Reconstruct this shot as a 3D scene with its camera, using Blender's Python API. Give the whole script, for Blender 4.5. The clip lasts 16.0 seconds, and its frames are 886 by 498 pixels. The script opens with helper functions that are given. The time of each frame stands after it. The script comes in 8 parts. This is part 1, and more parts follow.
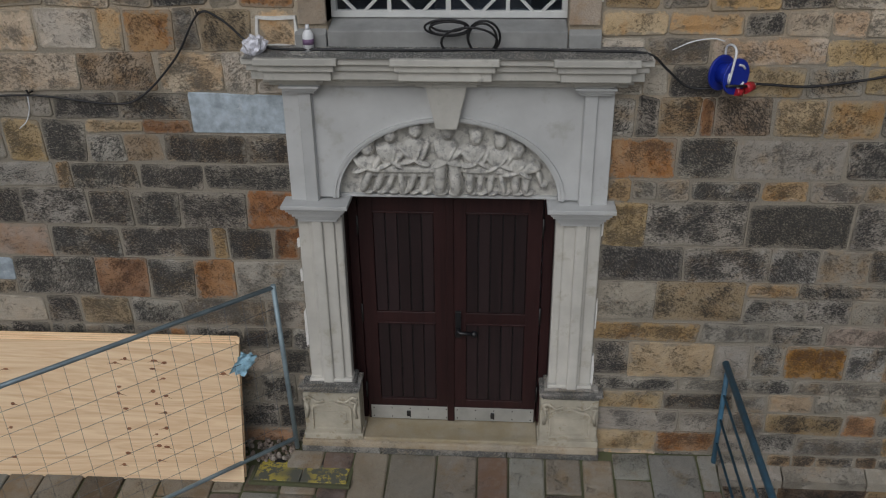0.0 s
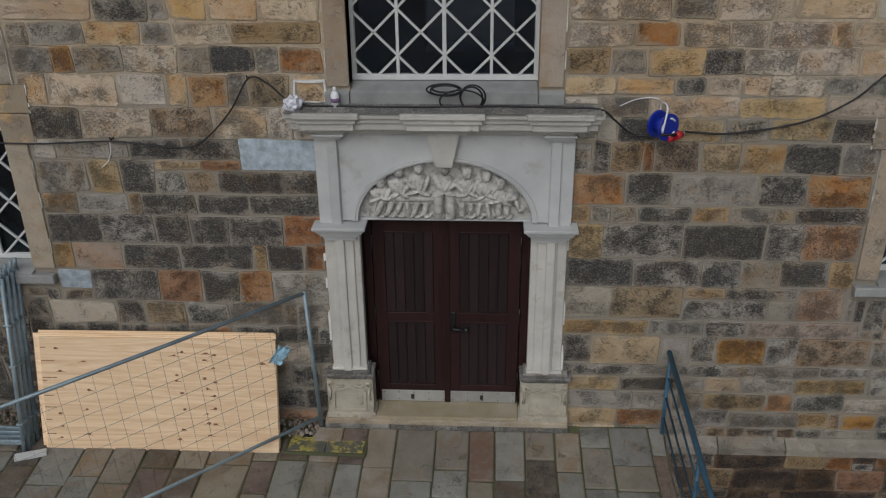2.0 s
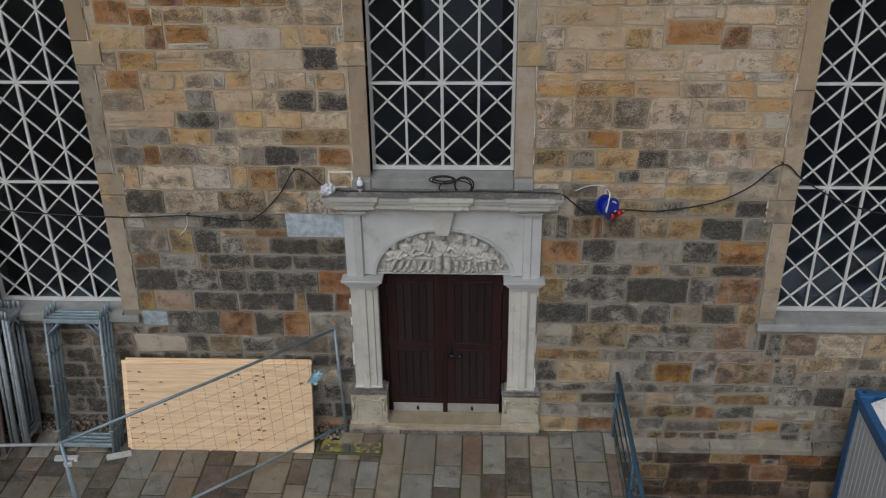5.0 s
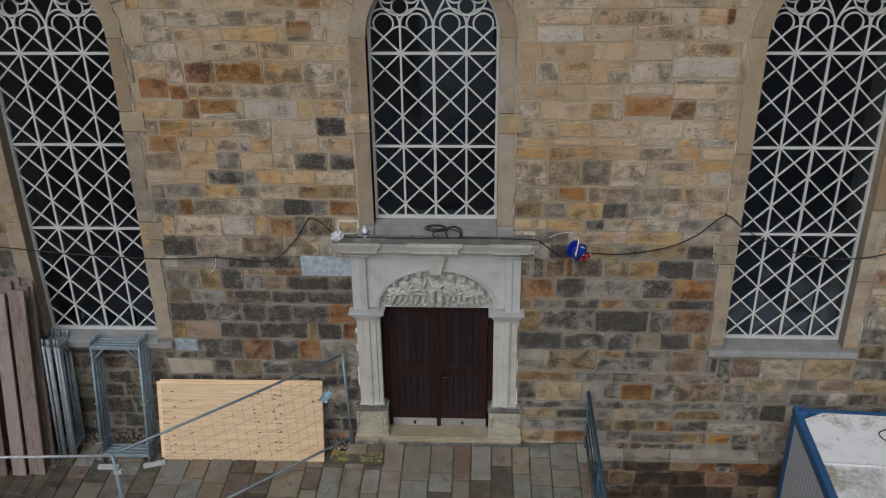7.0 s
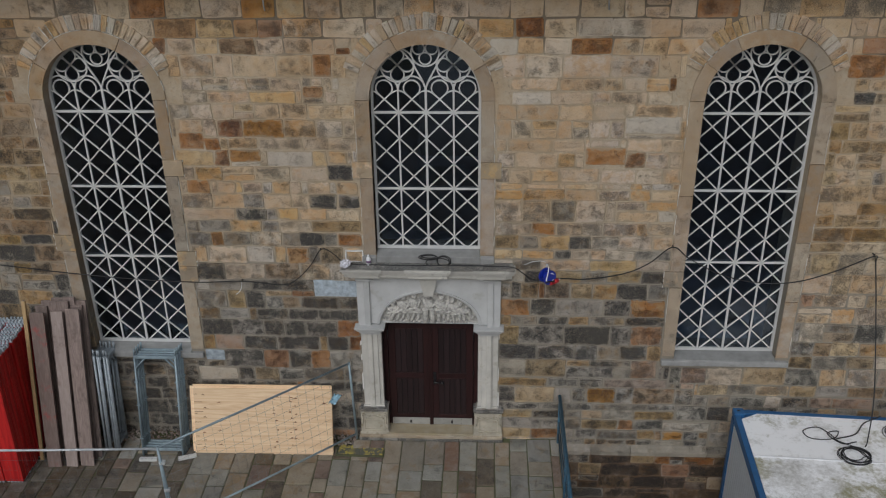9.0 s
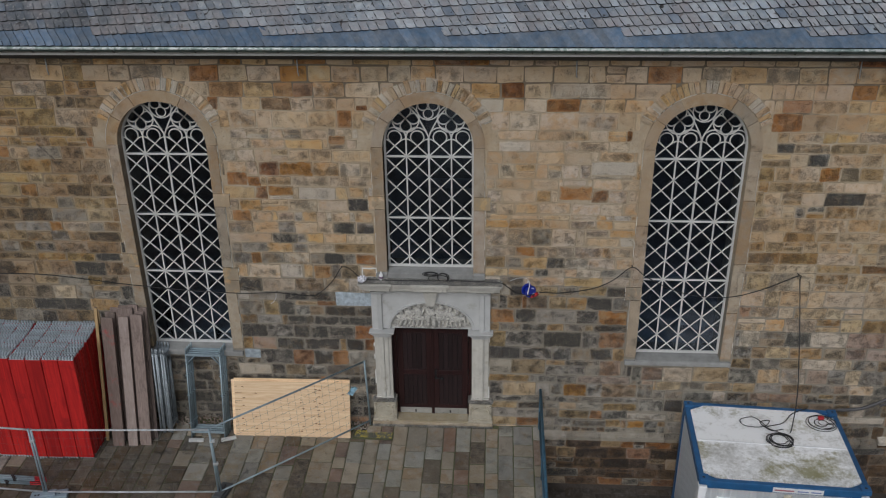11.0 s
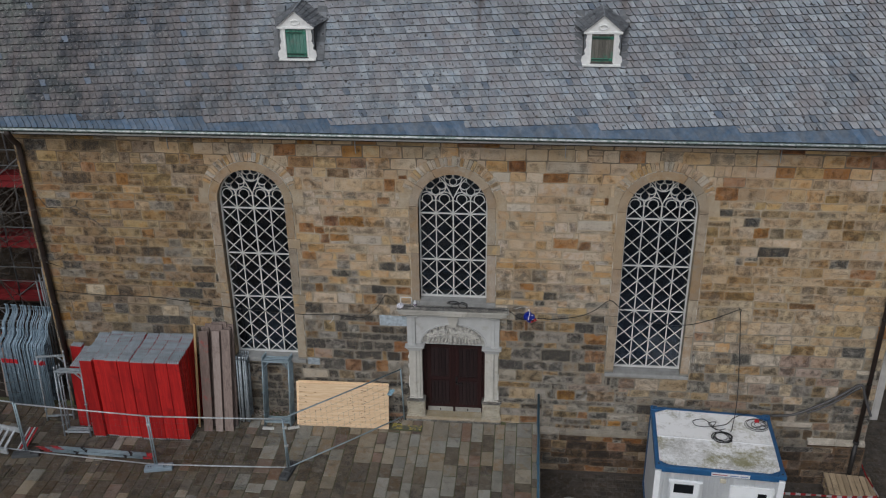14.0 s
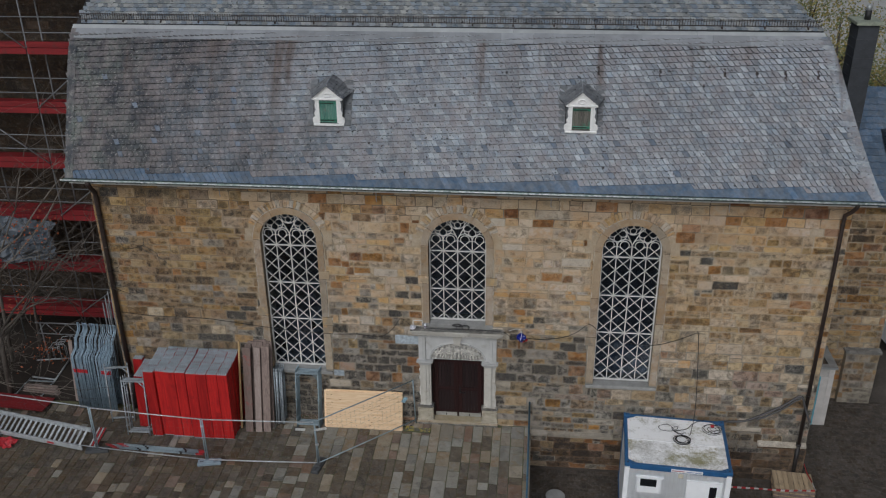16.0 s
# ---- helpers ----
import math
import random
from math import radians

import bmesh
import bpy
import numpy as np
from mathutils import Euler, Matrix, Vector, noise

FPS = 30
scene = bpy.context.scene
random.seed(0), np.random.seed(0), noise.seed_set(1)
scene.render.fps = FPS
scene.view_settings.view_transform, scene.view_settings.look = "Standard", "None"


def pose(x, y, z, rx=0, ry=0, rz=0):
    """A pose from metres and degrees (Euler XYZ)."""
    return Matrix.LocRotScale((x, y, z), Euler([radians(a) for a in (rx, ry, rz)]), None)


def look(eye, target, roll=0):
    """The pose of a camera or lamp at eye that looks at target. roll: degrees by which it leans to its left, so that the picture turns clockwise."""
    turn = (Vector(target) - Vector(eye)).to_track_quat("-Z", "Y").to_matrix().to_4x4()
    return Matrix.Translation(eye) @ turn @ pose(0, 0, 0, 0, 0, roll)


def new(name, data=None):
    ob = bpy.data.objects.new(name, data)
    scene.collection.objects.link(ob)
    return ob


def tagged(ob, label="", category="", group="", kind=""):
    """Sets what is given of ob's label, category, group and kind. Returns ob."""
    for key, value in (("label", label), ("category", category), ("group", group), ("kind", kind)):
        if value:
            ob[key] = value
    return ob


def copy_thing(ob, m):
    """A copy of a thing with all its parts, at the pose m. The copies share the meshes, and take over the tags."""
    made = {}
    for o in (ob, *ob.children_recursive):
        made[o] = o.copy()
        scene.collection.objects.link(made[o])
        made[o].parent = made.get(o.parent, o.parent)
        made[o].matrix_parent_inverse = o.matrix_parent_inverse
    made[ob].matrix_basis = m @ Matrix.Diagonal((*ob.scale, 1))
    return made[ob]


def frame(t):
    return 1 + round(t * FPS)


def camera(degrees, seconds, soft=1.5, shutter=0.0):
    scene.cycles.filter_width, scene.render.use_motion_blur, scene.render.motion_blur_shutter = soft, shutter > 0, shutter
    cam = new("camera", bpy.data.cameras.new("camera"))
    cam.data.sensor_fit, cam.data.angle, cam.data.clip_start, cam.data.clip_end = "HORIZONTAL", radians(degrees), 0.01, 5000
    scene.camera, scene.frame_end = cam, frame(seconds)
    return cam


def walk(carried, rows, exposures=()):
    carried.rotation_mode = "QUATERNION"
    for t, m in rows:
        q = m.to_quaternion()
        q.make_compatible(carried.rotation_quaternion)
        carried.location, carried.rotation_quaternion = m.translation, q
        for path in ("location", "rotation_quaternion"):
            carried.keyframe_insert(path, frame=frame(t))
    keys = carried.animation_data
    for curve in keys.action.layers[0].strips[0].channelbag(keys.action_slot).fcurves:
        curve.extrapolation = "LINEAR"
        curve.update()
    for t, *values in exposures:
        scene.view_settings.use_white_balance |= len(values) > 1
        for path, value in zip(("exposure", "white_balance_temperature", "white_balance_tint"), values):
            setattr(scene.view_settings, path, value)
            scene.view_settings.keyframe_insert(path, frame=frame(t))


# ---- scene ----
cam = camera(53.0, 16.0, soft=1.15)
PATH = [
    (0, (0.369, -6.386, 5.198), (0.239, -4.598, 4.312), -0.7),
    (0.5, (0.376, -6.745, 5.377), (0.253, -4.953, 4.497), -0.7),
    (1, (0.384, -7.147, 5.568), (0.266, -5.351, 4.696), -0.7),
    (1.5, (0.405, -7.53, 5.826), (0.29, -5.737, 4.948), -0.7),
    (2, (0.395, -7.933, 6.033), (0.289, -6.137, 5.159), -0.7),
    (2.5, (0.416, -8.328, 6.28), (0.312, -6.532, 5.408), -0.7),
    (3, (0.396, -8.719, 6.554), (0.302, -6.92, 5.684), -0.7),
    (5.5, (0.497, -10.315, 8.062), (0.404, -8.524, 7.178), -0.7),
    (6, (0.528, -10.644, 8.347), (0.437, -8.849, 7.469), -0.7),
    (6.5, (0.591, -11.005, 8.666), (0.498, -9.208, 7.792), -0.7),
    (7, (0.631, -11.396, 8.974), (0.54, -9.598, 8.101), -0.7),
    (7.5, (0.686, -11.848, 9.263), (0.597, -10.05, 8.394), -0.7),
    (8, (0.76, -12.274, 9.553), (0.669, -10.475, 8.685), -0.7),
    (8.5, (0.824, -12.723, 9.934), (0.733, -10.926, 9.062), -0.7),
    (9, (0.894, -13.247, 10.352), (0.8, -11.45, 9.479), -0.7),
    (11.5, (1.33, -16.558, 12.52), (1.203, -14.763, 11.646), -0.7),
    (12, (1.409, -17.27, 12.996), (1.27, -15.476, 12.123), -0.7),
    (12.5, (1.496, -18.03, 13.385), (1.345, -16.233, 12.52), -0.7),
    (13, (1.57, -18.737, 13.865), (1.407, -16.942, 12.998), -0.7),
    (13.5, (1.677, -19.458, 14.313), (1.502, -17.662, 13.45), -0.7),
    (14, (1.772, -20.197, 14.97), (1.588, -18.401, 14.11), -0.7),
    (14.5, (1.822, -20.91, 15.705), (1.635, -19.115, 14.845), -0.7),
    (15, (1.936, -21.74, 16.384), (1.741, -19.944, 15.526), -0.7),
    (15.5, (2.037, -22.619, 17.033), (1.838, -20.825, 16.173), -0.7),
    (16, (2.181, -23.607, 17.791), (1.98, -21.816, 16.923), -0.7),
]
walk(cam, [(t, look(eye, target, roll)) for t, eye, target, roll in PATH], [(0.0, -0.1), (3.0, 0.0), (16.0, 0.0)])

# ---- overcast daylight ----
world = bpy.data.worlds.new("sky")
scene.world = world
world.use_nodes = True
wn, wl = world.node_tree.nodes, world.node_tree.links
sky = wn.new("ShaderNodeTexSky")
sky.sky_type, sky.sun_disc = "NISHITA", False
sky.sun_elevation, sky.sun_rotation = radians(42), radians(194)
sky.air_density, sky.dust_density, sky.ozone_density = 1.0, 4.0, 1.0
grey = wn.new("ShaderNodeHueSaturation")
grey.inputs["Saturation"].default_value = 0.5
wl.new(sky.outputs[0], grey.inputs["Color"])
wl.new(grey.outputs[0], wn["Background"].inputs["Color"])
wn["Background"].inputs["Strength"].default_value = 0.058
sun_data = bpy.data.lights.new("sun", "SUN")
sun_data.energy, sun_data.angle, sun_data.color = 1.0, radians(55), (0.90, 0.985, 1.09)
sun = new("sun", sun_data)
sun.matrix_basis = look((-5, -20, 17), (0, 0, 0))

# ---- materials ----
def node_mat(name):
    m = bpy.data.materials.new(name)
    m.use_nodes = True
    return m, m.node_tree.nodes, m.node_tree.links, m.node_tree.nodes["Principled BSDF"]


class Net:
    """Short ways to add nodes to a material."""

    def __init__(self, name):
        self.mat, self.n, self.l, self.out = node_mat(name)
        self.pos = self.n.new("ShaderNodeNewGeometry").outputs["Position"]

    def put(self, value, socket):
        if isinstance(value, bpy.types.NodeSocket):
            self.l.new(value, socket)
        elif isinstance(value, (tuple, list)) and len(value) == 3 and len(socket.default_value) == 4:
            socket.default_value = (*value, 1)
        else:
            socket.default_value = value

    def noise(self, scale, detail=4, rough=0.6, stretch=(1, 1, 1), at=(0, 0, 0), source=None, bend=0.0):
        mp = self.n.new("ShaderNodeMapping")
        mp.inputs["Scale"].default_value, mp.inputs["Location"].default_value = stretch, at
        self.l.new(source or self.pos, mp.inputs["Vector"])
        t = self.n.new("ShaderNodeTexNoise")
        t.inputs["Scale"].default_value, t.inputs["Detail"].default_value = scale, detail
        t.inputs["Roughness"].default_value, t.inputs["Distortion"].default_value = rough, bend
        self.l.new(mp.outputs[0], t.inputs["Vector"])
        return t.outputs[0]

    def ramp(self, value, lo, hi, a=0.0, b=1.0):
        r = self.n.new("ShaderNodeMapRange")
        for k, v in (("From Min", lo), ("From Max", hi), ("To Min", a), ("To Max", b), ("Value", value)):
            self.put(v, r.inputs[k])
        return r.outputs[0]

    def mix(self, fac, a, b, blend="MIX"):
        x = self.n.new("ShaderNodeMix")
        x.data_type, x.blend_type = "RGBA", blend
        self.put(fac, x.inputs[0]), self.put(a, x.inputs[6]), self.put(b, x.inputs[7])
        return x.outputs[2]

    def math(self, op, a, b=0.0):
        x = self.n.new("ShaderNodeMath")
        x.operation = op
        self.put(a, x.inputs[0]), self.put(b, x.inputs[1])
        return x.outputs[0]

    def random(self, k=1.0):
        """A number of its own for each piece, an object or a loose part of a mesh."""
        a = self.n.new("ShaderNodeObjectInfo").outputs["Random"]
        b = self.n.new("ShaderNodeNewGeometry").outputs["Random Per Island"]
        return self.math("FRACT", self.math("MULTIPLY", self.math("ADD", a, b), k))

    def hsv(self, colour, hue=0.5, sat=1.0, val=1.0):
        x = self.n.new("ShaderNodeHueSaturation")
        self.put(hue, x.inputs["Hue"]), self.put(sat, x.inputs["Saturation"]), self.put(val, x.inputs["Value"])
        self.put(colour, x.inputs["Color"])
        return x.outputs[0]

    def bump(self, height, strength=0.5, distance=0.01):
        b = self.n.new("ShaderNodeBump")
        b.inputs["Strength"].default_value, b.inputs["Distance"].default_value = strength, distance
        self.l.new(height, b.inputs["Height"])
        self.l.new(b.outputs[0], self.out.inputs["Normal"])

    def done(self, colour, rough=0.8, metal=0.0, spec=0.5):
        self.put(colour, self.out.inputs["Base Color"]), self.put(rough, self.out.inputs["Roughness"])
        self.put(metal, self.out.inputs["Metallic"]), self.put(spec, self.out.inputs["Specular IOR Level"])
        return self.mat


def stone_mat(name, a, b, soot, amount, streak=(1, 1, 2.2), vary=0.1, rust=0.55, broad=0.68, smear=0.0, pit=54):
    """Sandstone: two tones, iron-stained washes, and tooled dashes filled with black crust that gather in the middle of each block."""
    k = Net(name)
    core = k.n.new("ShaderNodeAttribute")
    core.attribute_name = "core"
    base = k.mix(k.ramp(k.noise(3.2, 4), 0.35, 0.65), a, b)
    base = k.hsv(base, k.ramp(k.random(7.3), 0, 1, 0.493, 0.507), k.ramp(k.random(3.7), 0, 1, 0.8, 1.15), k.ramp(k.random(), 0, 1, 1 - vary, 1 + vary))
    # Iron washes of ochre and rust, some blocks much more than others.
    wash = k.math("ADD", k.noise(4.5, 5, 0.65, at=(6, 2, 4)), k.ramp(k.random(6.7), 0, 1, -0.14, 0.10))
    base = k.mix(k.ramp(wash, 0.50, 0.66, 0.0, rust), base, (a[0] * 0.98, a[1] * 0.74, a[2] * 0.48))
    base = k.mix(k.ramp(k.noise(13, 5, 0.7, at=(1, 8, 3)), 0.58, 0.78, 0.0, rust), base, (a[0] * 0.72, a[1] * 0.47, a[2] * 0.32))
    # A broad golden wash that runs across many blocks, weaker on the lower wall.
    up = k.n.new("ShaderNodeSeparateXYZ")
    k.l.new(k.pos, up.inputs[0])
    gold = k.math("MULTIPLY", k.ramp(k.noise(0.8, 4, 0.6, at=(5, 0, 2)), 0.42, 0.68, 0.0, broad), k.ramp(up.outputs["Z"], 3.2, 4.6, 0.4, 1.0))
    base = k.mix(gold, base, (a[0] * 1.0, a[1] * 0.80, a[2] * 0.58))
    # Grey weathering film and pale lime smears.
    base = k.mix(k.ramp(k.noise(9, 5, 0.7, at=(2, 5, 9)), 0.52, 0.72, 0.0, 0.28), base, (0.34, 0.33, 0.31))
    grain = k.noise(190, 3, 0.75)
    base = k.hsv(base, val=k.ramp(grain, 0.3, 0.7, 0.72, 1.28))
    turn = k.n.new("ShaderNodeVectorRotate")
    turn.rotation_type = "Y_AXIS"
    k.l.new(k.pos, turn.inputs["Vector"])
    k.put(k.ramp(k.random(9.1), 0, 1, -0.9, 0.9), turn.inputs["Angle"])
    pits = k.noise(pit, 5, 0.70, streak, bend=0.9, source=turn.outputs[0])
    patch = k.noise(5.0, 4, 0.6, at=(3, 1, 7))
    where = k.math("ADD", k.ramp(patch, 0.3, 0.7, -0.85, 0.85), k.ramp(k.random(5.1), 0, 1, amount - 0.4, amount + 0.4))
    where = k.math("ADD", where, k.ramp(core.outputs["Fac"], 0, 1, -0.5, 0.05))
    where = k.math("MINIMUM", where, 0.95)
    mask = k.ramp(k.math("ADD", pits, k.math("MULTIPLY", where, 0.115)), 0.535, 0.59)
    film = k.math("MULTIPLY", k.ramp(where, -0.1, 0.9, 0, 0.32), k.ramp(k.noise(15, 5, 0.7, at=(9, 4, 2)), 0.36, 0.60))
    base = k.mix(film, base, tuple(v * 2.6 for v in soot))
    base = k.mix(k.math("MULTIPLY", mask, 0.85 if amount > 0.2 else 0.6), base, soot)
    if smear:
        # Pointing dragged over the worn arrises, in patches.
        edge = k.math("ADD", core.outputs["Fac"], k.ramp(k.noise(6.5, 6, 0.75, at=(3, 9, 2)), 0.32, 0.68, -1.0, 0.9))
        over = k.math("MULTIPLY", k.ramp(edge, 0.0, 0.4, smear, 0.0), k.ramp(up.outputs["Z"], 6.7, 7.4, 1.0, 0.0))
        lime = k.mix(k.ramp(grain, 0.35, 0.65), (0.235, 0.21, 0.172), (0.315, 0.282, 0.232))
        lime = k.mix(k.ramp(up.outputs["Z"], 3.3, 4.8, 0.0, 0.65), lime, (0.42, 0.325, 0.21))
        base = k.mix(over, base, lime)
    k.bump(k.math("ADD", k.math("MULTIPLY", mask, -0.8), k.math("MULTIPLY", grain, 0.35)), 0.9, 0.012)
    return k.done(base, 0.9, spec=0.25)


def plain_mat(name, colour, rough=0.6, metal=0.0, mottle=0.15, scale=6.0, grain=60.0, bump=0.15, dirt=None, dirt_at=0.62, spec=0.5):
    """A painted, metal or plastic surface with faint mottling, grain and some dirt."""
    k = Net(name)
    n1, n2 = k.noise(scale, 4), k.noise(grain, 3, 0.7)
    c = k.mix(k.ramp(n1, 0.3, 0.7), tuple(v * (1 - mottle) for v in colour), tuple(min(1, v * (1 + mottle)) for v in colour))
    c = k.hsv(c, val=k.ramp(k.random(), 0, 1, 1 - mottle * 0.7, 1 + mottle * 0.7))
    if dirt:
        d = k.noise(scale * 1.7, 6, 0.7, at=(9, 4, 2))
        c = k.mix(k.ramp(d, dirt_at, dirt_at + 0.12, 0, 0.8), c, dirt)
    if bump:
        k.bump(n2, bump, 0.004)
    return k.done(c, k.ramp(n1, 0.3, 0.7, max(0.02, rough - 0.08), min(1, rough + 0.08)), metal, spec)


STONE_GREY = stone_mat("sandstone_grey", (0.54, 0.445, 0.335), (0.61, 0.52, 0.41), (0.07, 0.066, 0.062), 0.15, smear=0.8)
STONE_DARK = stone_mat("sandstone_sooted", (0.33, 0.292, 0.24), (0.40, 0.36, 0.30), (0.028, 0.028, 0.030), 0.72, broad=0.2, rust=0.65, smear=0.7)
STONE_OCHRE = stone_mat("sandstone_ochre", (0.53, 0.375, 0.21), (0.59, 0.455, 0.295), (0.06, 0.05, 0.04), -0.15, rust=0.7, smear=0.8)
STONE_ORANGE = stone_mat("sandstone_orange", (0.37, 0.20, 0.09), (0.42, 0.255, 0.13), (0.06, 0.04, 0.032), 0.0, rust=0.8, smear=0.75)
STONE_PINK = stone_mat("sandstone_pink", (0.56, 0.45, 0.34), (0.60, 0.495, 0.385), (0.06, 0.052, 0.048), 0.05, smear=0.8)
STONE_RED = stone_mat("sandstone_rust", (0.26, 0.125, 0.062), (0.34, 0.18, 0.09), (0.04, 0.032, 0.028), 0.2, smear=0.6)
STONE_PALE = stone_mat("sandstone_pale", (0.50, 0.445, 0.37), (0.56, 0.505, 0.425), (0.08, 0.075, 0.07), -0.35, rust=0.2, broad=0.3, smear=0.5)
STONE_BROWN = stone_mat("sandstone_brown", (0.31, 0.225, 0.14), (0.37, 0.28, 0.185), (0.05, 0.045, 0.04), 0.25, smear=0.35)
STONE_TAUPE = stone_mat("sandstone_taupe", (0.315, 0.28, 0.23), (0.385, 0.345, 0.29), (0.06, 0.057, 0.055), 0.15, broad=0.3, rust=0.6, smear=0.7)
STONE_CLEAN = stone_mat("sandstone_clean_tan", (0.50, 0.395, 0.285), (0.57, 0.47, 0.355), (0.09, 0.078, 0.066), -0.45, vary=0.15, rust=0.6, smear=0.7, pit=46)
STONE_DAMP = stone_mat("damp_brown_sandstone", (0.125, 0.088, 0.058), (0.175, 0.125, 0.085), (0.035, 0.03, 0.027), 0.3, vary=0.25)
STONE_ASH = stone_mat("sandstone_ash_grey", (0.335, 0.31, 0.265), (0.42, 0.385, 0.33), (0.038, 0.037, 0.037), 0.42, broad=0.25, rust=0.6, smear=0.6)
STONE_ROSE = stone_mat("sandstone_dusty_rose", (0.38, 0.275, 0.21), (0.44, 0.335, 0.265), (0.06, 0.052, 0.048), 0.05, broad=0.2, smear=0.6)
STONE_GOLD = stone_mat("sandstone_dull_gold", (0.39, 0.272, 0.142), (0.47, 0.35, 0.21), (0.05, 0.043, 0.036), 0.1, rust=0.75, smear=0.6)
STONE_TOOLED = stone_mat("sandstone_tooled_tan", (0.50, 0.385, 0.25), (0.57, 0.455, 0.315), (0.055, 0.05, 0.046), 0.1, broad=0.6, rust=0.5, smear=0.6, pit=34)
STONE_BLUE = plain_mat("patch_render_blue_grey", (0.33, 0.38, 0.42), 0.85, mottle=0.3, scale=12, bump=0.7, dirt=(0.52, 0.55, 0.57), dirt_at=0.60)
SURROUND = stone_mat("dressed_window_stone", (0.36, 0.295, 0.225), (0.42, 0.35, 0.27), (0.15, 0.13, 0.11), -0.2, vary=0.2)
SURROUND_ARCH = stone_mat("brown_arch_stone", (0.37, 0.285, 0.20), (0.435, 0.35, 0.26), (0.13, 0.11, 0.09), -0.2, vary=0.14)
PORTAL = plain_mat("pale_portal_stone", (0.475, 0.478, 0.472), 0.85, mottle=0.10, scale=2.5, grain=120, bump=0.35, dirt=(0.40, 0.39, 0.36), dirt_at=0.56, spec=0.25)
PORTAL_WARM = plain_mat("warm_pilaster_stone", (0.54, 0.52, 0.475), 0.85, mottle=0.12, scale=3, grain=120, bump=0.4, dirt=(0.40, 0.37, 0.30), dirt_at=0.58, spec=0.25)
SILL = plain_mat("blue_grey_sill", (0.275, 0.275, 0.267), 0.85, mottle=0.18, scale=5, grain=90, bump=0.5, dirt=(0.16, 0.16, 0.155), dirt_at=0.62, spec=0.25)
RELIEF = plain_mat("sooty_relief_stone", (0.46, 0.445, 0.41), 0.88, mottle=0.28, scale=11, grain=120, bump=0.4, dirt=(0.235, 0.23, 0.225), dirt_at=0.50, spec=0.25)
PORTAL_CREAM = plain_mat("cream_cornice_stone", (0.50, 0.483, 0.44), 0.85, mottle=0.14, scale=4, grain=120, bump=0.4, dirt=(0.30, 0.29, 0.26), dirt_at=0.58, spec=0.25)
PEDESTAL = plain_mat("stained_pedestal_stone", (0.46, 0.42, 0.34), 0.85, mottle=0.18, scale=5, grain=120, bump=0.4, dirt=(0.27, 0.225, 0.145), dirt_at=0.53, spec=0.25)
PORTAL_TOP = stone_mat("weathered_portal_top", (0.35, 0.335, 0.31), (0.44, 0.425, 0.395), (0.13, 0.13, 0.125), 0.9, vary=0.1)
STEP = stone_mat("worn_ochre_step", (0.36, 0.30, 0.205), (0.45, 0.40, 0.315), (0.16, 0.135, 0.10), -0.3, vary=0.1)
PAVER = stone_mat("paving_sandstone", (0.134, 0.114, 0.09), (0.168, 0.144, 0.115), (0.06, 0.056, 0.052), 0.3, vary=0.15)
PAVER_BROWN = stone_mat("paving_damp_brown_sandstone", (0.105, 0.085, 0.064), (0.14, 0.115, 0.09), (0.05, 0.047, 0.042), 0.25, vary=0.1)
PAVER_PALE = stone_mat("paving_tan_sandstone", (0.245, 0.212, 0.163), (0.305, 0.268, 0.212), (0.09, 0.08, 0.065), -0.2, vary=0.2)
PAVER_RED = stone_mat("paving_red_sandstone", (0.185, 0.135, 0.108), (0.235, 0.178, 0.145), (0.07, 0.06, 0.055), 0.0, vary=0.2)
PAVER_GREY = stone_mat("paving_grey_sandstone", (0.235, 0.23, 0.202), (0.30, 0.292, 0.258), (0.07, 0.07, 0.07), 0.0, vary=0.2)
WHITE_PAINT = plain_mat("window_paint_white", (0.58, 0.585, 0.57), 0.5, mottle=0.08, dirt=(0.40, 0.39, 0.36), dirt_at=0.66)
GALV = plain_mat("galvanised_steel", (0.46, 0.49, 0.51), 0.5, 0.35, 0.25, 9, dirt=(0.25, 0.24, 0.23), dirt_at=0.7)
GALV_DULL = plain_mat("dull_galvanised_steel", (0.33, 0.37, 0.40), 0.5, 0.35, 0.25, 9, dirt=(0.2, 0.2, 0.2), dirt_at=0.68)
GALV_BLUE = plain_mat("galvanised_steel_bluish", (0.27, 0.345, 0.385), 0.5, 0.4, 0.2, 7)
RAIL_BLUE = plain_mat("rail_paint_blue", (0.045, 0.125, 0.195), 0.5, 0.0, 0.3, 12, dirt=(0.12, 0.09, 0.07), dirt_at=0.68)
BLUE_PAINT = plain_mat("container_blue", (0.02, 0.10, 0.24), 0.45, 0.0, 0.2, 5, dirt=(0.12, 0.12, 0.12), dirt_at=0.7)
CONT_WHITE = plain_mat("container_white", (0.91, 0.93, 0.95), 0.5, 0.0, 0.04, 3, dirt=(0.45, 0.44, 0.42), dirt_at=0.7)
BLACK_RUBBER = plain_mat("black_rubber", (0.018, 0.018, 0.02), 0.55, 0.0, 0.2)
DARK_METAL = plain_mat("dark_iron", (0.045, 0.043, 0.043), 0.5, 0.6, 0.3)
BLACK_IRON = plain_mat("black_iron", (0.012, 0.012, 0.014), 0.35, 0.0, 0.2)
BROWN_PIPE = plain_mat("brown_downpipe", (0.045, 0.032, 0.028), 0.55, 0.1, 0.3, 8, dirt=(0.12, 0.1, 0.09))
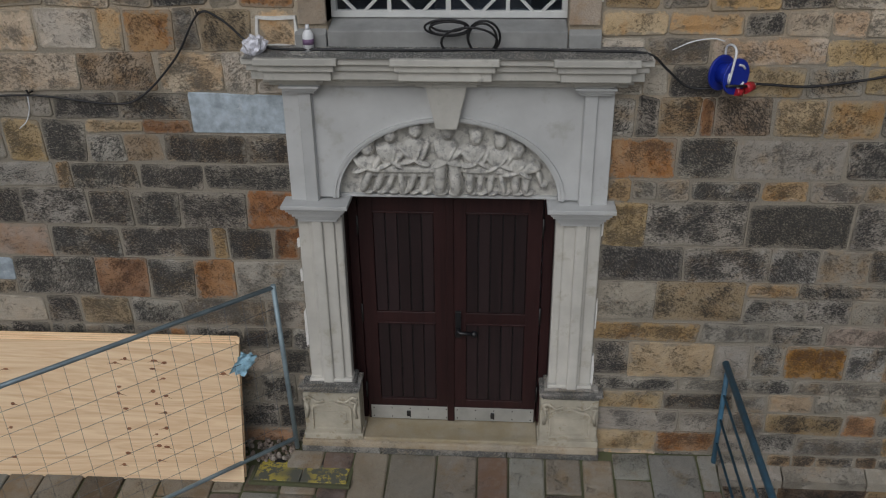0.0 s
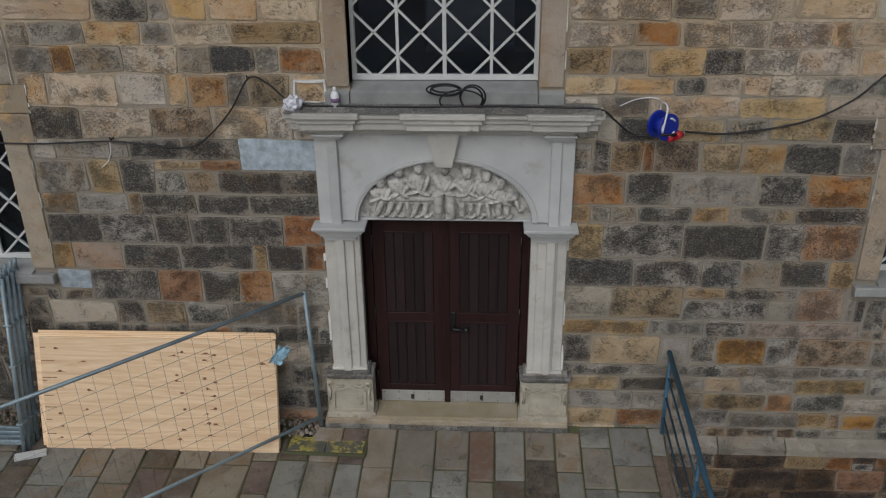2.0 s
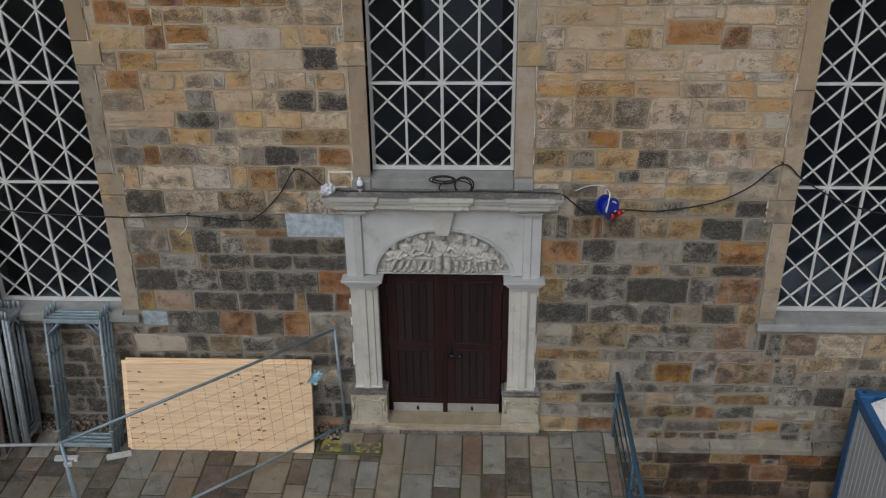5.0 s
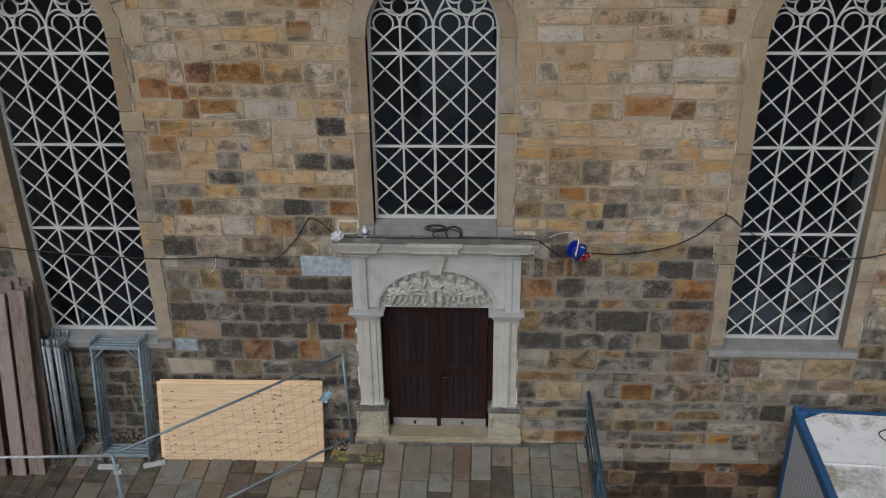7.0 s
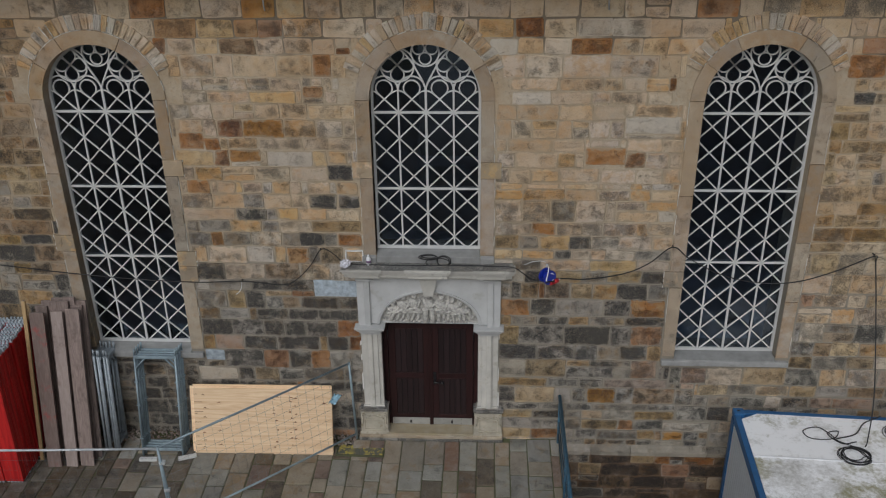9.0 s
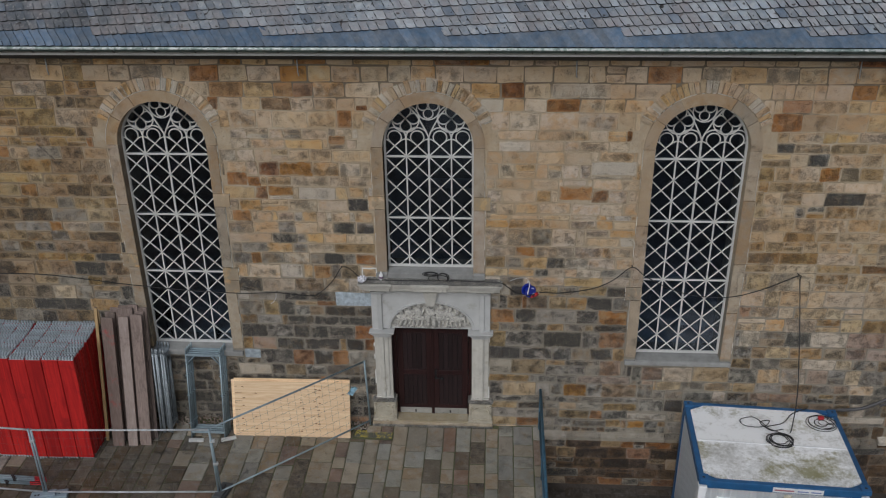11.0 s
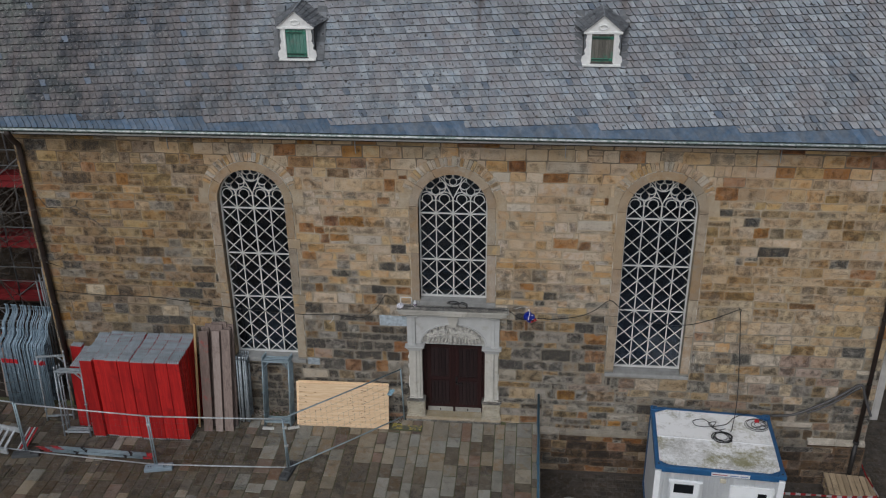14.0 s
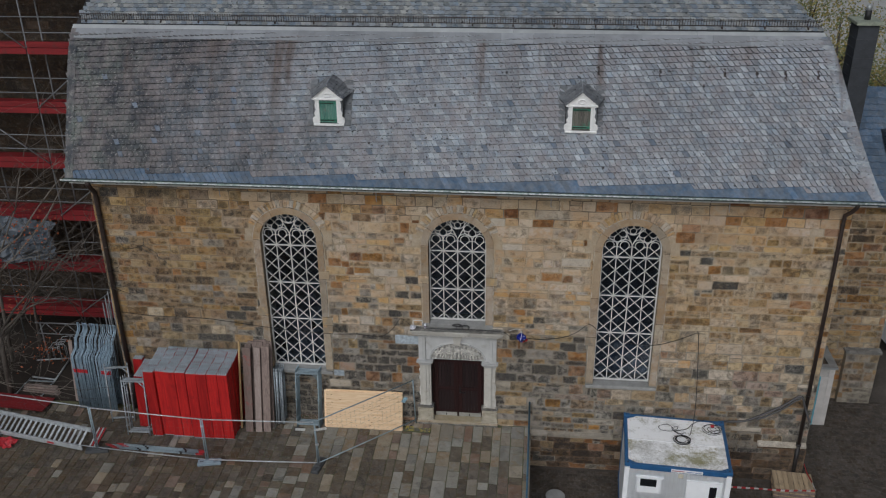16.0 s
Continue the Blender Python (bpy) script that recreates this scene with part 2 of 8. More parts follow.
RED_PLASTIC = plain_mat("red_plastic", (0.45, 0.02, 0.03), 0.4, 0.0, 0.1)
BLUE_PLASTIC = plain_mat("blue_plastic", (0.01, 0.03, 0.33), 0.35, 0.0, 0.1)
WHITE_PLASTIC = plain_mat("white_plastic", (0.75, 0.76, 0.78), 0.4, 0.0, 0.05)
STEEL = plain_mat("brushed_steel", (0.50, 0.50, 0.48), 0.4, 0.5, 0.15, 5, dirt=(0.28, 0.25, 0.22), dirt_at=0.68)
ZINC_GREY = plain_mat("weathered_sheet_flashing", (0.27, 0.285, 0.305), 0.6, 0.1, 0.2, 1.5, dirt=(0.19, 0.185, 0.18), dirt_at=0.56)
ZINC = plain_mat("zinc_sheet", (0.40, 0.42, 0.43), 0.5, 0.5, 0.2, 3, dirt=(0.22, 0.22, 0.22))
COPPER = plain_mat("patinated_gutter", (0.075, 0.105, 0.10), 0.55, 0.3, 0.5, 14, dirt=(0.40, 0.45, 0.43), dirt_at=0.64)
GREEN_PAINT = plain_mat("shutter_green", (0.035, 0.20, 0.135), 0.6, 0.0, 0.3, 30, dirt=(0.17, 0.15, 0.12), dirt_at=0.65)
DORMER_WHITE = plain_mat("dormer_white_paint", (0.87, 0.87, 0.86), 0.5, mottle=0.08, scale=14, dirt=(0.30, 0.30, 0.29), dirt_at=0.66)
DRIP_EDGE = plain_mat("gutter_edge_lime", (0.27, 0.34, 0.32), 0.55, 0.1, 0.5, 7, dirt=(0.82, 0.85, 0.84), dirt_at=0.44)
END_GALV = plain_mat("bright_galvanised_end", (0.46, 0.53, 0.58), 0.5, 0.2, 0.2, 9)


def mortar_mat():
    """Sandy pointing, flush and pale; above the springing of the arches it is old and washed out, with the shade of
    open joints put into its colour.
    """
    k = Net("lime_mortar")
    up = k.n.new("ShaderNodeSeparateXYZ")
    k.l.new(k.pos, up.inputs[0])
    n1, n2 = k.noise(4, 5, 0.65), k.noise(120, 3, 0.7)
    c = k.mix(k.ramp(n1, 0.35, 0.65), (0.42, 0.345, 0.25), (0.50, 0.425, 0.325))
    c = k.mix(k.ramp(k.noise(0.8, 4, 0.6, at=(5, 0, 2)), 0.42, 0.68, 0.0, 0.6), c, (0.41, 0.28, 0.155))
    c = k.mix(k.ramp(k.noise(11, 5, 0.7, at=(4, 4, 1)), 0.54, 0.68, 0, 0.6), c, (0.40, 0.27, 0.15))
    c = k.mix(k.ramp(k.noise(23, 4, 0.7, at=(8, 1, 1)), 0.60, 0.68, 0, 0.75), c, (0.09, 0.082, 0.075))
    c = k.mix(k.ramp(k.math("ADD", up.outputs["Z"], k.ramp(k.noise(1.1, 3, at=(2, 3, 5)), 0.3, 0.7, -0.6, 0.6)), 3.2, 4.4, 0.85, 0.0), c, (0.25, 0.227, 0.19))
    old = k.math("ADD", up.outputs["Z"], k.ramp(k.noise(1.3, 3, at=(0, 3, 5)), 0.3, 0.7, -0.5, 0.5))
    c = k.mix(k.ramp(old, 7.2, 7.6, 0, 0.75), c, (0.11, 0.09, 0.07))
    # Browner, darker pointing towards the west end.
    c = k.mix(k.ramp(k.math("ADD", up.outputs["X"], k.ramp(k.noise(0.9, 4, at=(6, 3, 5)), 0.3, 0.7, -1.0, 1.0)), -7.8, -5.8, 0.8, 0.0), c, (0.20, 0.148, 0.096))
    c = k.hsv(c, val=k.ramp(n2, 0.3, 0.7, 0.8, 1.2))
    k.bump(n2, 0.8, 0.006)
    return k.done(c, 0.95, spec=0.2)


MORTAR = mortar_mat()
MORTAR_WHITE = plain_mat("new_white_mortar", (0.72, 0.71, 0.68), 0.9, mottle=0.1, scale=20, bump=0.6, spec=0.2)
MORTAR_LIME = plain_mat("lime_pointing", (0.58, 0.555, 0.50), 0.9, mottle=0.2, scale=14, bump=0.6, spec=0.2)
# Floor colour kept pale to lighten the view through the panes.
FLOOR_PALE = plain_mat("pale_church_floor", (0.52, 0.56, 0.60), 0.6, mottle=0.35, scale=1.3)
DARK_ROOM = plain_mat("dim_plaster", (0.34, 0.36, 0.38), 0.9, mottle=0.4, scale=0.9)


def wood_mat(name, a, b, along, rough=0.6, fine=18.0, patches=None, bend=1.2):
    """Wood with grain that runs along one axis."""
    k = Net(name)
    stretch = [1.0, 1.0, 1.0]
    stretch[along] = 0.07
    g1, g2 = k.noise(fine, 5, 0.6, stretch, bend=bend), k.noise(fine * 6, 3, 0.7, stretch)
    c = k.mix(k.ramp(g1, 0.35, 0.65), a, b)
    c = k.hsv(c, val=k.ramp(k.random(), 0, 1, 0.82, 1.18))
    if patches:
        c = k.mix(k.ramp(k.noise(3.0, 5, 0.7, at=(4, 4, 4)), 0.56, 0.68, 0, 0.85), c, patches)
    k.bump(k.math("ADD", g1, g2), 0.25, 0.004)
    return k.done(c, rough, spec=0.3)


DOOR_WOOD = wood_mat("dark_stained_oak", (0.022, 0.0095, 0.010), (0.037, 0.0145, 0.0145), 2, 0.42)
PLANK_DOOR = wood_mat("door_plank_oak", (0.019, 0.0125, 0.0135), (0.030, 0.0175, 0.0185), 2, 0.42)
PLY = wood_mat("pine_plywood", (0.74, 0.50, 0.30), (0.90, 0.69, 0.46), 0, 0.6, 7.0, bend=4.0)
PLANK_TAN = wood_mat("tan_board", (0.33, 0.245, 0.155), (0.46, 0.355, 0.235), 1, 0.8, 14.0, (0.25, 0.20, 0.14))
PLANK_GREY = wood_mat("weathered_plank", (0.17, 0.128, 0.112), (0.275, 0.213, 0.19), 2, 0.8, 14.0, (0.11, 0.088, 0.078))
PLANK_PALE = wood_mat("pale_plank", (0.28, 0.222, 0.20), (0.36, 0.293, 0.265), 2, 0.8, 14.0, (0.21, 0.155, 0.14))
PLANK_PINE = wood_mat("fresh_pine", (0.48, 0.31, 0.15), (0.57, 0.40, 0.21), 2, 0.7, 14.0)
PLANK_RED = wood_mat("red_stained_plank", (0.19, 0.14, 0.122), (0.28, 0.205, 0.18), 2, 0.8, 14.0, (0.33, 0.075, 0.07))
RED_DECK = wood_mat("red_coated_deck_board", (0.31, 0.011, 0.013), (0.53, 0.024, 0.022), 2, 0.5, 9.0, (0.30, 0.014, 0.015))
RED_TOE = wood_mat("red_toe_board", (0.165, 0.016, 0.02), (0.25, 0.024, 0.027), 0, 0.5, 6.0, (0.11, 0.035, 0.035))
PEELING = wood_mat("peeling_turquoise_board", (0.05, 0.19, 0.15), (0.20, 0.36, 0.30), 2, 0.7, 26.0, (0.20, 0.22, 0.19))
FLAKED = wood_mat("flaked_green_board", (0.12, 0.115, 0.10), (0.21, 0.20, 0.175), 2, 0.7, 26.0, (0.05, 0.24, 0.165))
KNOT = plain_mat("pine_knot", (0.25, 0.105, 0.05), 0.6, mottle=0.3, scale=30)


def slate_mat(name, a, b, lichen, amount, vary=0.3, rust=0.0):
    k = Net(name)
    c = k.mix(k.random(3.3), a, b)
    c = k.hsv(c, val=k.ramp(k.random(), 0, 1, 1 - vary, 1 + vary))
    c = k.mix(k.ramp(k.noise(0.5, 4, at=(2, 0, 0)), 0.35, 0.7, 0.0, 0.35), c, tuple(v * 0.55 for v in a))
    if rust:
        # Darker towards the western end of the slope, in uneven patches.
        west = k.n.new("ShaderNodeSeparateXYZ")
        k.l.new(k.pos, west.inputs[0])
        west_dark = k.math("ADD", k.ramp(west.outputs["X"], -10.2, -2.6, 1.0, 0.0), k.ramp(k.noise(0.8, 5, 0.65, (1, 0.35, 0.35), at=(7, 0, 0)), 0.35, 0.7, -0.25, 0.3))
        c = k.mix(k.ramp(west_dark, 0.0, 0.8, 0, 0.95), c, (0.034, 0.038, 0.046))
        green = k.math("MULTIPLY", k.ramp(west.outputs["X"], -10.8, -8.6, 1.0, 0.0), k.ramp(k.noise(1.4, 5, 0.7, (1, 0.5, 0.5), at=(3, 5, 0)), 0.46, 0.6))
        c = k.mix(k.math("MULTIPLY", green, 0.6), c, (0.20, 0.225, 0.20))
    c = k.hsv(c, sat=k.ramp(k.noise(4, 4, 0.7, at=(1, 7, 7)), 0.3, 0.7, 0.6, 1.5), val=k.ramp(k.noise(7.5, 5, 0.75, at=(8, 3, 3)), 0.3, 0.7, 0.74, 1.26))
    spots = k.noise(12, 4, 0.7)
    c = k.mix(k.ramp(spots, 0.66 - amount * 0.1, 0.72, 0, 0.55), c, lichen)
    if amount:
        c = k.mix(k.ramp(k.noise(13, 0, 0.5, at=(5, 2, 1)), 0.75, 0.775, 0, 0.95), c, (0.015, 0.015, 0.015))
    if rust:
        streak = k.math("ADD", k.noise(1.5, 4, 0.55, (1.0, 0.1, 0.1), at=(1.7, 0, 0)), k.ramp(west.outputs["Z"], 9.0, 12.2, -0.06, 0.06))
        c = k.mix(k.ramp(streak, 0.60, 0.72, 0, rust), c, (0.085, 0.055, 0.042))
        # Brown and violet tints that run over several slates.
        c = k.mix(k.ramp(k.noise(1.7, 5, 0.7, at=(3, 9, 2)), 0.42, 0.66, 0, 0.6), c, (0.29, 0.25, 0.245))
    k.bump(k.noise(60, 4, 0.7), 0.35, 0.004)
    return k.done(c, 0.62, spec=0.4)


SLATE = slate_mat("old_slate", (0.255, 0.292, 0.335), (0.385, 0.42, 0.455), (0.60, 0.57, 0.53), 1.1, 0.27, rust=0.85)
SLATE_MID = slate_mat("replaced_slate", (0.15, 0.18, 0.225), (0.19, 0.22, 0.265), (0.25, 0.26, 0.28), 0.2, 0.12)
SLATE_NEW = slate_mat("new_blue_slate", (0.10, 0.14, 0.195), (0.135, 0.18, 0.245), (0.20, 0.23, 0.27), 0.0, 0.15)
SLATE_FLANK = slate_mat("dark_dormer_slate", (0.15, 0.16, 0.172), (0.225, 0.235, 0.25), (0.30, 0.29, 0.27), 0.8, 0.25)
# Near-black edges and underlay: grime and the shade of the gaps in one colour.
SLATE_SHADE = plain_mat("slate_edge_dark", (0.03, 0.031, 0.034), 0.9)
# Tower brown set darker: the shade of the narrow gap goes into it.
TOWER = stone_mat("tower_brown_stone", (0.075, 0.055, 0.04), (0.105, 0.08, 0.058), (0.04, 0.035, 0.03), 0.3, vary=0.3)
SLATE_TOP = slate_mat("lichened_slate", (0.165, 0.205, 0.25), (0.30, 0.305, 0.295), (0.50, 0.47, 0.40), 1.2, 0.38)


def glass_mat():
    m, n, l, out = node_mat("window_glass")
    n.remove(out)
    clear, gloss = n.new("ShaderNodeBsdfTransparent"), n.new("ShaderNodeBsdfGlossy")
    clear.inputs[0].default_value = (0.53, 0.61, 0.71, 1)
    gloss.inputs["Roughness"].default_value = 0.06
    fres, both = n.new("ShaderNodeFresnel"), n.new("ShaderNodeMixShader")
    fres.inputs[0].default_value = 1.6
    l.new(fres.outputs[0], both.inputs[0]), l.new(clear.outputs[0], both.inputs[1]), l.new(gloss.outputs[0], both.inputs[2])
    l.new(both.outputs[0], n["Material Output"].inputs["Surface"])
    return m


GLASS = glass_mat()


def roof_panel_mat():
    """White container roof with mildew and moss."""
    k = Net("mildewed_white_roof")
    split = k.n.new("ShaderNodeSeparateXYZ")
    k.l.new(k.pos, split.inputs[0])
    # Water stands on the half below the seam: it is greyer and mossier.
    wet = k.ramp(k.math("ADD", split.outputs["Y"], k.math("MULTIPLY", split.outputs["X"], 0.063)), -1.52, -1.36, 0.11, 0.01)
    n1, n2, n3 = k.math("ADD", k.noise(1.7, 7, 0.68), wet), k.noise(13, 6, 0.75), k.math("ADD", k.noise(1.3, 4, at=(5.3, 1, 0)), k.math("MULTIPLY", wet, 0.6))
    c = k.mix(k.ramp(k.math("ADD", n1, k.math("MULTIPLY", n2, 0.6)), 0.80, 1.10, 0, 0.8), (0.93, 0.94, 0.95), (0.33, 0.325, 0.29))
    c = k.mix(k.ramp(k.math("ADD", n3, k.math("MULTIPLY", n2, 0.3)), 0.70, 0.84, 0, 0.8), c, (0.23, 0.215, 0.075))
    return k.done(c, 0.5)


ROOF_PANEL = roof_panel_mat()


def earth_mat(name, a, b, moss, amount):
    k = Net(name)
    n1, n2, n3 = k.noise(0.6, 5), k.noise(25, 5, 0.7), k.noise(2.2, 6, 0.7, at=(3, 3, 3))
    c = k.mix(k.ramp(k.math("ADD", k.math("MULTIPLY", n1, 0.5), k.math("MULTIPLY", n2, 0.5)), 0.35, 0.65), a, b)
    c = k.mix(k.ramp(n3, 0.62 - amount * 0.2, 0.75, 0, 0.7), c, moss)
    k.bump(n2, 0.6, 0.015)
    return k.done(c, 0.85, spec=0.3)


ASPHALT = earth_mat("wet_dark_asphalt", (0.038, 0.032, 0.028), (0.13, 0.112, 0.096), (0.07, 0.066, 0.045), 0.3)
SETT = stone_mat("dark_yard_sett", (0.062, 0.053, 0.045), (0.105, 0.09, 0.076), (0.03, 0.028, 0.026), 0.1, vary=0.2)
JOINT = earth_mat("mossy_joint", (0.085, 0.085, 0.05), (0.12, 0.115, 0.072), (0.10, 0.135, 0.045), 0.9)


# ---- mesh helpers ----
def part(name, bm, material, parent=None, label="", smooth=False):
    """Links a bmesh as one mesh object under a thing or a part."""
    me = bpy.data.meshes.new(name)
    bm.to_mesh(me)
    bm.free()
    for m in material if isinstance(material, (list, tuple)) else [material]:
        me.materials.append(m)
    if smooth:
        for f in me.polygons:
            f.use_smooth = True
    ob = new(name, me)
    ob.parent = parent
    if label:
        ob["label"] = label
    return ob


def thing(name, m, label, category, group="", kind=""):
    ob = new(name)
    ob.matrix_basis = m if isinstance(m, Matrix) else Matrix.Translation(m)
    ob.empty_display_size = 0.1
    return tagged(ob, label, category, group, kind)


def box(bm, x0, x1, y0, y1, z0, z1, bevel=0.0, m=None, mat=0):
    made = bmesh.ops.create_cube(bm, size=1)["verts"]
    for v in made:
        v.co = Vector(((x0 + x1) / 2 + v.co.x * (x1 - x0), (y0 + y1) / 2 + v.co.y * (y1 - y0), (z0 + z1) / 2 + v.co.z * (z1 - z0)))
        if m is not None:
            v.co = m @ v.co
    faces = list({f for v in made for f in v.link_faces})
    if bevel:
        faces = bmesh.ops.bevel(bm, geom=list({e for v in made for e in v.link_edges}), offset=bevel, segments=2, affect="EDGES", profile=0.5)["faces"]
    for f in {f for v in bm.verts if v.is_valid for f in v.link_faces} if mat and bevel else faces:
        f.material_index = mat
    return bm


def boxes(*rows, bevel=0.0):
    bm = bmesh.new()
    for r in rows:
        box(bm, *r, bevel=bevel)
    return bm


def tube(bm, pts, r, n=8, closed=False):
    """A round bar along points."""
    pts = [Vector(p) for p in pts]
    rings = []
    for i, p in enumerate(pts):
        a = pts[i - 1] if i or closed else p
        b = pts[(i + 1) % len(pts)] if i < len(pts) - 1 or closed else p
        d = (b - a).normalized() if (b - a).length > 1e-9 else Vector((0, 0, 1))
        if i == 0:
            u = d.orthogonal().normalized()
        else:
            u = (u - d * u.dot(d)).normalized()
        w = d.cross(u)
        rr = r[i] if isinstance(r, (list, tuple)) else r
        rings.append([bm.verts.new(p + (u * math.cos(k * math.tau / n) + w * math.sin(k * math.tau / n)) * rr) for k in range(n)])
    for i in range(len(rings) - (0 if closed else 1)):
        a, b = rings[i], rings[(i + 1) % len(rings)]
        for k in range(n):
            f = bm.faces.new((a[k], a[(k + 1) % n], b[(k + 1) % n], b[k]))
            f.smooth = True
    if not closed:
        bm.faces.new(rings[0][::-1])
        bm.faces.new(rings[-1])
    return bm


def ribbon(bm, pts, w, y0, y1, closed=False):
    """A flat bar of width w that follows points (x, z), from depth y0 to y1."""
    pts = [Vector(p) for p in pts]
    n, rows = len(pts), []
    for i, p in enumerate(pts):
        a = pts[i - 1] if i or closed else p
        b = pts[(i + 1) % n] if i < n - 1 or closed else p
        d = (b - a).normalized()
        s = Vector((-d.y, d.x)) * w / 2
        rows.append([bm.verts.new((q.x, y, q.y)) for q, y in ((p + s, y1), (p + s * 0.75, y0), (p - s * 0.75, y0), (p - s, y1))])
    for i in range(n if closed else n - 1):
        a, b = rows[i], rows[(i + 1) % n]
        for k in range(3):
            bm.faces.new((a[k], b[k], b[k + 1], a[k + 1]))
    if not closed:
        bm.faces.new(rows[0])
        bm.faces.new(rows[-1][::-1])
    return bm


def arc(cx, cz, r, a0, a1, n=16):
    return [(cx + r * math.cos(radians(a0 + (a1 - a0) * i / n)), cz + r * math.sin(radians(a0 + (a1 - a0) * i / n))) for i in range(n + 1)]


def prism(bm, outline, y0, y1, mat=0):
    """An outline of (x, z), run round against the clock as seen from -y, pushed from y0 (front) to y1 (back)."""
    f = [bm.verts.new((x, y0, z)) for x, z in outline]
    b = [bm.verts.new((x, y1, z)) for x, z in outline]
    n = len(outline)
    made = [bm.faces.new(f), bm.faces.new(b[::-1])]
    for i in range(n):
        made.append(bm.faces.new((f[i], b[i], b[(i + 1) % n], f[(i + 1) % n])))
    for q in made:
        q.material_index = mat
    return bm


def block(bm, outline, proud, deep=0.05, soft=0.012, rng=random, mat=0, rough=0.006):
    """A stone in the wall: an outline of (x, z), its edge rounded towards a front that stands proud of the wall plane, with a drafted margin."""
    core = bm.verts.layers.float.get("core") or bm.verts.layers.float.new("core")
    n = len(outline)
    cx, cz = sum(p[0] for p in outline) / n, sum(p[1] for p in outline) / n
    hx, hz = max(abs(p[0] - cx) for p in outline), max(abs(p[1] - cz) for p in outline)
    back = [bm.verts.new((x, deep, z)) for x, z in outline]
    edge = [bm.verts.new((x, -proud + soft, z)) for x, z in outline]
    front, inner = [], []
    draft = min(rng.uniform(0.02, 0.06), 0.45 * min(hx, hz))
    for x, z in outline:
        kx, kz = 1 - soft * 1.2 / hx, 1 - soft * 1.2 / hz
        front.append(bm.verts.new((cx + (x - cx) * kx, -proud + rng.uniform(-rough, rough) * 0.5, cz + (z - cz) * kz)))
        kx, kz = 1 - (soft + draft) / hx, 1 - (soft + draft) / hz
        inner.append(bm.verts.new((cx + (x - cx) * kx, -proud + rng.uniform(-rough, rough), cz + (z - cz) * kz)))
        inner[-1][core] = 1.0
    mid = bm.verts.new((cx, -proud - rng.uniform(0, rough * 1.5), cz))
    mid[core] = 1.0
    for i in range(n):
        j = (i + 1) % n
        for q in ((back[i], back[j], edge[j], edge[i]), (edge[i], edge[j], front[j], front[i]), (front[i], front[j], inner[j], inner[i]), (inner[i], inner[j], mid)):
            f = bm.faces.new(q)
            f.material_index = mat
            f.smooth = len(q) == 4 and inner[i] not in q
    return bm


def stone_outline(x0, x1, z0, z1, rng, wob=0.009, cut=0.014):
    """A rectangle with uneven, cut corners, run round against the clock."""
    w = lambda s: rng.uniform(-s, s)  # noqa: E731
    wob, cut = min(wob, (x1 - x0) * 0.08, (z1 - z0) * 0.08), min(cut, (x1 - x0) * 0.2, (z1 - z0) * 0.2)
    c = [cut * rng.uniform(0.5, 1.3) for _ in range(8)]
    (ax, az), (bx, bz), (cx, cz), (dx, dz) = [(w(wob), w(wob)) for _ in range(4)]
    pts = [(x0 + c[0], z0), (x1 - c[1], z0), (x1, z0 + c[2]), (x1, z1 - c[3]), (x1 - c[4], z1), (x0 + c[5], z1), (x0, z1 - c[6]), (x0, z0 + c[7])]
    moves = [(ax, az), (bx, bz), (bx, bz), (cx, cz), (cx, cz), (dx, dz), (dx, dz), (ax, az)]
    return [(x + mx, z + mz) for (x, z), (mx, mz) in zip(pts, moves)]


def cut_rects(rects, holes, least=0.07):
    """Rectangles (x0, x1, z0, z1) less the holes."""
    for hx0, hx1, hz0, hz1 in holes:
        kept = []
        for x0, x1, z0, z1 in rects:
            if x1 <= hx0 or x0 >= hx1 or z1 <= hz0 or z0 >= hz1:
                kept.append((x0, x1, z0, z1))
                continue
            if hx0 - x0 > 0.001:
                kept.append((x0, hx0, z0, z1))
            if x1 - hx1 > 0.001:
                kept.append((hx1, x1, z0, z1))
            a, b = max(x0, hx0), min(x1, hx1)
            if hz0 - z0 > 0.001:
                kept.append((a, b, z0, hz0))
            if z1 - hz1 > 0.001:
                kept.append((a, b, hz1, z1))
        rects = kept
    return [r for r in rects if r[1] - r[0] > least and r[3] - r[2] > least * 1.1]

# ---- church: the long wall, its openings and stones ----
WX0, WX1, WTOP = -11.15, 10.95, 8.32
GLASS_HALF, SPRING, ARCH_R = 0.865, 6.45, 0.865
WINDOWS = [(-5.165, 1.92), (-0.048, 3.84), (5.058, 1.92)]
DOOR_X, DOOR_TOP = -0.05, 3.1
LOW = -1.42
RING, CORE = 1.345, 0.003


def front_ground(y):
    """Height of the terrace: it falls gently away from the wall."""
    return 0.07 + 0.18 * y if y > -0.5 else -0.02 + 0.036 * (max(y, -3.0) + 0.5)


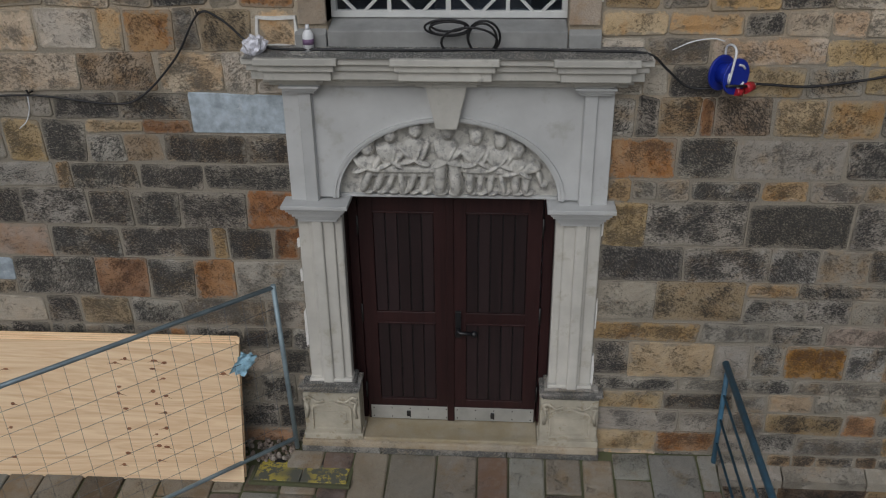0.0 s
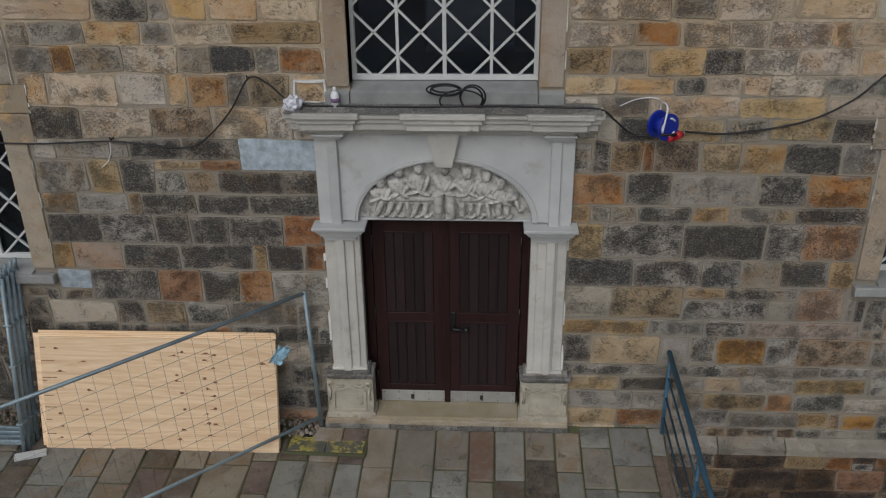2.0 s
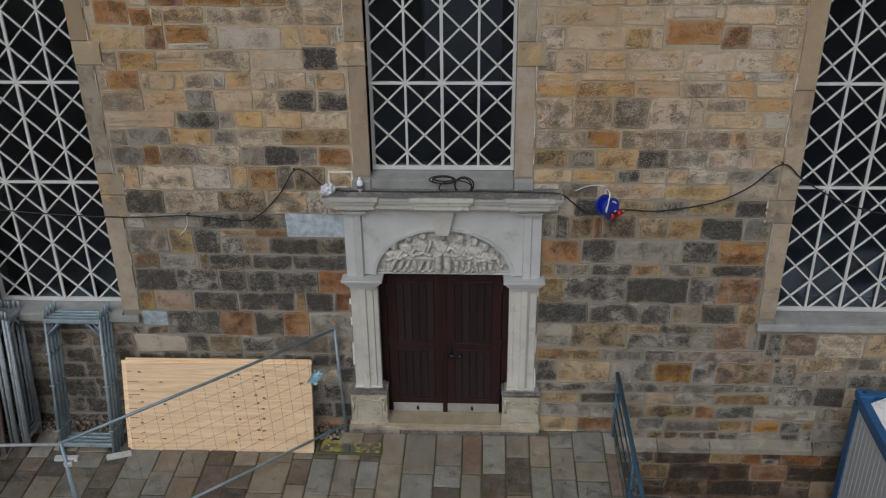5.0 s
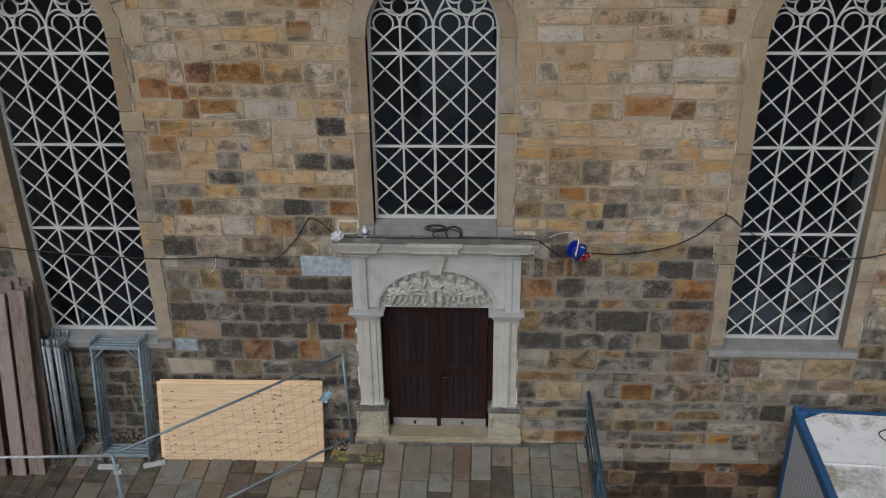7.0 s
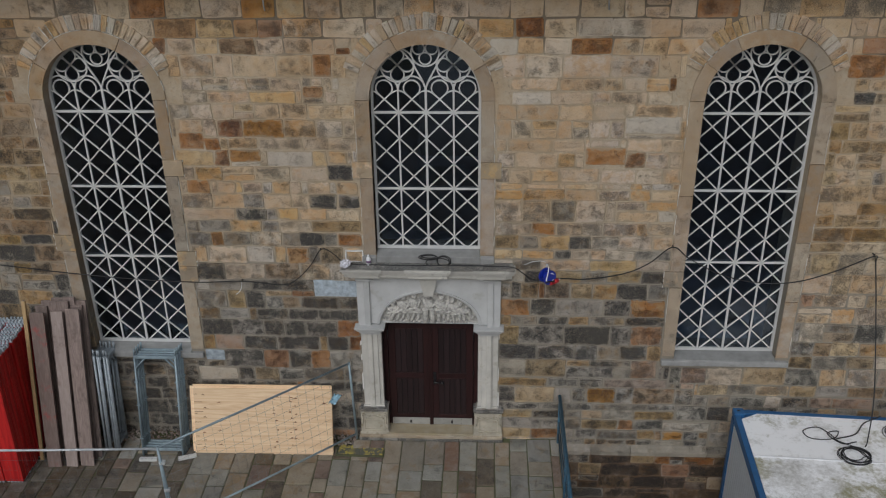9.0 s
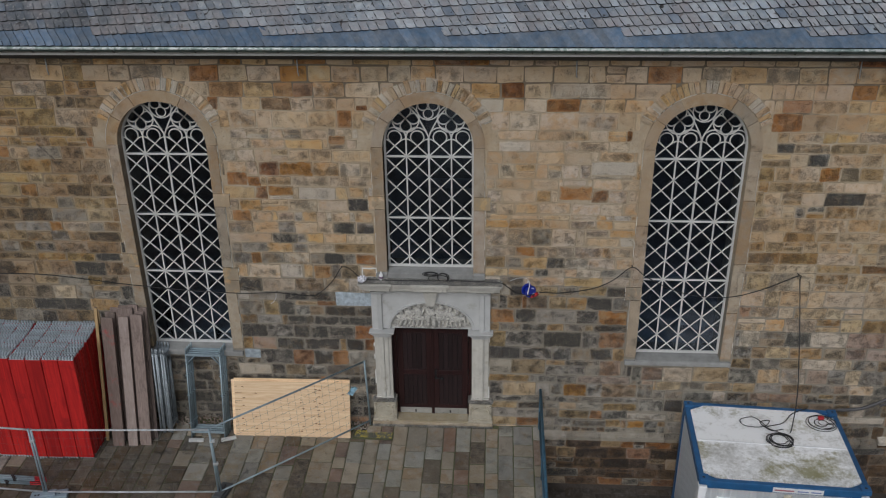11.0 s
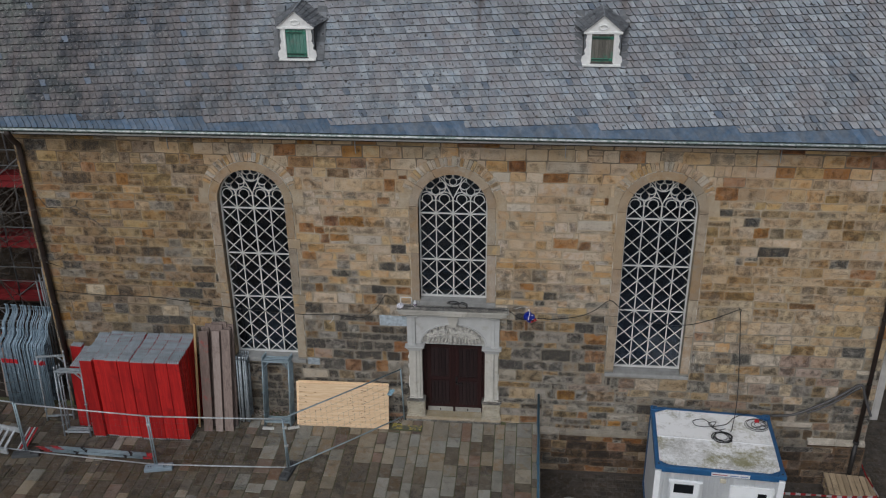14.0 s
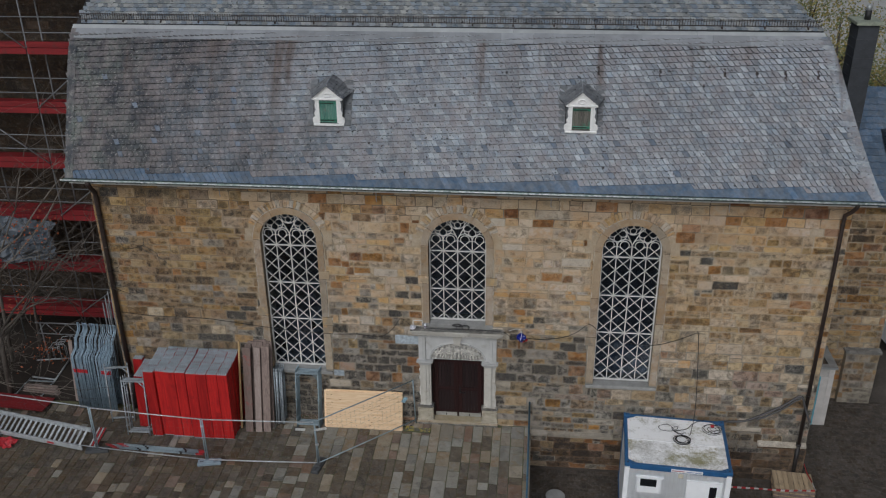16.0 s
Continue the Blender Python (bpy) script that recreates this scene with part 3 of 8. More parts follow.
def wall_core():
    bm = bmesh.new()
    edges = [(x - GLASS_HALF, x + GLASS_HALF, z, x) for x, z in WINDOWS]
    x = WX0
    for a, b, z, c in edges:
        prism(bm, [(x, LOW - 0.2), (a, LOW - 0.2), (a, WTOP), (x, WTOP)], CORE, 0.8)
        if c != WINDOWS[1][0]:
            prism(bm, [(a, LOW - 0.2), (b, LOW - 0.2), (b, z - 0.13), (a, z - 0.13)], CORE, 0.8)
        else:
            prism(bm, [(a, DOOR_TOP), (b, DOOR_TOP), (b, z - 0.13), (a, z - 0.13)], CORE, 0.8)
            prism(bm, [(a, LOW - 0.2), (b, LOW - 0.2), (b, 0.1), (a, 0.1)], CORE, 0.8)
        ring = arc(c, SPRING, ARCH_R, 180, 0, 24)
        for i in range(24):
            (p, q), (r, s) = ring[i], ring[i + 1]
            prism(bm, [(p, q), (r, s), (r, WTOP), (p, WTOP)], CORE, 0.8)
        x = b
    prism(bm, [(x, LOW - 0.2), (WX1, LOW - 0.2), (WX1, WTOP), (x, WTOP)], CORE, 0.8)
    return bm


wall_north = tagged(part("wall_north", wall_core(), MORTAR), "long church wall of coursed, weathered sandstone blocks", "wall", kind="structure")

# Side and rear walls, floor and ceiling close the church.
tagged(part("wall_east", boxes((WX1 - 0.8, WX1, 0.8, 9.0, LOW - 0.2, WTOP)), STONE_GREY), "sandstone end wall of the church", "wall", kind="structure")
tagged(part("wall_west", boxes((WX0, WX0 + 0.8, 0.8, 9.0, LOW - 0.2, WTOP)), STONE_GREY), "sandstone end wall of the church", "wall", kind="structure")
# Openings in the unseen far wall are added to brighten the interior.
south = [(WX0, WX1, 9.0, 9.8, LOW - 0.2, 2.0), (WX0, WX1, 9.0, 9.8, 7.0, WTOP)] + [(a, b, 9.0, 9.8, 2.0, 7.0) for a, b in ((WX0, -6.0), (-4.3, -0.9), (0.8, 4.2), (5.9, WX1))]
tagged(part("wall_south", boxes(*south), DARK_ROOM), "far plastered wall inside the dim church", "wall", kind="structure")
tagged(part("ceiling", boxes((WX0 + 0.8, WX1 - 0.8, 0.8, 9.0, 8.1, 8.3)), DARK_ROOM), "dim plastered church ceiling", "ceiling", kind="structure")
tagged(part("floor", boxes((WX0 + 0.8, WX1 - 0.8, 0.8, 9.0, 0.0, 0.1)), FLOOR_PALE), "pale stone church floor", "floor", kind="structure")

STONES = [STONE_GREY, STONE_DARK, STONE_OCHRE, STONE_ORANGE, STONE_PINK, STONE_RED, STONE_PALE, STONE_BLUE, STONE_DAMP, STONE_BROWN, STONE_TAUPE, STONE_CLEAN, STONE_ASH, STONE_ROSE, STONE_GOLD, STONE_TOOLED]
GREY, DARK, OCHRE, ORANGE, PINK, RED, PALE, BLUE, DAMP, BROWN, TAUPE, CLEAN, ASH, ROSE, GOLD, TOOLED = range(16)
# The courses either side of the portal as they are laid: height from, to, then where they begin and the kind and end of each block.
WEST_COURSES = [
    (4.62, 4.88, "-4.08 G-3.57 O-3.05 T-2.72 C-2.26 C-1.97 D-1.51 D-1.13"),
    (4.41, 4.62, "-4.08 C-3.21 D-2.70 T-2.51 O-2.16 O-1.70 G-1.13"),
    (4.19, 4.41, "-4.08 T-3.85 T-3.33 O-2.80 T-2.50 G-1.96 B-1.13"),
    (3.94, 4.19, "-4.08 T-3.68 R-3.47 T-2.99 G-2.49 T-2.19 D-1.78 T-1.56 R-1.13"),
    (3.62, 3.94, "-4.08 O-3.77 G-3.09 L-2.64 O-2.42 R-2.05 T-1.87 B-1.43 O-1.13"),
    (3.30, 3.62, "-4.08 D-3.51 G-2.83 B-2.23 G-1.72 L-1.20"),
    (3.09, 3.30, "-4.08 L-3.82 T-3.27 T-3.09 D-2.57 D-2.01"),
    (2.74, 3.09, "-4.08 C-3.53 O-3.21 D-2.87"), (2.98, 3.09, "-2.87 O-2.40 K-2.01"),
    (2.74, 2.98, "-2.87 G-2.57 B-2.27 D-1.61 D-1.20"),
    (2.51, 2.74, "-4.08 O-3.71 G-3.17 O-3.05 G-2.50 D-1.97 D-1.20"),
    (2.19, 2.51, "-4.08 D-3.51 D-2.96 D-2.60 D-2.21 D-1.66 K-1.20"),
    (1.89, 2.19, "-4.08 O-3.85 P-3.33 G-2.75 D-2.00 O-1.85 D-1.47 K-1.20"),
    (1.52, 1.89, "-4.23 G-3.71 G-3.01 K-2.56 G-2.17 R-1.83 T-1.20"),
    (1.25, 1.52, "-4.23 L-3.52 D-3.22 O-2.77 G-2.31 T-1.61 T-1.20"),
]
EAST_COURSES = [
    (4.80, 4.99, "1.03 O1.49 O2.16 C2.69 G3.20 O3.53 C3.96"), (4.42, 4.80, "1.03 G1.49 G1.94 T2.35 G2.83 C3.00"),
    (4.63, 4.80, "3.00 G3.46 O3.96"), (4.42, 4.63, "3.00 O3.68 L3.96"),
    (4.18, 4.42, "1.03 G1.64 R2.05 G2.47 G2.82 P3.36 O3.53 G3.96"),
    (3.93, 4.18, "1.03 B1.45 T1.77 O2.28 D2.64 G3.08 P3.62 C3.96"),
    (3.74, 3.93, "1.03 O1.51 O2.04 D2.32 C2.63 P2.88 G3.36 T3.96"),
    (3.54, 3.74, "1.03 L1.37 T1.83 C2.63 O3.41 C3.96"), (3.31, 3.54, "1.15 L1.56 D1.96 O2.53 G2.93 O3.50 D3.96"),
    (3.00, 3.31, "1.13 G1.35 D1.52 B1.81 K1.92 B2.34 O2.71 O3.12 D3.63 C3.96"),
    (2.66, 3.00, "1.13 R1.67 D2.11 C2.92 D3.37 R3.96"),
    (2.48, 2.66, "1.13 O1.37 C1.56 T1.80 G2.34 O2.69 C3.10 O3.29 D3.96"),
    (2.09, 2.48, "1.13 O1.49 D2.27 D3.06 D3.41 R3.96"), (1.79, 2.09, "1.13 D1.82 D2.49 G2.86 T3.25 G3.71 O3.96"),
    (1.41, 1.79, "1.13 T1.63 B2.34"), (1.64, 1.79, "2.34 O2.76 D3.46"), (1.41, 1.64, "2.34 G2.84 D3.19 T3.46"),
    (1.41, 1.79, "3.46 P3.91 T4.03"), (1.21, 1.41, "1.13 O2.02 C2.59 G3.02 P4.14"),
    (0.87, 1.21, "1.13 D1.46 O2.17 C2.46 G2.74 R3.25 G3.56 B4.28 G4.62"),
    (0.72, 0.87, "1.13 D1.90 C2.36 D2.86 C3.15 T3.82 G4.35"), (0.52, 0.72, "1.13 O1.78 D2.38 C2.66 O3.04 C3.62 O4.33"),
    (0.30, 0.52, "1.13 T1.93 T2.37 C2.68 B3.33 R3.62 G4.14"),
    (0.08, 0.30, "1.13 O1.77 R2.27 T2.56 G2.96 T3.69 O4.01 R4.53 G4.81"),
]
LETTERS = {"G": GREY, "D": DARK, "O": OCHRE, "R": ORANGE, "P": PINK, "K": RED, "L": PALE, "N": BLUE, "B": BROWN, "T": TAUPE, "C": CLEAN}
# Single blocks further up and out that stand out by their colour: x from, to, z from, to, kind.
MARKED = [
    (-2.01, -1.2, 2.98, 3.30, BLUE), (-4.07, -3.71, 1.67, 1.89, BLUE), (2.44, 3.08, 5.41, 5.69, ORANGE), (3.03, 3.88, 5.92, 6.19, PALE), (-3.20, -2.70, 5.43, 5.65, ORANGE),
    (-1.94, -1.61, 6.48, 6.67, ORANGE), (-4.0, -3.58, 5.64, 5.92, ORANGE), (4.14, 4.98, 0.29, 0.47, PALE),
    (6.39, 6.90, 7.16, 7.41, ORANGE), (1.61, 2.06, 5.13, 5.32, OCHRE), (-1.63, -1.22, 5.11, 5.39, DARK), (8.6, 9.52, 0.36, 0.52, PALE),
]
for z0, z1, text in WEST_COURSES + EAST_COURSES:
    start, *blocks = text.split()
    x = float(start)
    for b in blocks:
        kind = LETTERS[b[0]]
        # Lower courses take greyer, duller kinds.
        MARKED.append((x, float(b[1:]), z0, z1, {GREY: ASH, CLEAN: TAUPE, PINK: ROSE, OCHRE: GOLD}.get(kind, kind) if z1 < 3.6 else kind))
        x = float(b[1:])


def stone_kind(x, z, rng):
    """Which sandstone a block is of: sooted and grey low down, warmer above."""
    low = max(0.0, min(1.0, (4.2 - z) / 1.6))
    left = 2.0 if x < -1 else 0.55
    # Brown west end; some of the scaffold's shade is put into these kinds.
    if x < -8.8:
        return rng.choices((BROWN, GOLD, TOOLED, DARK, ORANGE, TAUPE), (0.44, 0.36, 0.04, 0.04, 0.06, 0.06))[0]
    if x < -6.3 and z > 4.4:
        return rng.choices((GOLD, TOOLED, CLEAN, BROWN, OCHRE, ORANGE, TAUPE), (0.44, 0.12, 0.02, 0.24, 0.03, 0.07, 0.08))[0]
    if x < -6.3:
        return rng.choices((BROWN, GOLD, TOOLED, TAUPE, DARK, ORANGE, ASH), (0.36, 0.3, 0.04, 0.1, 0.04 + (0.32 if x > -8.3 else 0.06) * low, 0.04, 0.05))[0]
    if x > 2.0 and z < 0.35:
        return rng.choices((BROWN, TAUPE, DARK, DAMP, OCHRE, ASH), (0.3, 0.2, 0.15, 0.15, 0.1, 0.1))[0]
    if x > 4.2 and z < 2.5 + 0.8 * noise.noise(Vector((x * 0.6, z, 2.0))):
        return rng.choices((TAUPE, ASH, GREY, ROSE, BROWN, GOLD, DARK, TOOLED), (0.2, 0.22, 0.08, 0.1, 0.12, 0.1, 0.07, 0.11))[0]
    drift = noise.noise(Vector((x * 0.7, z * 0.7, 6.0)))
    if x > 5.9 + 0.6 * drift and z < 7.0 + 0.8 * drift:
        return rng.choices((TOOLED, GOLD, CLEAN, OCHRE, DARK, ORANGE, ASH), (0.54, 0.22, 0.08, 0.05, 0.02, 0.05, 0.05))[0]
    if x > 4.2 and z < 4.6:
        return rng.choices((CLEAN, GOLD, GREY, TAUPE, DARK, ORANGE, BROWN, ASH), (0.12, 0.26, 0.10, 0.22, 0.06, 0.03, 0.1, 0.1))[0]
    top = 1.0 if z > 7.2 else 0.0
    damp = 1.0 if z < 0.3 else 0.0
    w = [0.50 - 0.1 * top, 0.005 * (1 - top) + 0.85 * low * left + 0.05 * damp, 0.24 + 0.14 * top - 0.13 * low, 0.06 + 0.10 * top + 0.01 * low, 0.2 - 0.08 * low, 0.01 + 0.03 * low, 0.12 - 0.09 * low]
    # Neighbouring blocks tend to come from one bed and to weather alike.
    warm = noise.noise(Vector((x * 0.55, z * 0.7, 3.0)))
    soot = noise.noise(Vector((x * 0.45, z * 0.6, 9.0)))
    pull = (-0.6 * warm, 1.3 * soot, 2.0 * warm, 2.0 * warm, 0.8 * warm, 1.0 * soot, -1.2 * soot)
    kind = rng.choices(range(7), [max(0.005, v) * math.exp(k) for v, k in zip(w, pull)])[0]
    clean = 0.9 if z > 6.95 else (0.65 if 0.5 < x < 4.6 and z > 4.3 else (0.3 if z > 4.3 else 0.0))
    if kind in (GREY, PALE, PINK, DARK) and rng.random() < clean:
        return CLEAN
    return rng.choice((TAUPE, ASH)) if kind in (GREY, PALE, PINK) and rng.random() < 0.85 * low else kind


def opening_rects(z0, z1):
    """What the windows with their dressed surrounds, and the portal, take out of a course."""
    out = []
    for x, z in WINDOWS:
        h = GLASS_HALF + 0.235
        out.append((x - h, x + h, z - 0.24, SPRING))
        if z1 > SPRING:
            base = max(SPRING, z0)
            d = base + 0.85 * (z1 - base) - SPRING
            if d < RING:
                half = math.sqrt(RING ** 2 - d ** 2)
                out.append((x - half, x + half, max(z0, SPRING) - 0.001, z1 + 0.001))
    out.append((DOOR_X - 1.2, DOOR_X + 1.2, -0.2, 3.42))
    out.append((DOOR_X - 1.42, DOOR_X + 1.42, 3.41, 3.64))
    return out


def lay_courses(x0, x1, z0, z1, heights, widths, rng, thin=0.16):
    """Random coursed blocks in a field of the wall: rectangles with their kind."""
    made, z = [], z0
    while z < z1 - 0.06:
        h = rng.uniform(*heights)
        if z1 - z - h < heights[0] * 0.8:
            h = z1 - z
        x = x0 - rng.uniform(0, widths[0])
        while x < x1:
            w = rng.uniform(*widths) * (1.0 if h > 0.2 else 1.25)
            a, b = max(x, x0), min(x + w, x1)
            if b - a > 0.08:
                if rng.random() < thin and h > 0.24:
                    k = z + h * rng.uniform(0.4, 0.62)
                    made += [(a, b, z, k), (a, b, k, z + h)]
                elif rng.random() < 0.07 and b - a > 0.45:
                    k, m = z + h * rng.uniform(0.42, 0.58), a + (b - a) * rng.uniform(0.4, 0.6)
                    made += [(a, m, z, z + h), (m, b, z, k), (m, b, k, z + h)]
                else:
                    made.append((a, b, z, z + h))
            x += w
        z += h
    return made


rng = random.Random(11)
field = lay_courses(WX0, -0.5, -0.05, 3.92, (0.19, 0.34), (0.26, 0.70), rng, 0.05)
field += lay_courses(-0.5, WX1, -0.05, 3.92, (0.20, 0.37), (0.28, 0.76), rng, 0.08)
field += lay_courses(WX0, WX1, 3.92, 7.15, (0.19, 0.30), (0.26, 0.76), rng, 0.03)
field += lay_courses(WX0, WX1, 7.15, 8.25, (0.24, 0.36), (0.36, 0.66), rng, 0.0)
stones = []
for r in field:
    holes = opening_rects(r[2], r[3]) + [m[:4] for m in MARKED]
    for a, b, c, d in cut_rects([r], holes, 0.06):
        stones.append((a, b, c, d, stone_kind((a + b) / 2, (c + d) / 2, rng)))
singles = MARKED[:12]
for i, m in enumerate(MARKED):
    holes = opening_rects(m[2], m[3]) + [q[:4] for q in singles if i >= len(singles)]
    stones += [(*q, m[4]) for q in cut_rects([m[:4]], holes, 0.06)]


def one_stone(bm, s, rng, mats=True, extra=0.0):
    a, b, c, d, kind = s
    gap = rng.uniform(0.002, 0.010) if c < 6.9 else rng.uniform(0.008, 0.013)
    block(bm, stone_outline(a + gap, b - gap, c + gap, d - gap, rng, 0.016, 0.022), rng.uniform(0.0, 0.010) + extra, 0.04, 0.006, rng, kind if mats else 0, 0.004)


# Plinth below the terrace level, one hand proud of the wall above.
tagged(part("plinth", boxes((2.3, WX1 + 0.02, -0.10, 0.0, LOW - 0.2, -0.17)), STONE_DAMP), "damp dark sandstone plinth at the foot of the wall", "plinth", kind="structure")
plinth_stones = lay_courses(2.32, WX1, LOW, -0.19, (0.2, 0.3), (0.3, 0.75), rng)
# Weathered offset stones on top of the plinth.
x = 2.32
offsets = []
while x < WX1 - 0.2:
    w = min(rng.uniform(0.5, 1.4), WX1 - x)
    offsets.append((x, x + w, PALE if x > 8.6 else TAUPE if x < 3.9 else DARK))
    x += w


# ---- windows with white glazing bars ----
COL, CELL = GLASS_HALF * 2 / 4, 0.428


def glazing_lines(n_cells, z_top):
    """Straight diagonal bars of a panel of four columns that hangs from z_top: pairs of ends (x, z)."""
    lines, h, w = [], n_cells * CELL, GLASS_HALF
    for k in range(-4, int(2 * n_cells) + 6):
        for s in (1, -1):
            # Bars cross every column edge at whole cells below the transom.
            pts = []
            for i in range(5):
                x = -w + i * COL
                pts.append((x, k * CELL + s * i * CELL))
            clip = []
            for (xa, da), (xb, db) in zip(pts, pts[1:]):
                lo, hi = sorted((da, db))
                if hi <= 0 or lo >= h:
                    continue
                ta, tb = 0.0, 1.0
                for d_edge in (0.0, h):
                    if (da - d_edge) * (db - d_edge) < 0:
                        t = (d_edge - da) / (db - da)
                        inside_a = 0 <= da <= h
                        if inside_a:
                            tb = min(tb, t)
                        else:
                            ta = max(ta, t)
                clip.append(((xa + (xb - xa) * ta, da + (db - da) * ta), (xa + (xb - xa) * tb, da + (db - da) * tb)))
            if clip:
                (xa, da), (xb, db) = clip[0][0], clip[-1][1]
                if math.hypot(xb - xa, db - da) > 0.05:
                    lines.append(((xa, z_top - da), (xb, z_top - db)))
    return lines


def pane_mesh(name, outline):
    bm = bmesh.new()
    prism(bm, outline, -0.002, 0.002)
    me = bpy.data.meshes.new(name)
    bm.to_mesh(me)
    bm.free()
    me.materials.append(GLASS)
    return me


PANE_D = pane_mesh("pane_diamond", [(0, -CELL / 2), (COL / 2, 0), (0, CELL / 2), (-COL / 2, 0)])
PANE_T = pane_mesh("pane_top", [(-COL / 2, 0), (0, -CELL / 2), (COL / 2, 0)])
PANE_B = pane_mesh("pane_bottom", [(-COL / 2, 0), (COL / 2, 0), (0, CELL / 2)])
PANE_L = pane_mesh("pane_left", [(0, -CELL / 2), (COL / 2, 0), (0, CELL / 2)])
PANE_R = pane_mesh("pane_right", [(0, -CELL / 2), (0, CELL / 2), (-COL / 2, 0)])
pane_rng = random.Random(5)


def set_pane(me, parent, x, z):
    ob = new("pane", me)
    ob.parent = parent
    ob.matrix_basis = pose(x, 0.035, z, pane_rng.gauss(0, 2.2), 0, pane_rng.gauss(0, 2.2))
    ob.visible_shadow = False


def church_window(number, xc, z0, panels):
    win = tagged(thing(f"window_{number}", (xc, 0.19, 0), "tall round-arched church window with white diamond glazing bars and dark glass", "window", "church windows"), kind="structure")
    w = GLASS_HALF
    bm = bmesh.new()
    outline = [(-w + 0.02, z0 + 0.02)] + [(x, z) for x, z in arc(0, SPRING, ARCH_R - 0.02, 180, 0, 28)] + [(w - 0.02, z0 + 0.02)]
    ribbon(bm, outline, 0.046, -0.014, 0.03)
    part("window_frame", bm, WHITE_PAINT, win)
    part("bottom_rail", boxes((-w, w, -0.016, 0.03, z0 - 0.005, z0 + 0.045), bevel=0.004), WHITE_PAINT, win)
    for i in (1, 2, 3):
        part("mullion", boxes((-w + i * COL - 0.0145 - 0.004 * (i == 2), -w + i * COL + 0.0145 + 0.004 * (i == 2), -0.012, 0.016, z0, SPRING + 0.17), bevel=0.003), WHITE_PAINT, win)
    z = 6.2
    part("transom", boxes((-w, w, -0.015, 0.02, z - 0.018, z + 0.018), bevel=0.003), WHITE_PAINT, win)
    for n in panels:
        for a, b in glazing_lines(n, z):
            bm = bmesh.new()
            ribbon(bm, [a, b], 0.0245, -0.009, 0.009)
            part("glazing_bar", bm, WHITE_PAINT, win)
        k = 0
        for c in range(4):
            xm = -w + (c + 0.5) * COL
            set_pane(PANE_T, win, xm, z)
            i = 0.5
            while i < n + 0.01:
                zc = z - i * CELL
                if i + 0.5 <= n + 0.01:
                    set_pane(PANE_L, win, xm - COL / 2, zc)
                    set_pane(PANE_R, win, xm + COL / 2, zc)
                if i + 1.0 <= n + 0.01:
                    set_pane(PANE_D, win, xm, zc - CELL / 2)
                elif i + 0.5 <= n + 0.01:
                    set_pane(PANE_B, win, xm, zc - CELL / 2)
                i += 1.0
            if n % 1:
                # The lowest half cell: two small halves at the sides.
                for side, xs in ((1, xm - COL / 2), (-1, xm + COL / 2)):
                    bm = bmesh.new()
                    zb = z - n * CELL
                    tri = [(xs, zb), (xs + side * COL / 2, zb), (xs, zb + CELL / 2)]
                    prism(bm, tri if side > 0 else tri[::-1], 0.033, 0.037)
                    part("pane", bm, GLASS, win).visible_shadow = False
        z -= n * CELL
        if z > z0 + 0.2:
            part("transom", boxes((-w, w, -0.015, 0.02, z - 0.016, z + 0.016), bevel=0.003), WHITE_PAINT, win)
    # Tracery of the arch.
    def bar(name, pts, width=0.025, closed=False, y=0.0):
        bm = bmesh.new()
        ribbon(bm, pts, width, -0.010 + y, 0.012, closed)
        part(name, bm, WHITE_PAINT, win)

    zc = 6.2 + 0.385
    for c in range(4):
        xm = -w + (c + 0.5) * COL
        r = 0.128
        bar("tracery_ring", arc(xm, zc, r, -50, 230, 22))
        bar("glazing_bar", [(xm - COL / 2, 6.2), (xm, 6.41), (xm + r * math.cos(radians(-50)), zc + r * math.sin(radians(-50)))])
        bar("glazing_bar", [(xm + COL / 2, 6.2), (xm, 6.41), (xm - r * math.cos(radians(-50)), zc + r * math.sin(radians(-50)))], y=0.003)
        bar("tracery_arch", arc(xm, zc - 0.02, COL / 2 - 0.005, 0, 180, 18), y=0.002)
        # Cusps spread from the mullions to the crossing bars.
        for k in (-1, 1):
            mx = xm + k * (COL / 2 - 0.012)
            bar("tracery_cusp", [(mx, zc - 0.035), (mx - k * 0.05, zc - 0.05), (mx - k * 0.09, zc - 0.074), (mx - k * 0.122, zc - 0.102)], 0.022, y=0.001)
    zb = 6.2 + 0.75
    for s in (1, -1):
        bar("tracery_ring", arc(s * COL, zb, 0.262, 0, 360, 34)[:-1], 0.026, True)
        for k in range(4):
            a = radians(90 * k)
            foil = arc(s * COL + 0.15 * math.cos(a), zb + 0.15 * math.sin(a), 0.104, 90 * k - 135, 90 * k + 135, 18)
            bar("tracery_foil", [(s * COL, zb)] + foil + [(s * COL, zb)], 0.024, y=0.002)
        bar("tracery_arch", [(0, 6.58), (s * 0.045, 6.70), (s * 0.12, 6.84), (s * 0.215, 7.01), (s * 0.34, 7.16), (s * 0.41, 7.205)], 0.029, y=0.004)
        bar("tracery_arch", [(s * COL, 6.58), (s * COL, 6.66)], 0.026)
    zt = 6.2 + 0.945
    bar("tracery_ring", arc(0, zt, 0.215, 148, 392, 24), 0.026, y=0.003)
    for dx, dz in ((0, -0.095), (-0.1, 0.06), (0.1, 0.06)):
        bar("tracery_foil", arc(dx, zt + dz, 0.092, 0, 360, 20)[:-1], 0.023, True, y=0.002)
    bm = bmesh.new()
    prism(bm, [(-w + 0.02, 6.2)] + [(w - 0.02, 6.2)] + arc(0, SPRING, ARCH_R - 0.02, 0, 180, 28), 0.034, 0.038)
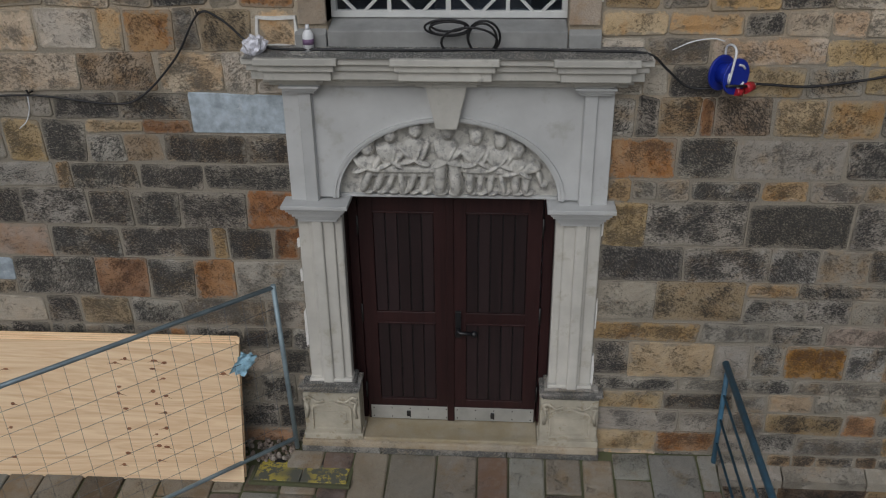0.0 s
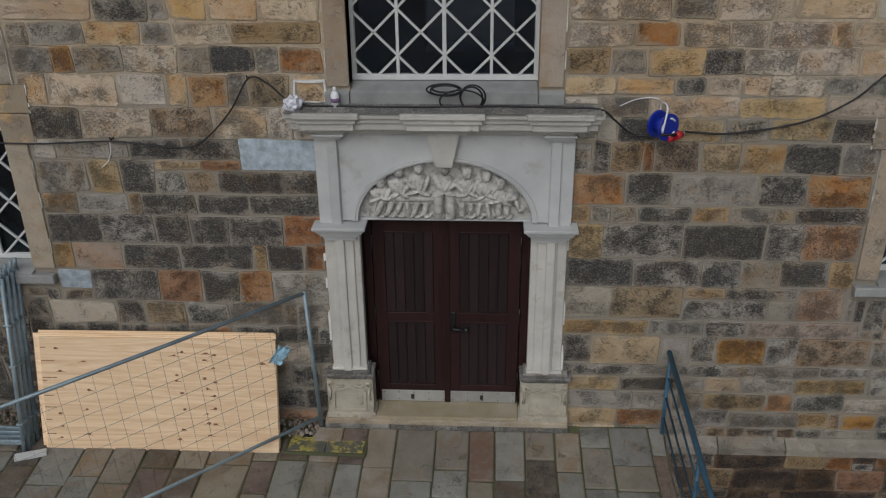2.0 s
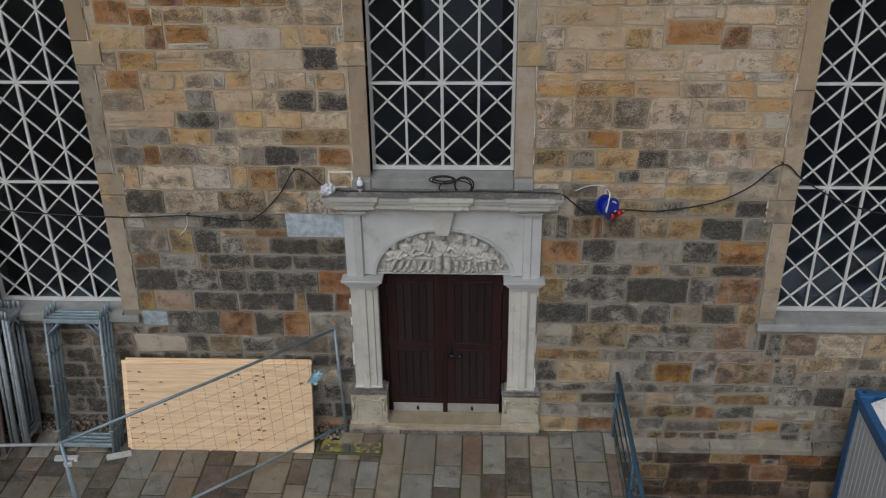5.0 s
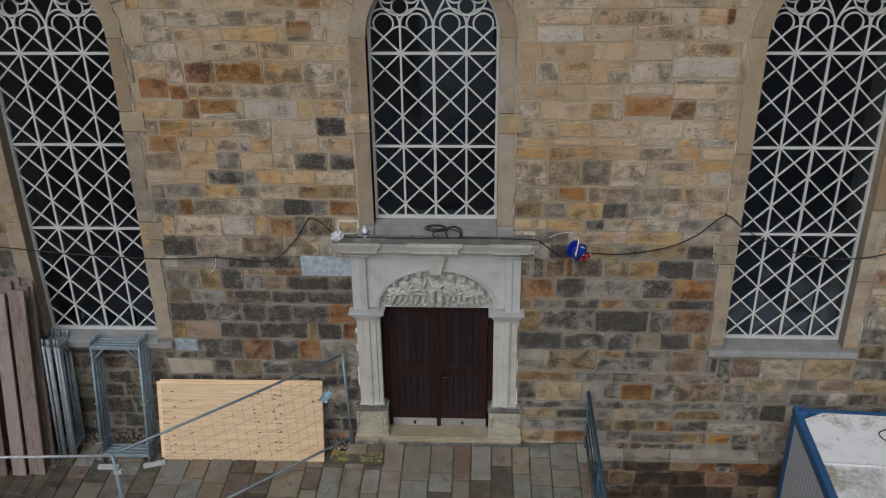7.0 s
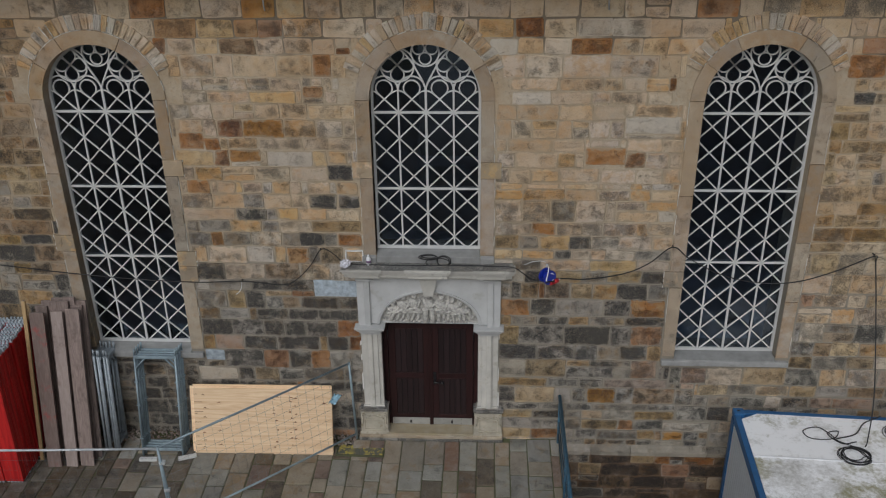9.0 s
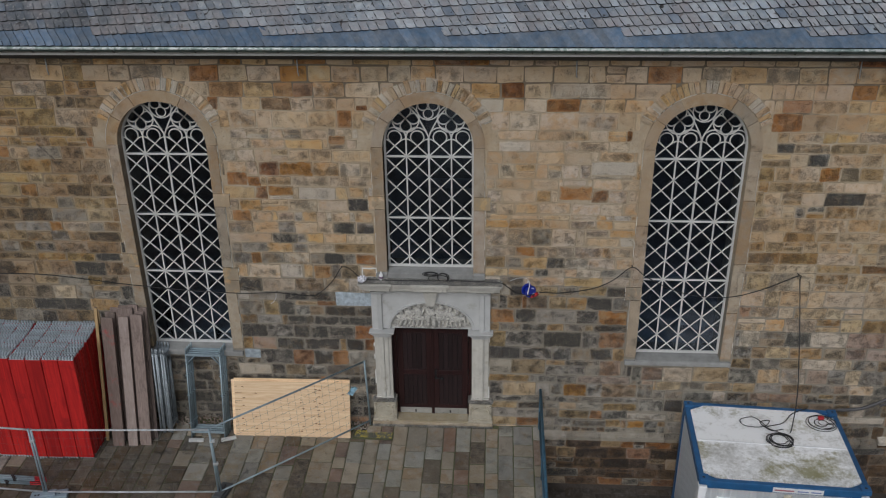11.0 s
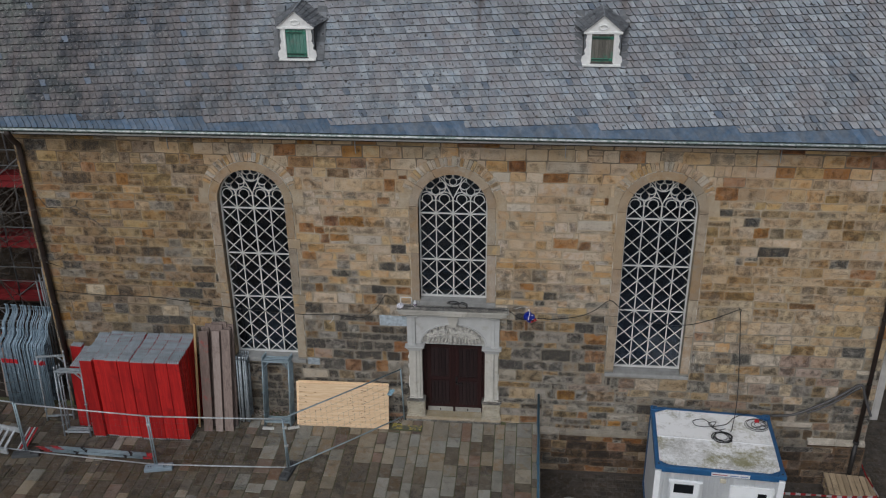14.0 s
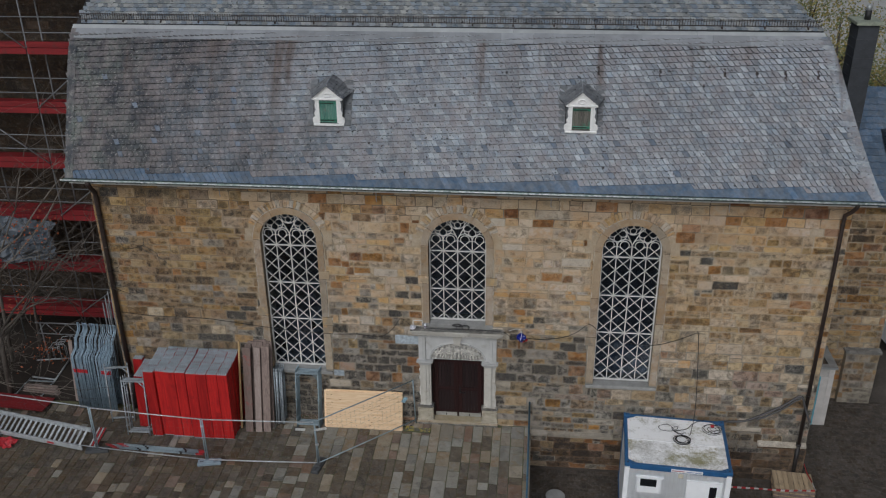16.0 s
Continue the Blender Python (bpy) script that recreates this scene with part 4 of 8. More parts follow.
    part("arch_pane", bm, GLASS, win).visible_shadow = False
    return win


church_window(1, *WINDOWS[0], (3, 3, 4))
church_window(2, *WINDOWS[1], (3, 2.5))
church_window(3, *WINDOWS[2], (3, 3, 4))


def ragged(bm, pts, r, y, share):
    """Pointing squeezed out of a joint: short pieces of uneven width along a line in the wall."""
    for (a, b), (c, d) in zip(pts, pts[1:]):
        if r.random() > share:
            continue
        l = math.hypot(c - a, d - b)
        nx, nz = (d - b) / l, -(c - a) / l
        w = [r.uniform(0.001, 0.008) for _ in range(4)]
        out = [(a + nx * w[0], b + nz * w[0]), (c + nx * w[1], d + nz * w[1]), (c - nx * w[2], d - nz * w[2]), (a - nx * w[3], b - nz * w[3])]
        prism(bm, out, y, 0.0)


def window_stone(number, xc, z0):
    """Dressed stone round a window: jambs, arch, relieving arch, sill and white mortar lines."""
    r = random.Random(40 + number)
    sur = tagged(thing(f"window_surround_{number}", (xc, 0, 0), "dressed ochre-grey sandstone window surround with relieving arch", "window surround", "window surrounds"), kind="structure")
    w, out = GLASS_HALF, GLASS_HALF + 0.215
    for s in (-1, 1):
        z = z0 - 0.02
        while z < SPRING - 0.01:
            h = r.choice((1.35, 1.1, 0.9, 0.28, 0.3))
            top = SPRING if SPRING - z - h < 0.25 else z + h
            wide = out + (0.10 if h < 0.4 else 0.0) + r.uniform(-0.01, 0.015)
            bm = bmesh.new()
            box(bm, *sorted((s * w, s * wide)), -0.024, 0.2, z + 0.004, top - 0.004, bevel=0.008)
            part("jamb_stone", bm, STONE_OCHRE if h < 0.4 else SURROUND, sur)
            bm = bmesh.new()
            ragged(bm, [(s * (wide + 0.005 + r.uniform(-0.003, 0.003)), z + (top - z) * q / 8) for q in range(9)], r, -0.022, 0.5)
            if bm.verts:
                part("mortar_line", bm, MORTAR_LIME, sur)
            z = top
    cuts = [0, 32, 62, 118, 147, 180]
    for a, b in zip(cuts, cuts[1:]):
        bm = bmesh.new()
        prism(bm, arc(0, SPRING, w, b - 0.3, a + 0.3, 8) + arc(0, SPRING, out, a + 0.3, b - 0.3, 8), -0.026, 0.2)
        part("arch_stone", bm, SURROUND_ARCH if number == 1 or a == 62 else SURROUND, sur)
    a = 24.0
    while a < 154:
        d = r.uniform(4.2, 5.4)
        bm = bmesh.new()
        ro = out + r.uniform(0.225, 0.265)
        block(bm, arc(0, SPRING, out + 0.012, a + d - 0.5, a + 0.5, 2)[::-1] + arc(0, SPRING, ro, a + d - 0.4, a + 0.4, 2), 0.020 + r.uniform(0, 0.010), 0.04, 0.008, r)
        part("voussoir", bm, r.choice((STONE_CLEAN, STONE_CLEAN, STONE_OCHRE, STONE_PALE)), sur)
        if r.random() < (0.5 if number == 1 else 0.12):
            bm = bmesh.new()
            ragged(bm, [(q * math.cos(radians(a)), SPRING + q * math.sin(radians(a))) for q in np.linspace(out + 0.01, ro, 4)], r, -0.026, 0.85)
            if bm.verts:
                part("mortar_line", bm, MORTAR_LIME, sur)
        a += d
    bm = bmesh.new()
    ragged(bm, arc(0, SPRING, out + 0.006, 178 if number == 1 else 150, 8 if number != 3 else 50, 40), r, -0.030, 0.85 if number == 1 else 0.6)
    part("mortar_line", bm, MORTAR_LIME, sur)
    bm = bmesh.new()
    sx = w + 0.22
    if number == 2:
        box(bm, -w + 0.002, w - 0.002, -0.035, 0.24, z0 - 0.20, z0 - 0.004, bevel=0.012)
        box(bm, -w - 0.235, -w - 0.004, -0.045, 0.05, z0 - 0.20, z0 - 0.024, bevel=0.01)
        box(bm, w + 0.004, w + 0.235, -0.045, 0.05, z0 - 0.20, z0 - 0.024, bevel=0.01)
    else:
        box(bm, -sx, sx, -0.085, 0.0, z0 - 0.175, z0 - 0.024, bevel=0.012)
        box(bm, -w + 0.002, w - 0.002, -0.07, 0.24, z0 - 0.17, z0 - 0.004, bevel=0.012)
    for v in bm.verts:
        if v.co.y < 0.02 and v.co.z > z0 - 0.1:
            v.co.z -= 0.05
    part("window_sill", bm, SILL, sur, "weathered grey stone sill")
    return sur


for i, (x, z) in enumerate(WINDOWS):
    window_stone(i + 1, x, z)


# ---- portal ----
PX = DOOR_X
portal = thing("portal", (PX, 0, 0), "pale carved stone portal with pilasters, cornice and arched tympanum", "portal")
tagged(portal, kind="structure")


def moulding(x0, x1, steps, z_top, back=0.0):
    """A stack of ledges: (height, front depth) from the top down, each a little in from its ends with its depth."""
    bm = bmesh.new()
    z, deepest = z_top, max(d for _, d in steps)
    for h, d in steps:
        k = deepest - d
        box(bm, x0 + k, x1 - k, -d, back, z - h, z - 0.002, bevel=min(0.006, h * 0.2))
        z -= h
    return bm


def span_box(bm, s, a, b, y0, y1, z0, z1, bevel=0.0):
    """A box from a to b out from the middle of the portal, on side s."""
    return box(bm, *sorted((s * a, s * b)), y0, y1, z0, z1, bevel=bevel)


for s in (-1, 1):
    # Pedestal with a sunk panel and scrolled shoulders.
    c = s * 1.04
    bm = bmesh.new()
    span_box(bm, s, 0.785, 1.285, -0.085, 0.12, 0.19, 0.665, bevel=0.012)
    span_box(bm, s, 0.77, 1.30, -0.10, 0.12, 0.16, 0.225, bevel=0.008)
    pedestal = part("pedestal", bm, PEDESTAL, portal)
    bm = bmesh.new()
    ribbon(bm, [(c - 0.17, 0.27), (c + 0.17, 0.27), (c + 0.17, 0.47)] + arc(c + 0.12, 0.48, 0.05, 0, 90, 5) + arc(c, 0.475, 0.09, 50, 130, 8) + arc(c - 0.12, 0.48, 0.05, 90, 180, 5) + [(c - 0.17, 0.47)], 0.024, -0.105, -0.08, True)
    prism(bm, [(c - 0.13, 0.30), (c + 0.13, 0.30), (c + 0.13, 0.46), (c - 0.13, 0.46)], -0.092, -0.08)
    for k in (-1, 1):
        tube(bm, [(c + k * 0.2 + 0.028 * math.cos(a), -0.098, 0.59 + 0.028 * math.sin(a)) for a in np.linspace(0, 5, 9)], 0.014, 6)
        tube(bm, [(c + k * 0.22, -0.096, 0.565), (c + k * 0.205, -0.1, 0.49), (c + k * 0.22, -0.096, 0.40)], 0.014, 6)
        tube(bm, [(c + k * 0.17, -0.096, 0.60), (c + k * 0.12, -0.1, 0.565), (c + k * 0.06, -0.096, 0.585)], 0.012, 6)
    part("carved_panel", bm, PEDESTAL, pedestal)
    part("pedestal_cap", moulding(c - 0.27, c + 0.27, [(0.03, 0.095), (0.035, 0.135), (0.025, 0.115), (0.02, 0.10)], 0.775, 0.12), PORTAL_TOP, portal)
    # Shaft: a raised strip on a wider one, on the flat pilaster.
    bm = bmesh.new()
    span_box(bm, s, 0.843, 1.2, -0.04, 0.06, 0.76, 2.32, bevel=0.012)
    span_box(bm, s, 0.905, 1.105, -0.066, -0.03, 0.76, 2.31, bevel=0.012)
    span_box(bm, s, 0.995, 1.085, -0.095, -0.05, 0.76, 2.31, bevel=0.014)
    part("pilaster_shaft", bm, PORTAL_WARM, portal)
    bm = bmesh.new()
    span_box(bm, s, 0.835, 1.21, -0.085, 0.06, 0.765, 0.80, bevel=0.012)
    part("pilaster_base", bm, PORTAL_WARM, portal)
    c = s * 1.026
    part("impost", moulding(c - 0.26, c + 0.26, [(0.038, 0.205), (0.03, 0.178), (0.024, 0.16), (0.03, 0.138), (0.026, 0.118), (0.032, 0.10)], 2.478, 0.08), PORTAL, portal)
    bm = bmesh.new()
    span_box(bm, s, 1.0, 1.222, -0.072, 0.02, 2.47, 3.40, bevel=0.006)
    span_box(bm, s, 1.004, 1.10, -0.10, -0.06, 2.47, 3.385, bevel=0.008)
    part("upper_pilaster", bm, PORTAL, portal)
    c = s * 1.075
    part("upper_capital", moulding(c - 0.15, c + 0.15, [(0.022, 0.165), (0.022, 0.145), (0.022, 0.125)], 3.41, 0.0), PORTAL, portal)

# Spandrel with the arched opening cut out of it.
AW, AZ, AH = 0.855, 2.494, 0.63
ell = lambda w, h, a: (w * math.cos(radians(a)), AZ + h * math.sin(radians(a)))  # noqa: E731
bm = bmesh.new()
prism(bm, [(-1.2, AZ)] + [ell(AW, AH, a) for a in np.linspace(180, 0, 41)] + [(1.2, AZ), (1.2, 3.40), (-1.2, 3.40)], -0.045, 0.16)
part("spandrel", bm, PORTAL, portal)
bm = bmesh.new()
ribbon(bm, [ell(AW + 0.03, AH + 0.015, a) for a in np.linspace(0, 180, 40)], 0.03, -0.072, 0.0)
ribbon(bm, [ell(AW + 0.005, AH + 0.003, a) for a in np.linspace(0, 180, 40)], 0.03, -0.062, 0.0)
part("arch_moulding", bm, PORTAL, portal)
bm = bmesh.new()
prism(bm, [(-0.078, 3.08), (0.078, 3.08), (0.15, 3.40), (-0.15, 3.40)], -0.13, 0.0)
bmesh.ops.bevel(bm, geom=list(bm.edges), offset=0.006, segments=2, affect="EDGES")
part("keystone", bm, PORTAL_CREAM, portal)

# Tympanum: a slab with a carved band of rounded, plain forms.
bm = bmesh.new()
prism(bm, [ell(AW + 0.01, AH + 0.01, a) for a in np.linspace(0, 180, 40)], 0.055, 0.15)
part("tympanum_slab", bm, PORTAL, portal)
rel = random.Random(3)
forms = []


def lump(x, z, w, h, d, turn=0.0, flat=2.0):
    forms.append((x, z, w, h, d, math.cos(radians(turn)), math.sin(radians(turn)), flat))


# Seven upright forms under the arch, two long bars and short supports below.
for i, (x, crown, lean) in enumerate(((-0.62, 2.88, -22), (-0.44, 2.99, -14), (-0.25, 3.03, -6), (0.0, 3.02, 0), (0.215, 2.98, 8), (0.40, 2.95, 14), (0.53, 2.87, 24))):
    tall = crown - AZ
    lump(x, crown, 0.052, 0.066, 0.085, lean)
    lump(x, crown + 0.03, 0.056, 0.03, 0.078, lean)
    lump(x + 0.016, crown - 0.022, 0.012, 0.018, 0.094, 0)
    lump(x - 0.01, crown - tall * 0.30, 0.088, tall * 0.19, 0.07, lean, 3.0)
    lump(x + 0.03, crown - tall * 0.33, 0.014, tall * 0.16, 0.082, lean + 25)
    lump(x - 0.035, crown - tall * 0.33, 0.012, tall * 0.17, 0.08, lean - 20)
    for k in (-1, 1):
        lump(x + k * 0.07, crown - tall * rel.uniform(0.28, 0.36), 0.026, 0.085, 0.078, k * rel.uniform(20, 50))
        lump(x + k * 0.055, crown - tall * rel.uniform(0.42, 0.50), 0.022, 0.075, 0.088, -k * rel.uniform(50, 85))
for x, w in ((-0.37, 0.29), (0.37, 0.27)):
    lump(x, AZ + 0.225, w, 0.026, 0.07, 0, 8.0)
    lump(x, AZ + 0.185, w * 0.96, 0.03, 0.045, 0, 8.0)
for x in (-0.64, -0.54, -0.45, -0.36, -0.28, -0.19, 0.17, 0.25, 0.33, 0.42, 0.52, 0.60):
    lump(x, AZ + 0.115, rel.uniform(0.024, 0.036), 0.095, rel.uniform(0.055, 0.08), rel.uniform(-28, 28), 3.0)
    lump(x + 0.02, AZ + 0.028, 0.045, 0.020, 0.06, rel.uniform(-22, 5))
for x in (-0.06, 0.055):
    lump(x, AZ + 0.17, 0.05, 0.17, 0.085, 4 if x < 0 else -4, 3.0)
    lump(x, AZ + 0.025, 0.055, 0.022, 0.07)
lump(0.60, AZ + 0.235, 0.12, 0.04, 0.075, -10, 3.0)
lump(0.70, AZ + 0.17, 0.026, 0.08, 0.065, -18)
lump(0.735, AZ + 0.105, 0.035, 0.03, 0.06)
bm = bmesh.new()
NX, NZ = 210, 84
grid = []
for a in range(NX + 1):
    x = -AW + 2 * AW * a / NX
    edge = AH * math.sqrt(max(0.0, 1 - (x / AW) ** 2))
    col = []
    for b in range(NZ + 1):
        z = AZ + edge * b / NZ
        h = 0.0
        for fx, fz, w, t, d, c, s, flat in forms:
            dx, dz = x - fx, z - fz
            if abs(dx) < w + t and abs(dz) < w + t:
                q = abs((dx * c - dz * s) / w) ** flat + abs((dx * s + dz * c) / t) ** flat
                if q < 1:
                    h = max(h, d * (1 - q) ** 0.17 * (0.82 + 0.18 * (1 - q)))
        col.append(bm.verts.new((x, 0.05 - h * 1.3, z)))
    grid.append(col)
for a in range(NX):
    for b in range(NZ):
        bm.faces.new((grid[a][b], grid[a + 1][b], grid[a + 1][b + 1], grid[a][b + 1])).smooth = True
part("carved_relief", bm, RELIEF, portal, "band of worn, rounded carved forms")
part("lintel", boxes((-0.86, 0.86, 0.015, 0.16, 2.472, 2.496), bevel=0.005), PORTAL, portal)

# Cornice, broken forward over the pilasters and the keystone.
part("cornice", moulding(-1.456, 1.456, [(0.052, 0.25), (0.05, 0.222), (0.07, 0.198), (0.04, 0.135), (0.03, 0.10)], 3.640), PORTAL_CREAM, portal)
for c, w in ((-1.06, 0.30), (0.0, 0.385), (1.06, 0.30)):
    part("cornice_break", moulding(c - w, c + w, [(0.052, 0.29), (0.05, 0.262), (0.07, 0.236), (0.04, 0.165), (0.03, 0.13)], 3.642), PORTAL_CREAM, portal)
bm = bmesh.new()
prism(bm, [(-1.44, 3.637), (1.44, 3.637), (1.40, 3.672), (-1.40, 3.672)], -0.02, 0.0)
for v in bm.verts:
    if v.co.z < 3.65:
        v.co.y = min(v.co.y, -0.268) if v.co.y < -0.01 else 0.0
part("cornice_top", bm, PORTAL_TOP, portal, "grey weathered, lichened top of the cornice")
# White mortar squeezed out along the sides of the portal.
smear = random.Random(23)
for s in (-1, 1):
    z = 0.7
    while z < 3.25:
        l = smear.uniform(0.08, 0.4)
        if smear.random() < 0.4:
            bm = bmesh.new()
            w = smear.uniform(0.006, 0.018)
            a = s * 1.21
            prism(bm, [(a - w, z), (a + w * 0.6, z + 0.01), (a + w, z + l * 0.6), (a + w * 0.3, z + l), (a - w, z + l * 0.9)], -0.022, 0.0)
            part("mortar_smear", bm, MORTAR_WHITE, portal)
        z += l + 0.02
# Steps.
bm = bmesh.new()
box(bm, -1.32, 1.30, -0.128, 0.5, 0.10, 0.168, bevel=0.014)
box(bm, -0.77, 0.77, -0.105, 0.5, 0.15, 0.20, bevel=0.012)
part("doorstep", bm, STEP, portal, "worn ochre sandstone step")
part("lower_step", boxes((-1.33, -0.62, -0.116, 0.5, -0.1, 0.105), (-0.612, 0.5, -0.119, 0.5, -0.1, 0.105), (0.508, 1.31, -0.112, 0.5, -0.1, 0.105), bevel=0.01), PORTAL_TOP, portal)

# Double door, set in a dark wooden lining.
door = thing("door_1", (PX, 0.21, 0.0), "closed dark brown wooden double door with steel kick plates", "door")
tagged(door, kind="structure")
part("door_frame", boxes((-0.868, -0.845, -0.15, 0.08, 0.19, 2.47), (0.845, 0.868, -0.15, 0.08, 0.19, 2.47), (-0.845, -0.765, 0.0, 0.08, 0.19, 2.47), (0.765, 0.845, 0.0, 0.08, 0.19, 2.47), (-0.765, 0.765, 0.0, 0.08, 2.40, 2.47), (-0.76, 0.76, 0.055, 0.09, 0.19, 2.4), bevel=0.006), DOOR_WOOD, door)
for s in (-1, 1):
    x0, x1 = (-0.755, -0.004) if s < 0 else (0.004, 0.755)
    outer, inner = (x0 + 0.122, x1 - 0.13) if s < 0 else (x0 + 0.13, x1 - 0.122)
    leaf = part("door_leaf", boxes((x0, outer, -0.03, 0.03, 0.205, 2.42), (inner, x1, -0.03, 0.03, 0.205, 2.42), (x0, x1, -0.028, 0.03, 2.27, 2.42), (x0, x1, -0.028, 0.03, 1.225, 1.335), (x0, x1, -0.028, 0.03, 0.205, 0.43), bevel=0.006), DOOR_WOOD, door)
    n = 5
    for za, zb in ((0.43, 1.225), (1.335, 2.27)):
        for i in range(n):
            a, step = outer + i * (inner - outer) / n, (inner - outer) / n
            part("plank", boxes((a + 0.0045, a + step - 0.0045, -0.019, 0.03, za, zb), bevel=0.005), PLANK_DOOR, leaf)
        part("plank_backing", boxes((outer, inner, -0.004, 0.028, za, zb)), BLACK_IRON, leaf)
        part("panel_bead", boxes((outer - 0.005, inner + 0.005, -0.038, -0.02, zb - 0.008, zb + 0.008), bevel=0.003), DOOR_WOOD, leaf)
    part("kick_plate", boxes((x0 + 0.025, x1 - 0.012, -0.036, -0.028, 0.21, 0.35), bevel=0.002), STEEL, leaf, "scuffed steel kick plate")
    for a in np.linspace(x0 + 0.05, x1 - 0.04, 5):
        for z in (0.235, 0.325):
            part("screw", tube(bmesh.new(), [(a, -0.0355, z), (a, -0.039, z)], 0.006, 6), DARK_METAL, leaf)
    part("door_stop", boxes((x0 + 0.35, x0 + 0.385, -0.058, -0.03, 0.25, 0.30), bevel=0.004), DARK_METAL, leaf)
    for z in (0.52, 1.32, 2.15):
        bm = bmesh.new()
        tube(bm, [(s * 0.76, -0.035, z - 0.085), (s * 0.76, -0.035, z + 0.085)], 0.009, 8)
        part("hinge", bm, DARK_METAL, leaf)
part("cover_strip", boxes((-0.035, 0.03, -0.045, -0.025, 0.205, 2.42), bevel=0.005), DOOR_WOOD, door)
bm = bmesh.new()
box(bm, 0.040, 0.092, -0.052, -0.03, 1.10, 1.36, bevel=0.006)
part("handle_plate", bm, BLACK_IRON, door)
bm = bmesh.new()
tube(bm, [(0.065, -0.04, 1.18), (0.065, -0.095, 1.18), (0.09, -0.10, 1.175), (0.20, -0.10, 1.17)], [0.017, 0.017, 0.018, 0.014], 8)
bmesh.ops.create_uvsphere(bm, u_segments=10, v_segments=8, radius=0.032, matrix=pose(0.205, -0.10, 1.17))
part("door_handle", bm, BLACK_IRON, door, smooth=True)


# ---- roof ----
# Profile of the slope, from the eaves up to the break: (y, z).
SLOPE = [(-0.52, 8.46), (-0.42, 8.58), (1.50, 11.50), (1.85, 11.93), (2.22, 12.24)]
lengths = [0.0]
for (ya, za), (yb, zb) in zip(SLOPE, SLOPE[1:]):
    lengths.append(lengths[-1] + math.hypot(yb - ya, zb - za))
S_END = lengths[-1]


def on_slope(x, s, lift=0.0):
    """The place on the lower slope, s metres up from the eaves and lifted off it."""
    s = max(0.0, min(S_END, s))
    i = max(k for k in range(len(lengths) - 1) if lengths[k] <= s or k == 0)
    (ya, za), (yb, zb) = SLOPE[i], SLOPE[i + 1]
    k = (s - lengths[i]) / (lengths[i + 1] - lengths[i])
    l = math.hypot(yb - ya, zb - za)
    return Vector((x, ya + (yb - ya) * k - lift * (zb - za) / l, za + (zb - za) * k + lift * (yb - ya) / l))


def verge(s):
    """Left and right end of the slope at s: an upright verge and a hip."""
    k = s / S_END
    return -11.52 - 0.4 * k, 11.45 - 1.35 * k ** 0.8


bm = bmesh.new()
rows = [[bm.verts.new(on_slope(verge(s)[e], s)) for s in lengths] for e in (0, 1)]
for i in range(len(lengths) - 1):
    bm.faces.new((rows[0][i], rows[1][i], rows[1][i + 1], rows[0][i + 1]))
# Upper slope, rear slope and hip, closed underneath.
top = [(-11.9, 2.42, 12.36), (10.05, 2.42, 12.36), (-11.95, 6.6, 15.0), (7.0, 6.6, 15.0), (-11.9, 13.0, 10.5), (10.9, 13.0, 10.5)]
v = [bm.verts.new(p) for p in top]
bm.faces.new((rows[0][-1], rows[1][-1], v[1], v[0]))
bm.faces.new((v[0], v[1], v[3], v[2]))
bm.faces.new((v[2], v[3], v[5], v[4]))
low = [bm.verts.new(p) for p in ((-11.6, 13.0, 8.4), (12.2, 13.0, 8.4), (-11.5, 0.0, 8.36), (11.4, 0.0, 8.36))]
bm.faces.new((v[4], v[5], low[1], low[0]))
bm.faces.new([v[1]] + rows[1][::-1] + [low[3], low[1], v[5], v[3]])
bm.faces.new([v[0], v[2], v[4], low[0], low[2]] + rows[0])
bm.faces.new((rows[0][0], low[2], low[3], rows[1][0]))
bm.faces.new((low[2], low[0], low[1], low[3]))
roof = tagged(part("roof", bm, SLATE_SHADE), "steep old slate church roof with a break and new blue eaves slates", "roof", kind="structure")

RISE, COURSE, SLATE_W = 0.0587, 0.182, 0.158
DORMERS = [(-3.76, 9.99), (3.387, 9.94)]
slate_rng = random.Random(21)


def slate_verts(x, s, w, h, rng, skew, lift=0.050):
    """A slate: its lower edge lifted off the slope, one lower corner rounded. Ring of (x, s, lift)."""
    j = lambda a: rng.uniform(-a, a)  # noqa: E731
    lo = lift + rng.uniform(0, 0.008)
    r = x + w + 0.001
    pts = [(x + skew + j(0.005), s + h, 0.013), (x + skew * 0.42, s + h * 0.55, 0.023), (x + 0.01 * w, s + h * 0.2, lo + 0.003), (x + 0.10 * w, s + 0.05 * h, lo + 0.005), (x + 0.36 * w, s - 0.002 + j(0.004), lo + 0.004), (r + j(0.003), s + w * RISE + 0.003 + j(0.005), lo - 0.006), (r + skew * 0.55, s + h * 0.6 + w * RISE, 0.012), (r + skew, s + h + w * RISE, 0.0)]
    return pts


def slate_geometry(pts):
    topv = [on_slope(a, b, c) for a, b, c in pts]
    lowv = [on_slope(a, b, c - 0.042) for a, b, c in pts]
    n = len(pts)
    faces = [tuple(range(n - 1, -1, -1))] + [(i, (i + 1) % n, n + (i + 1) % n, n + i) for i in range(n)]
    return topv + lowv, faces


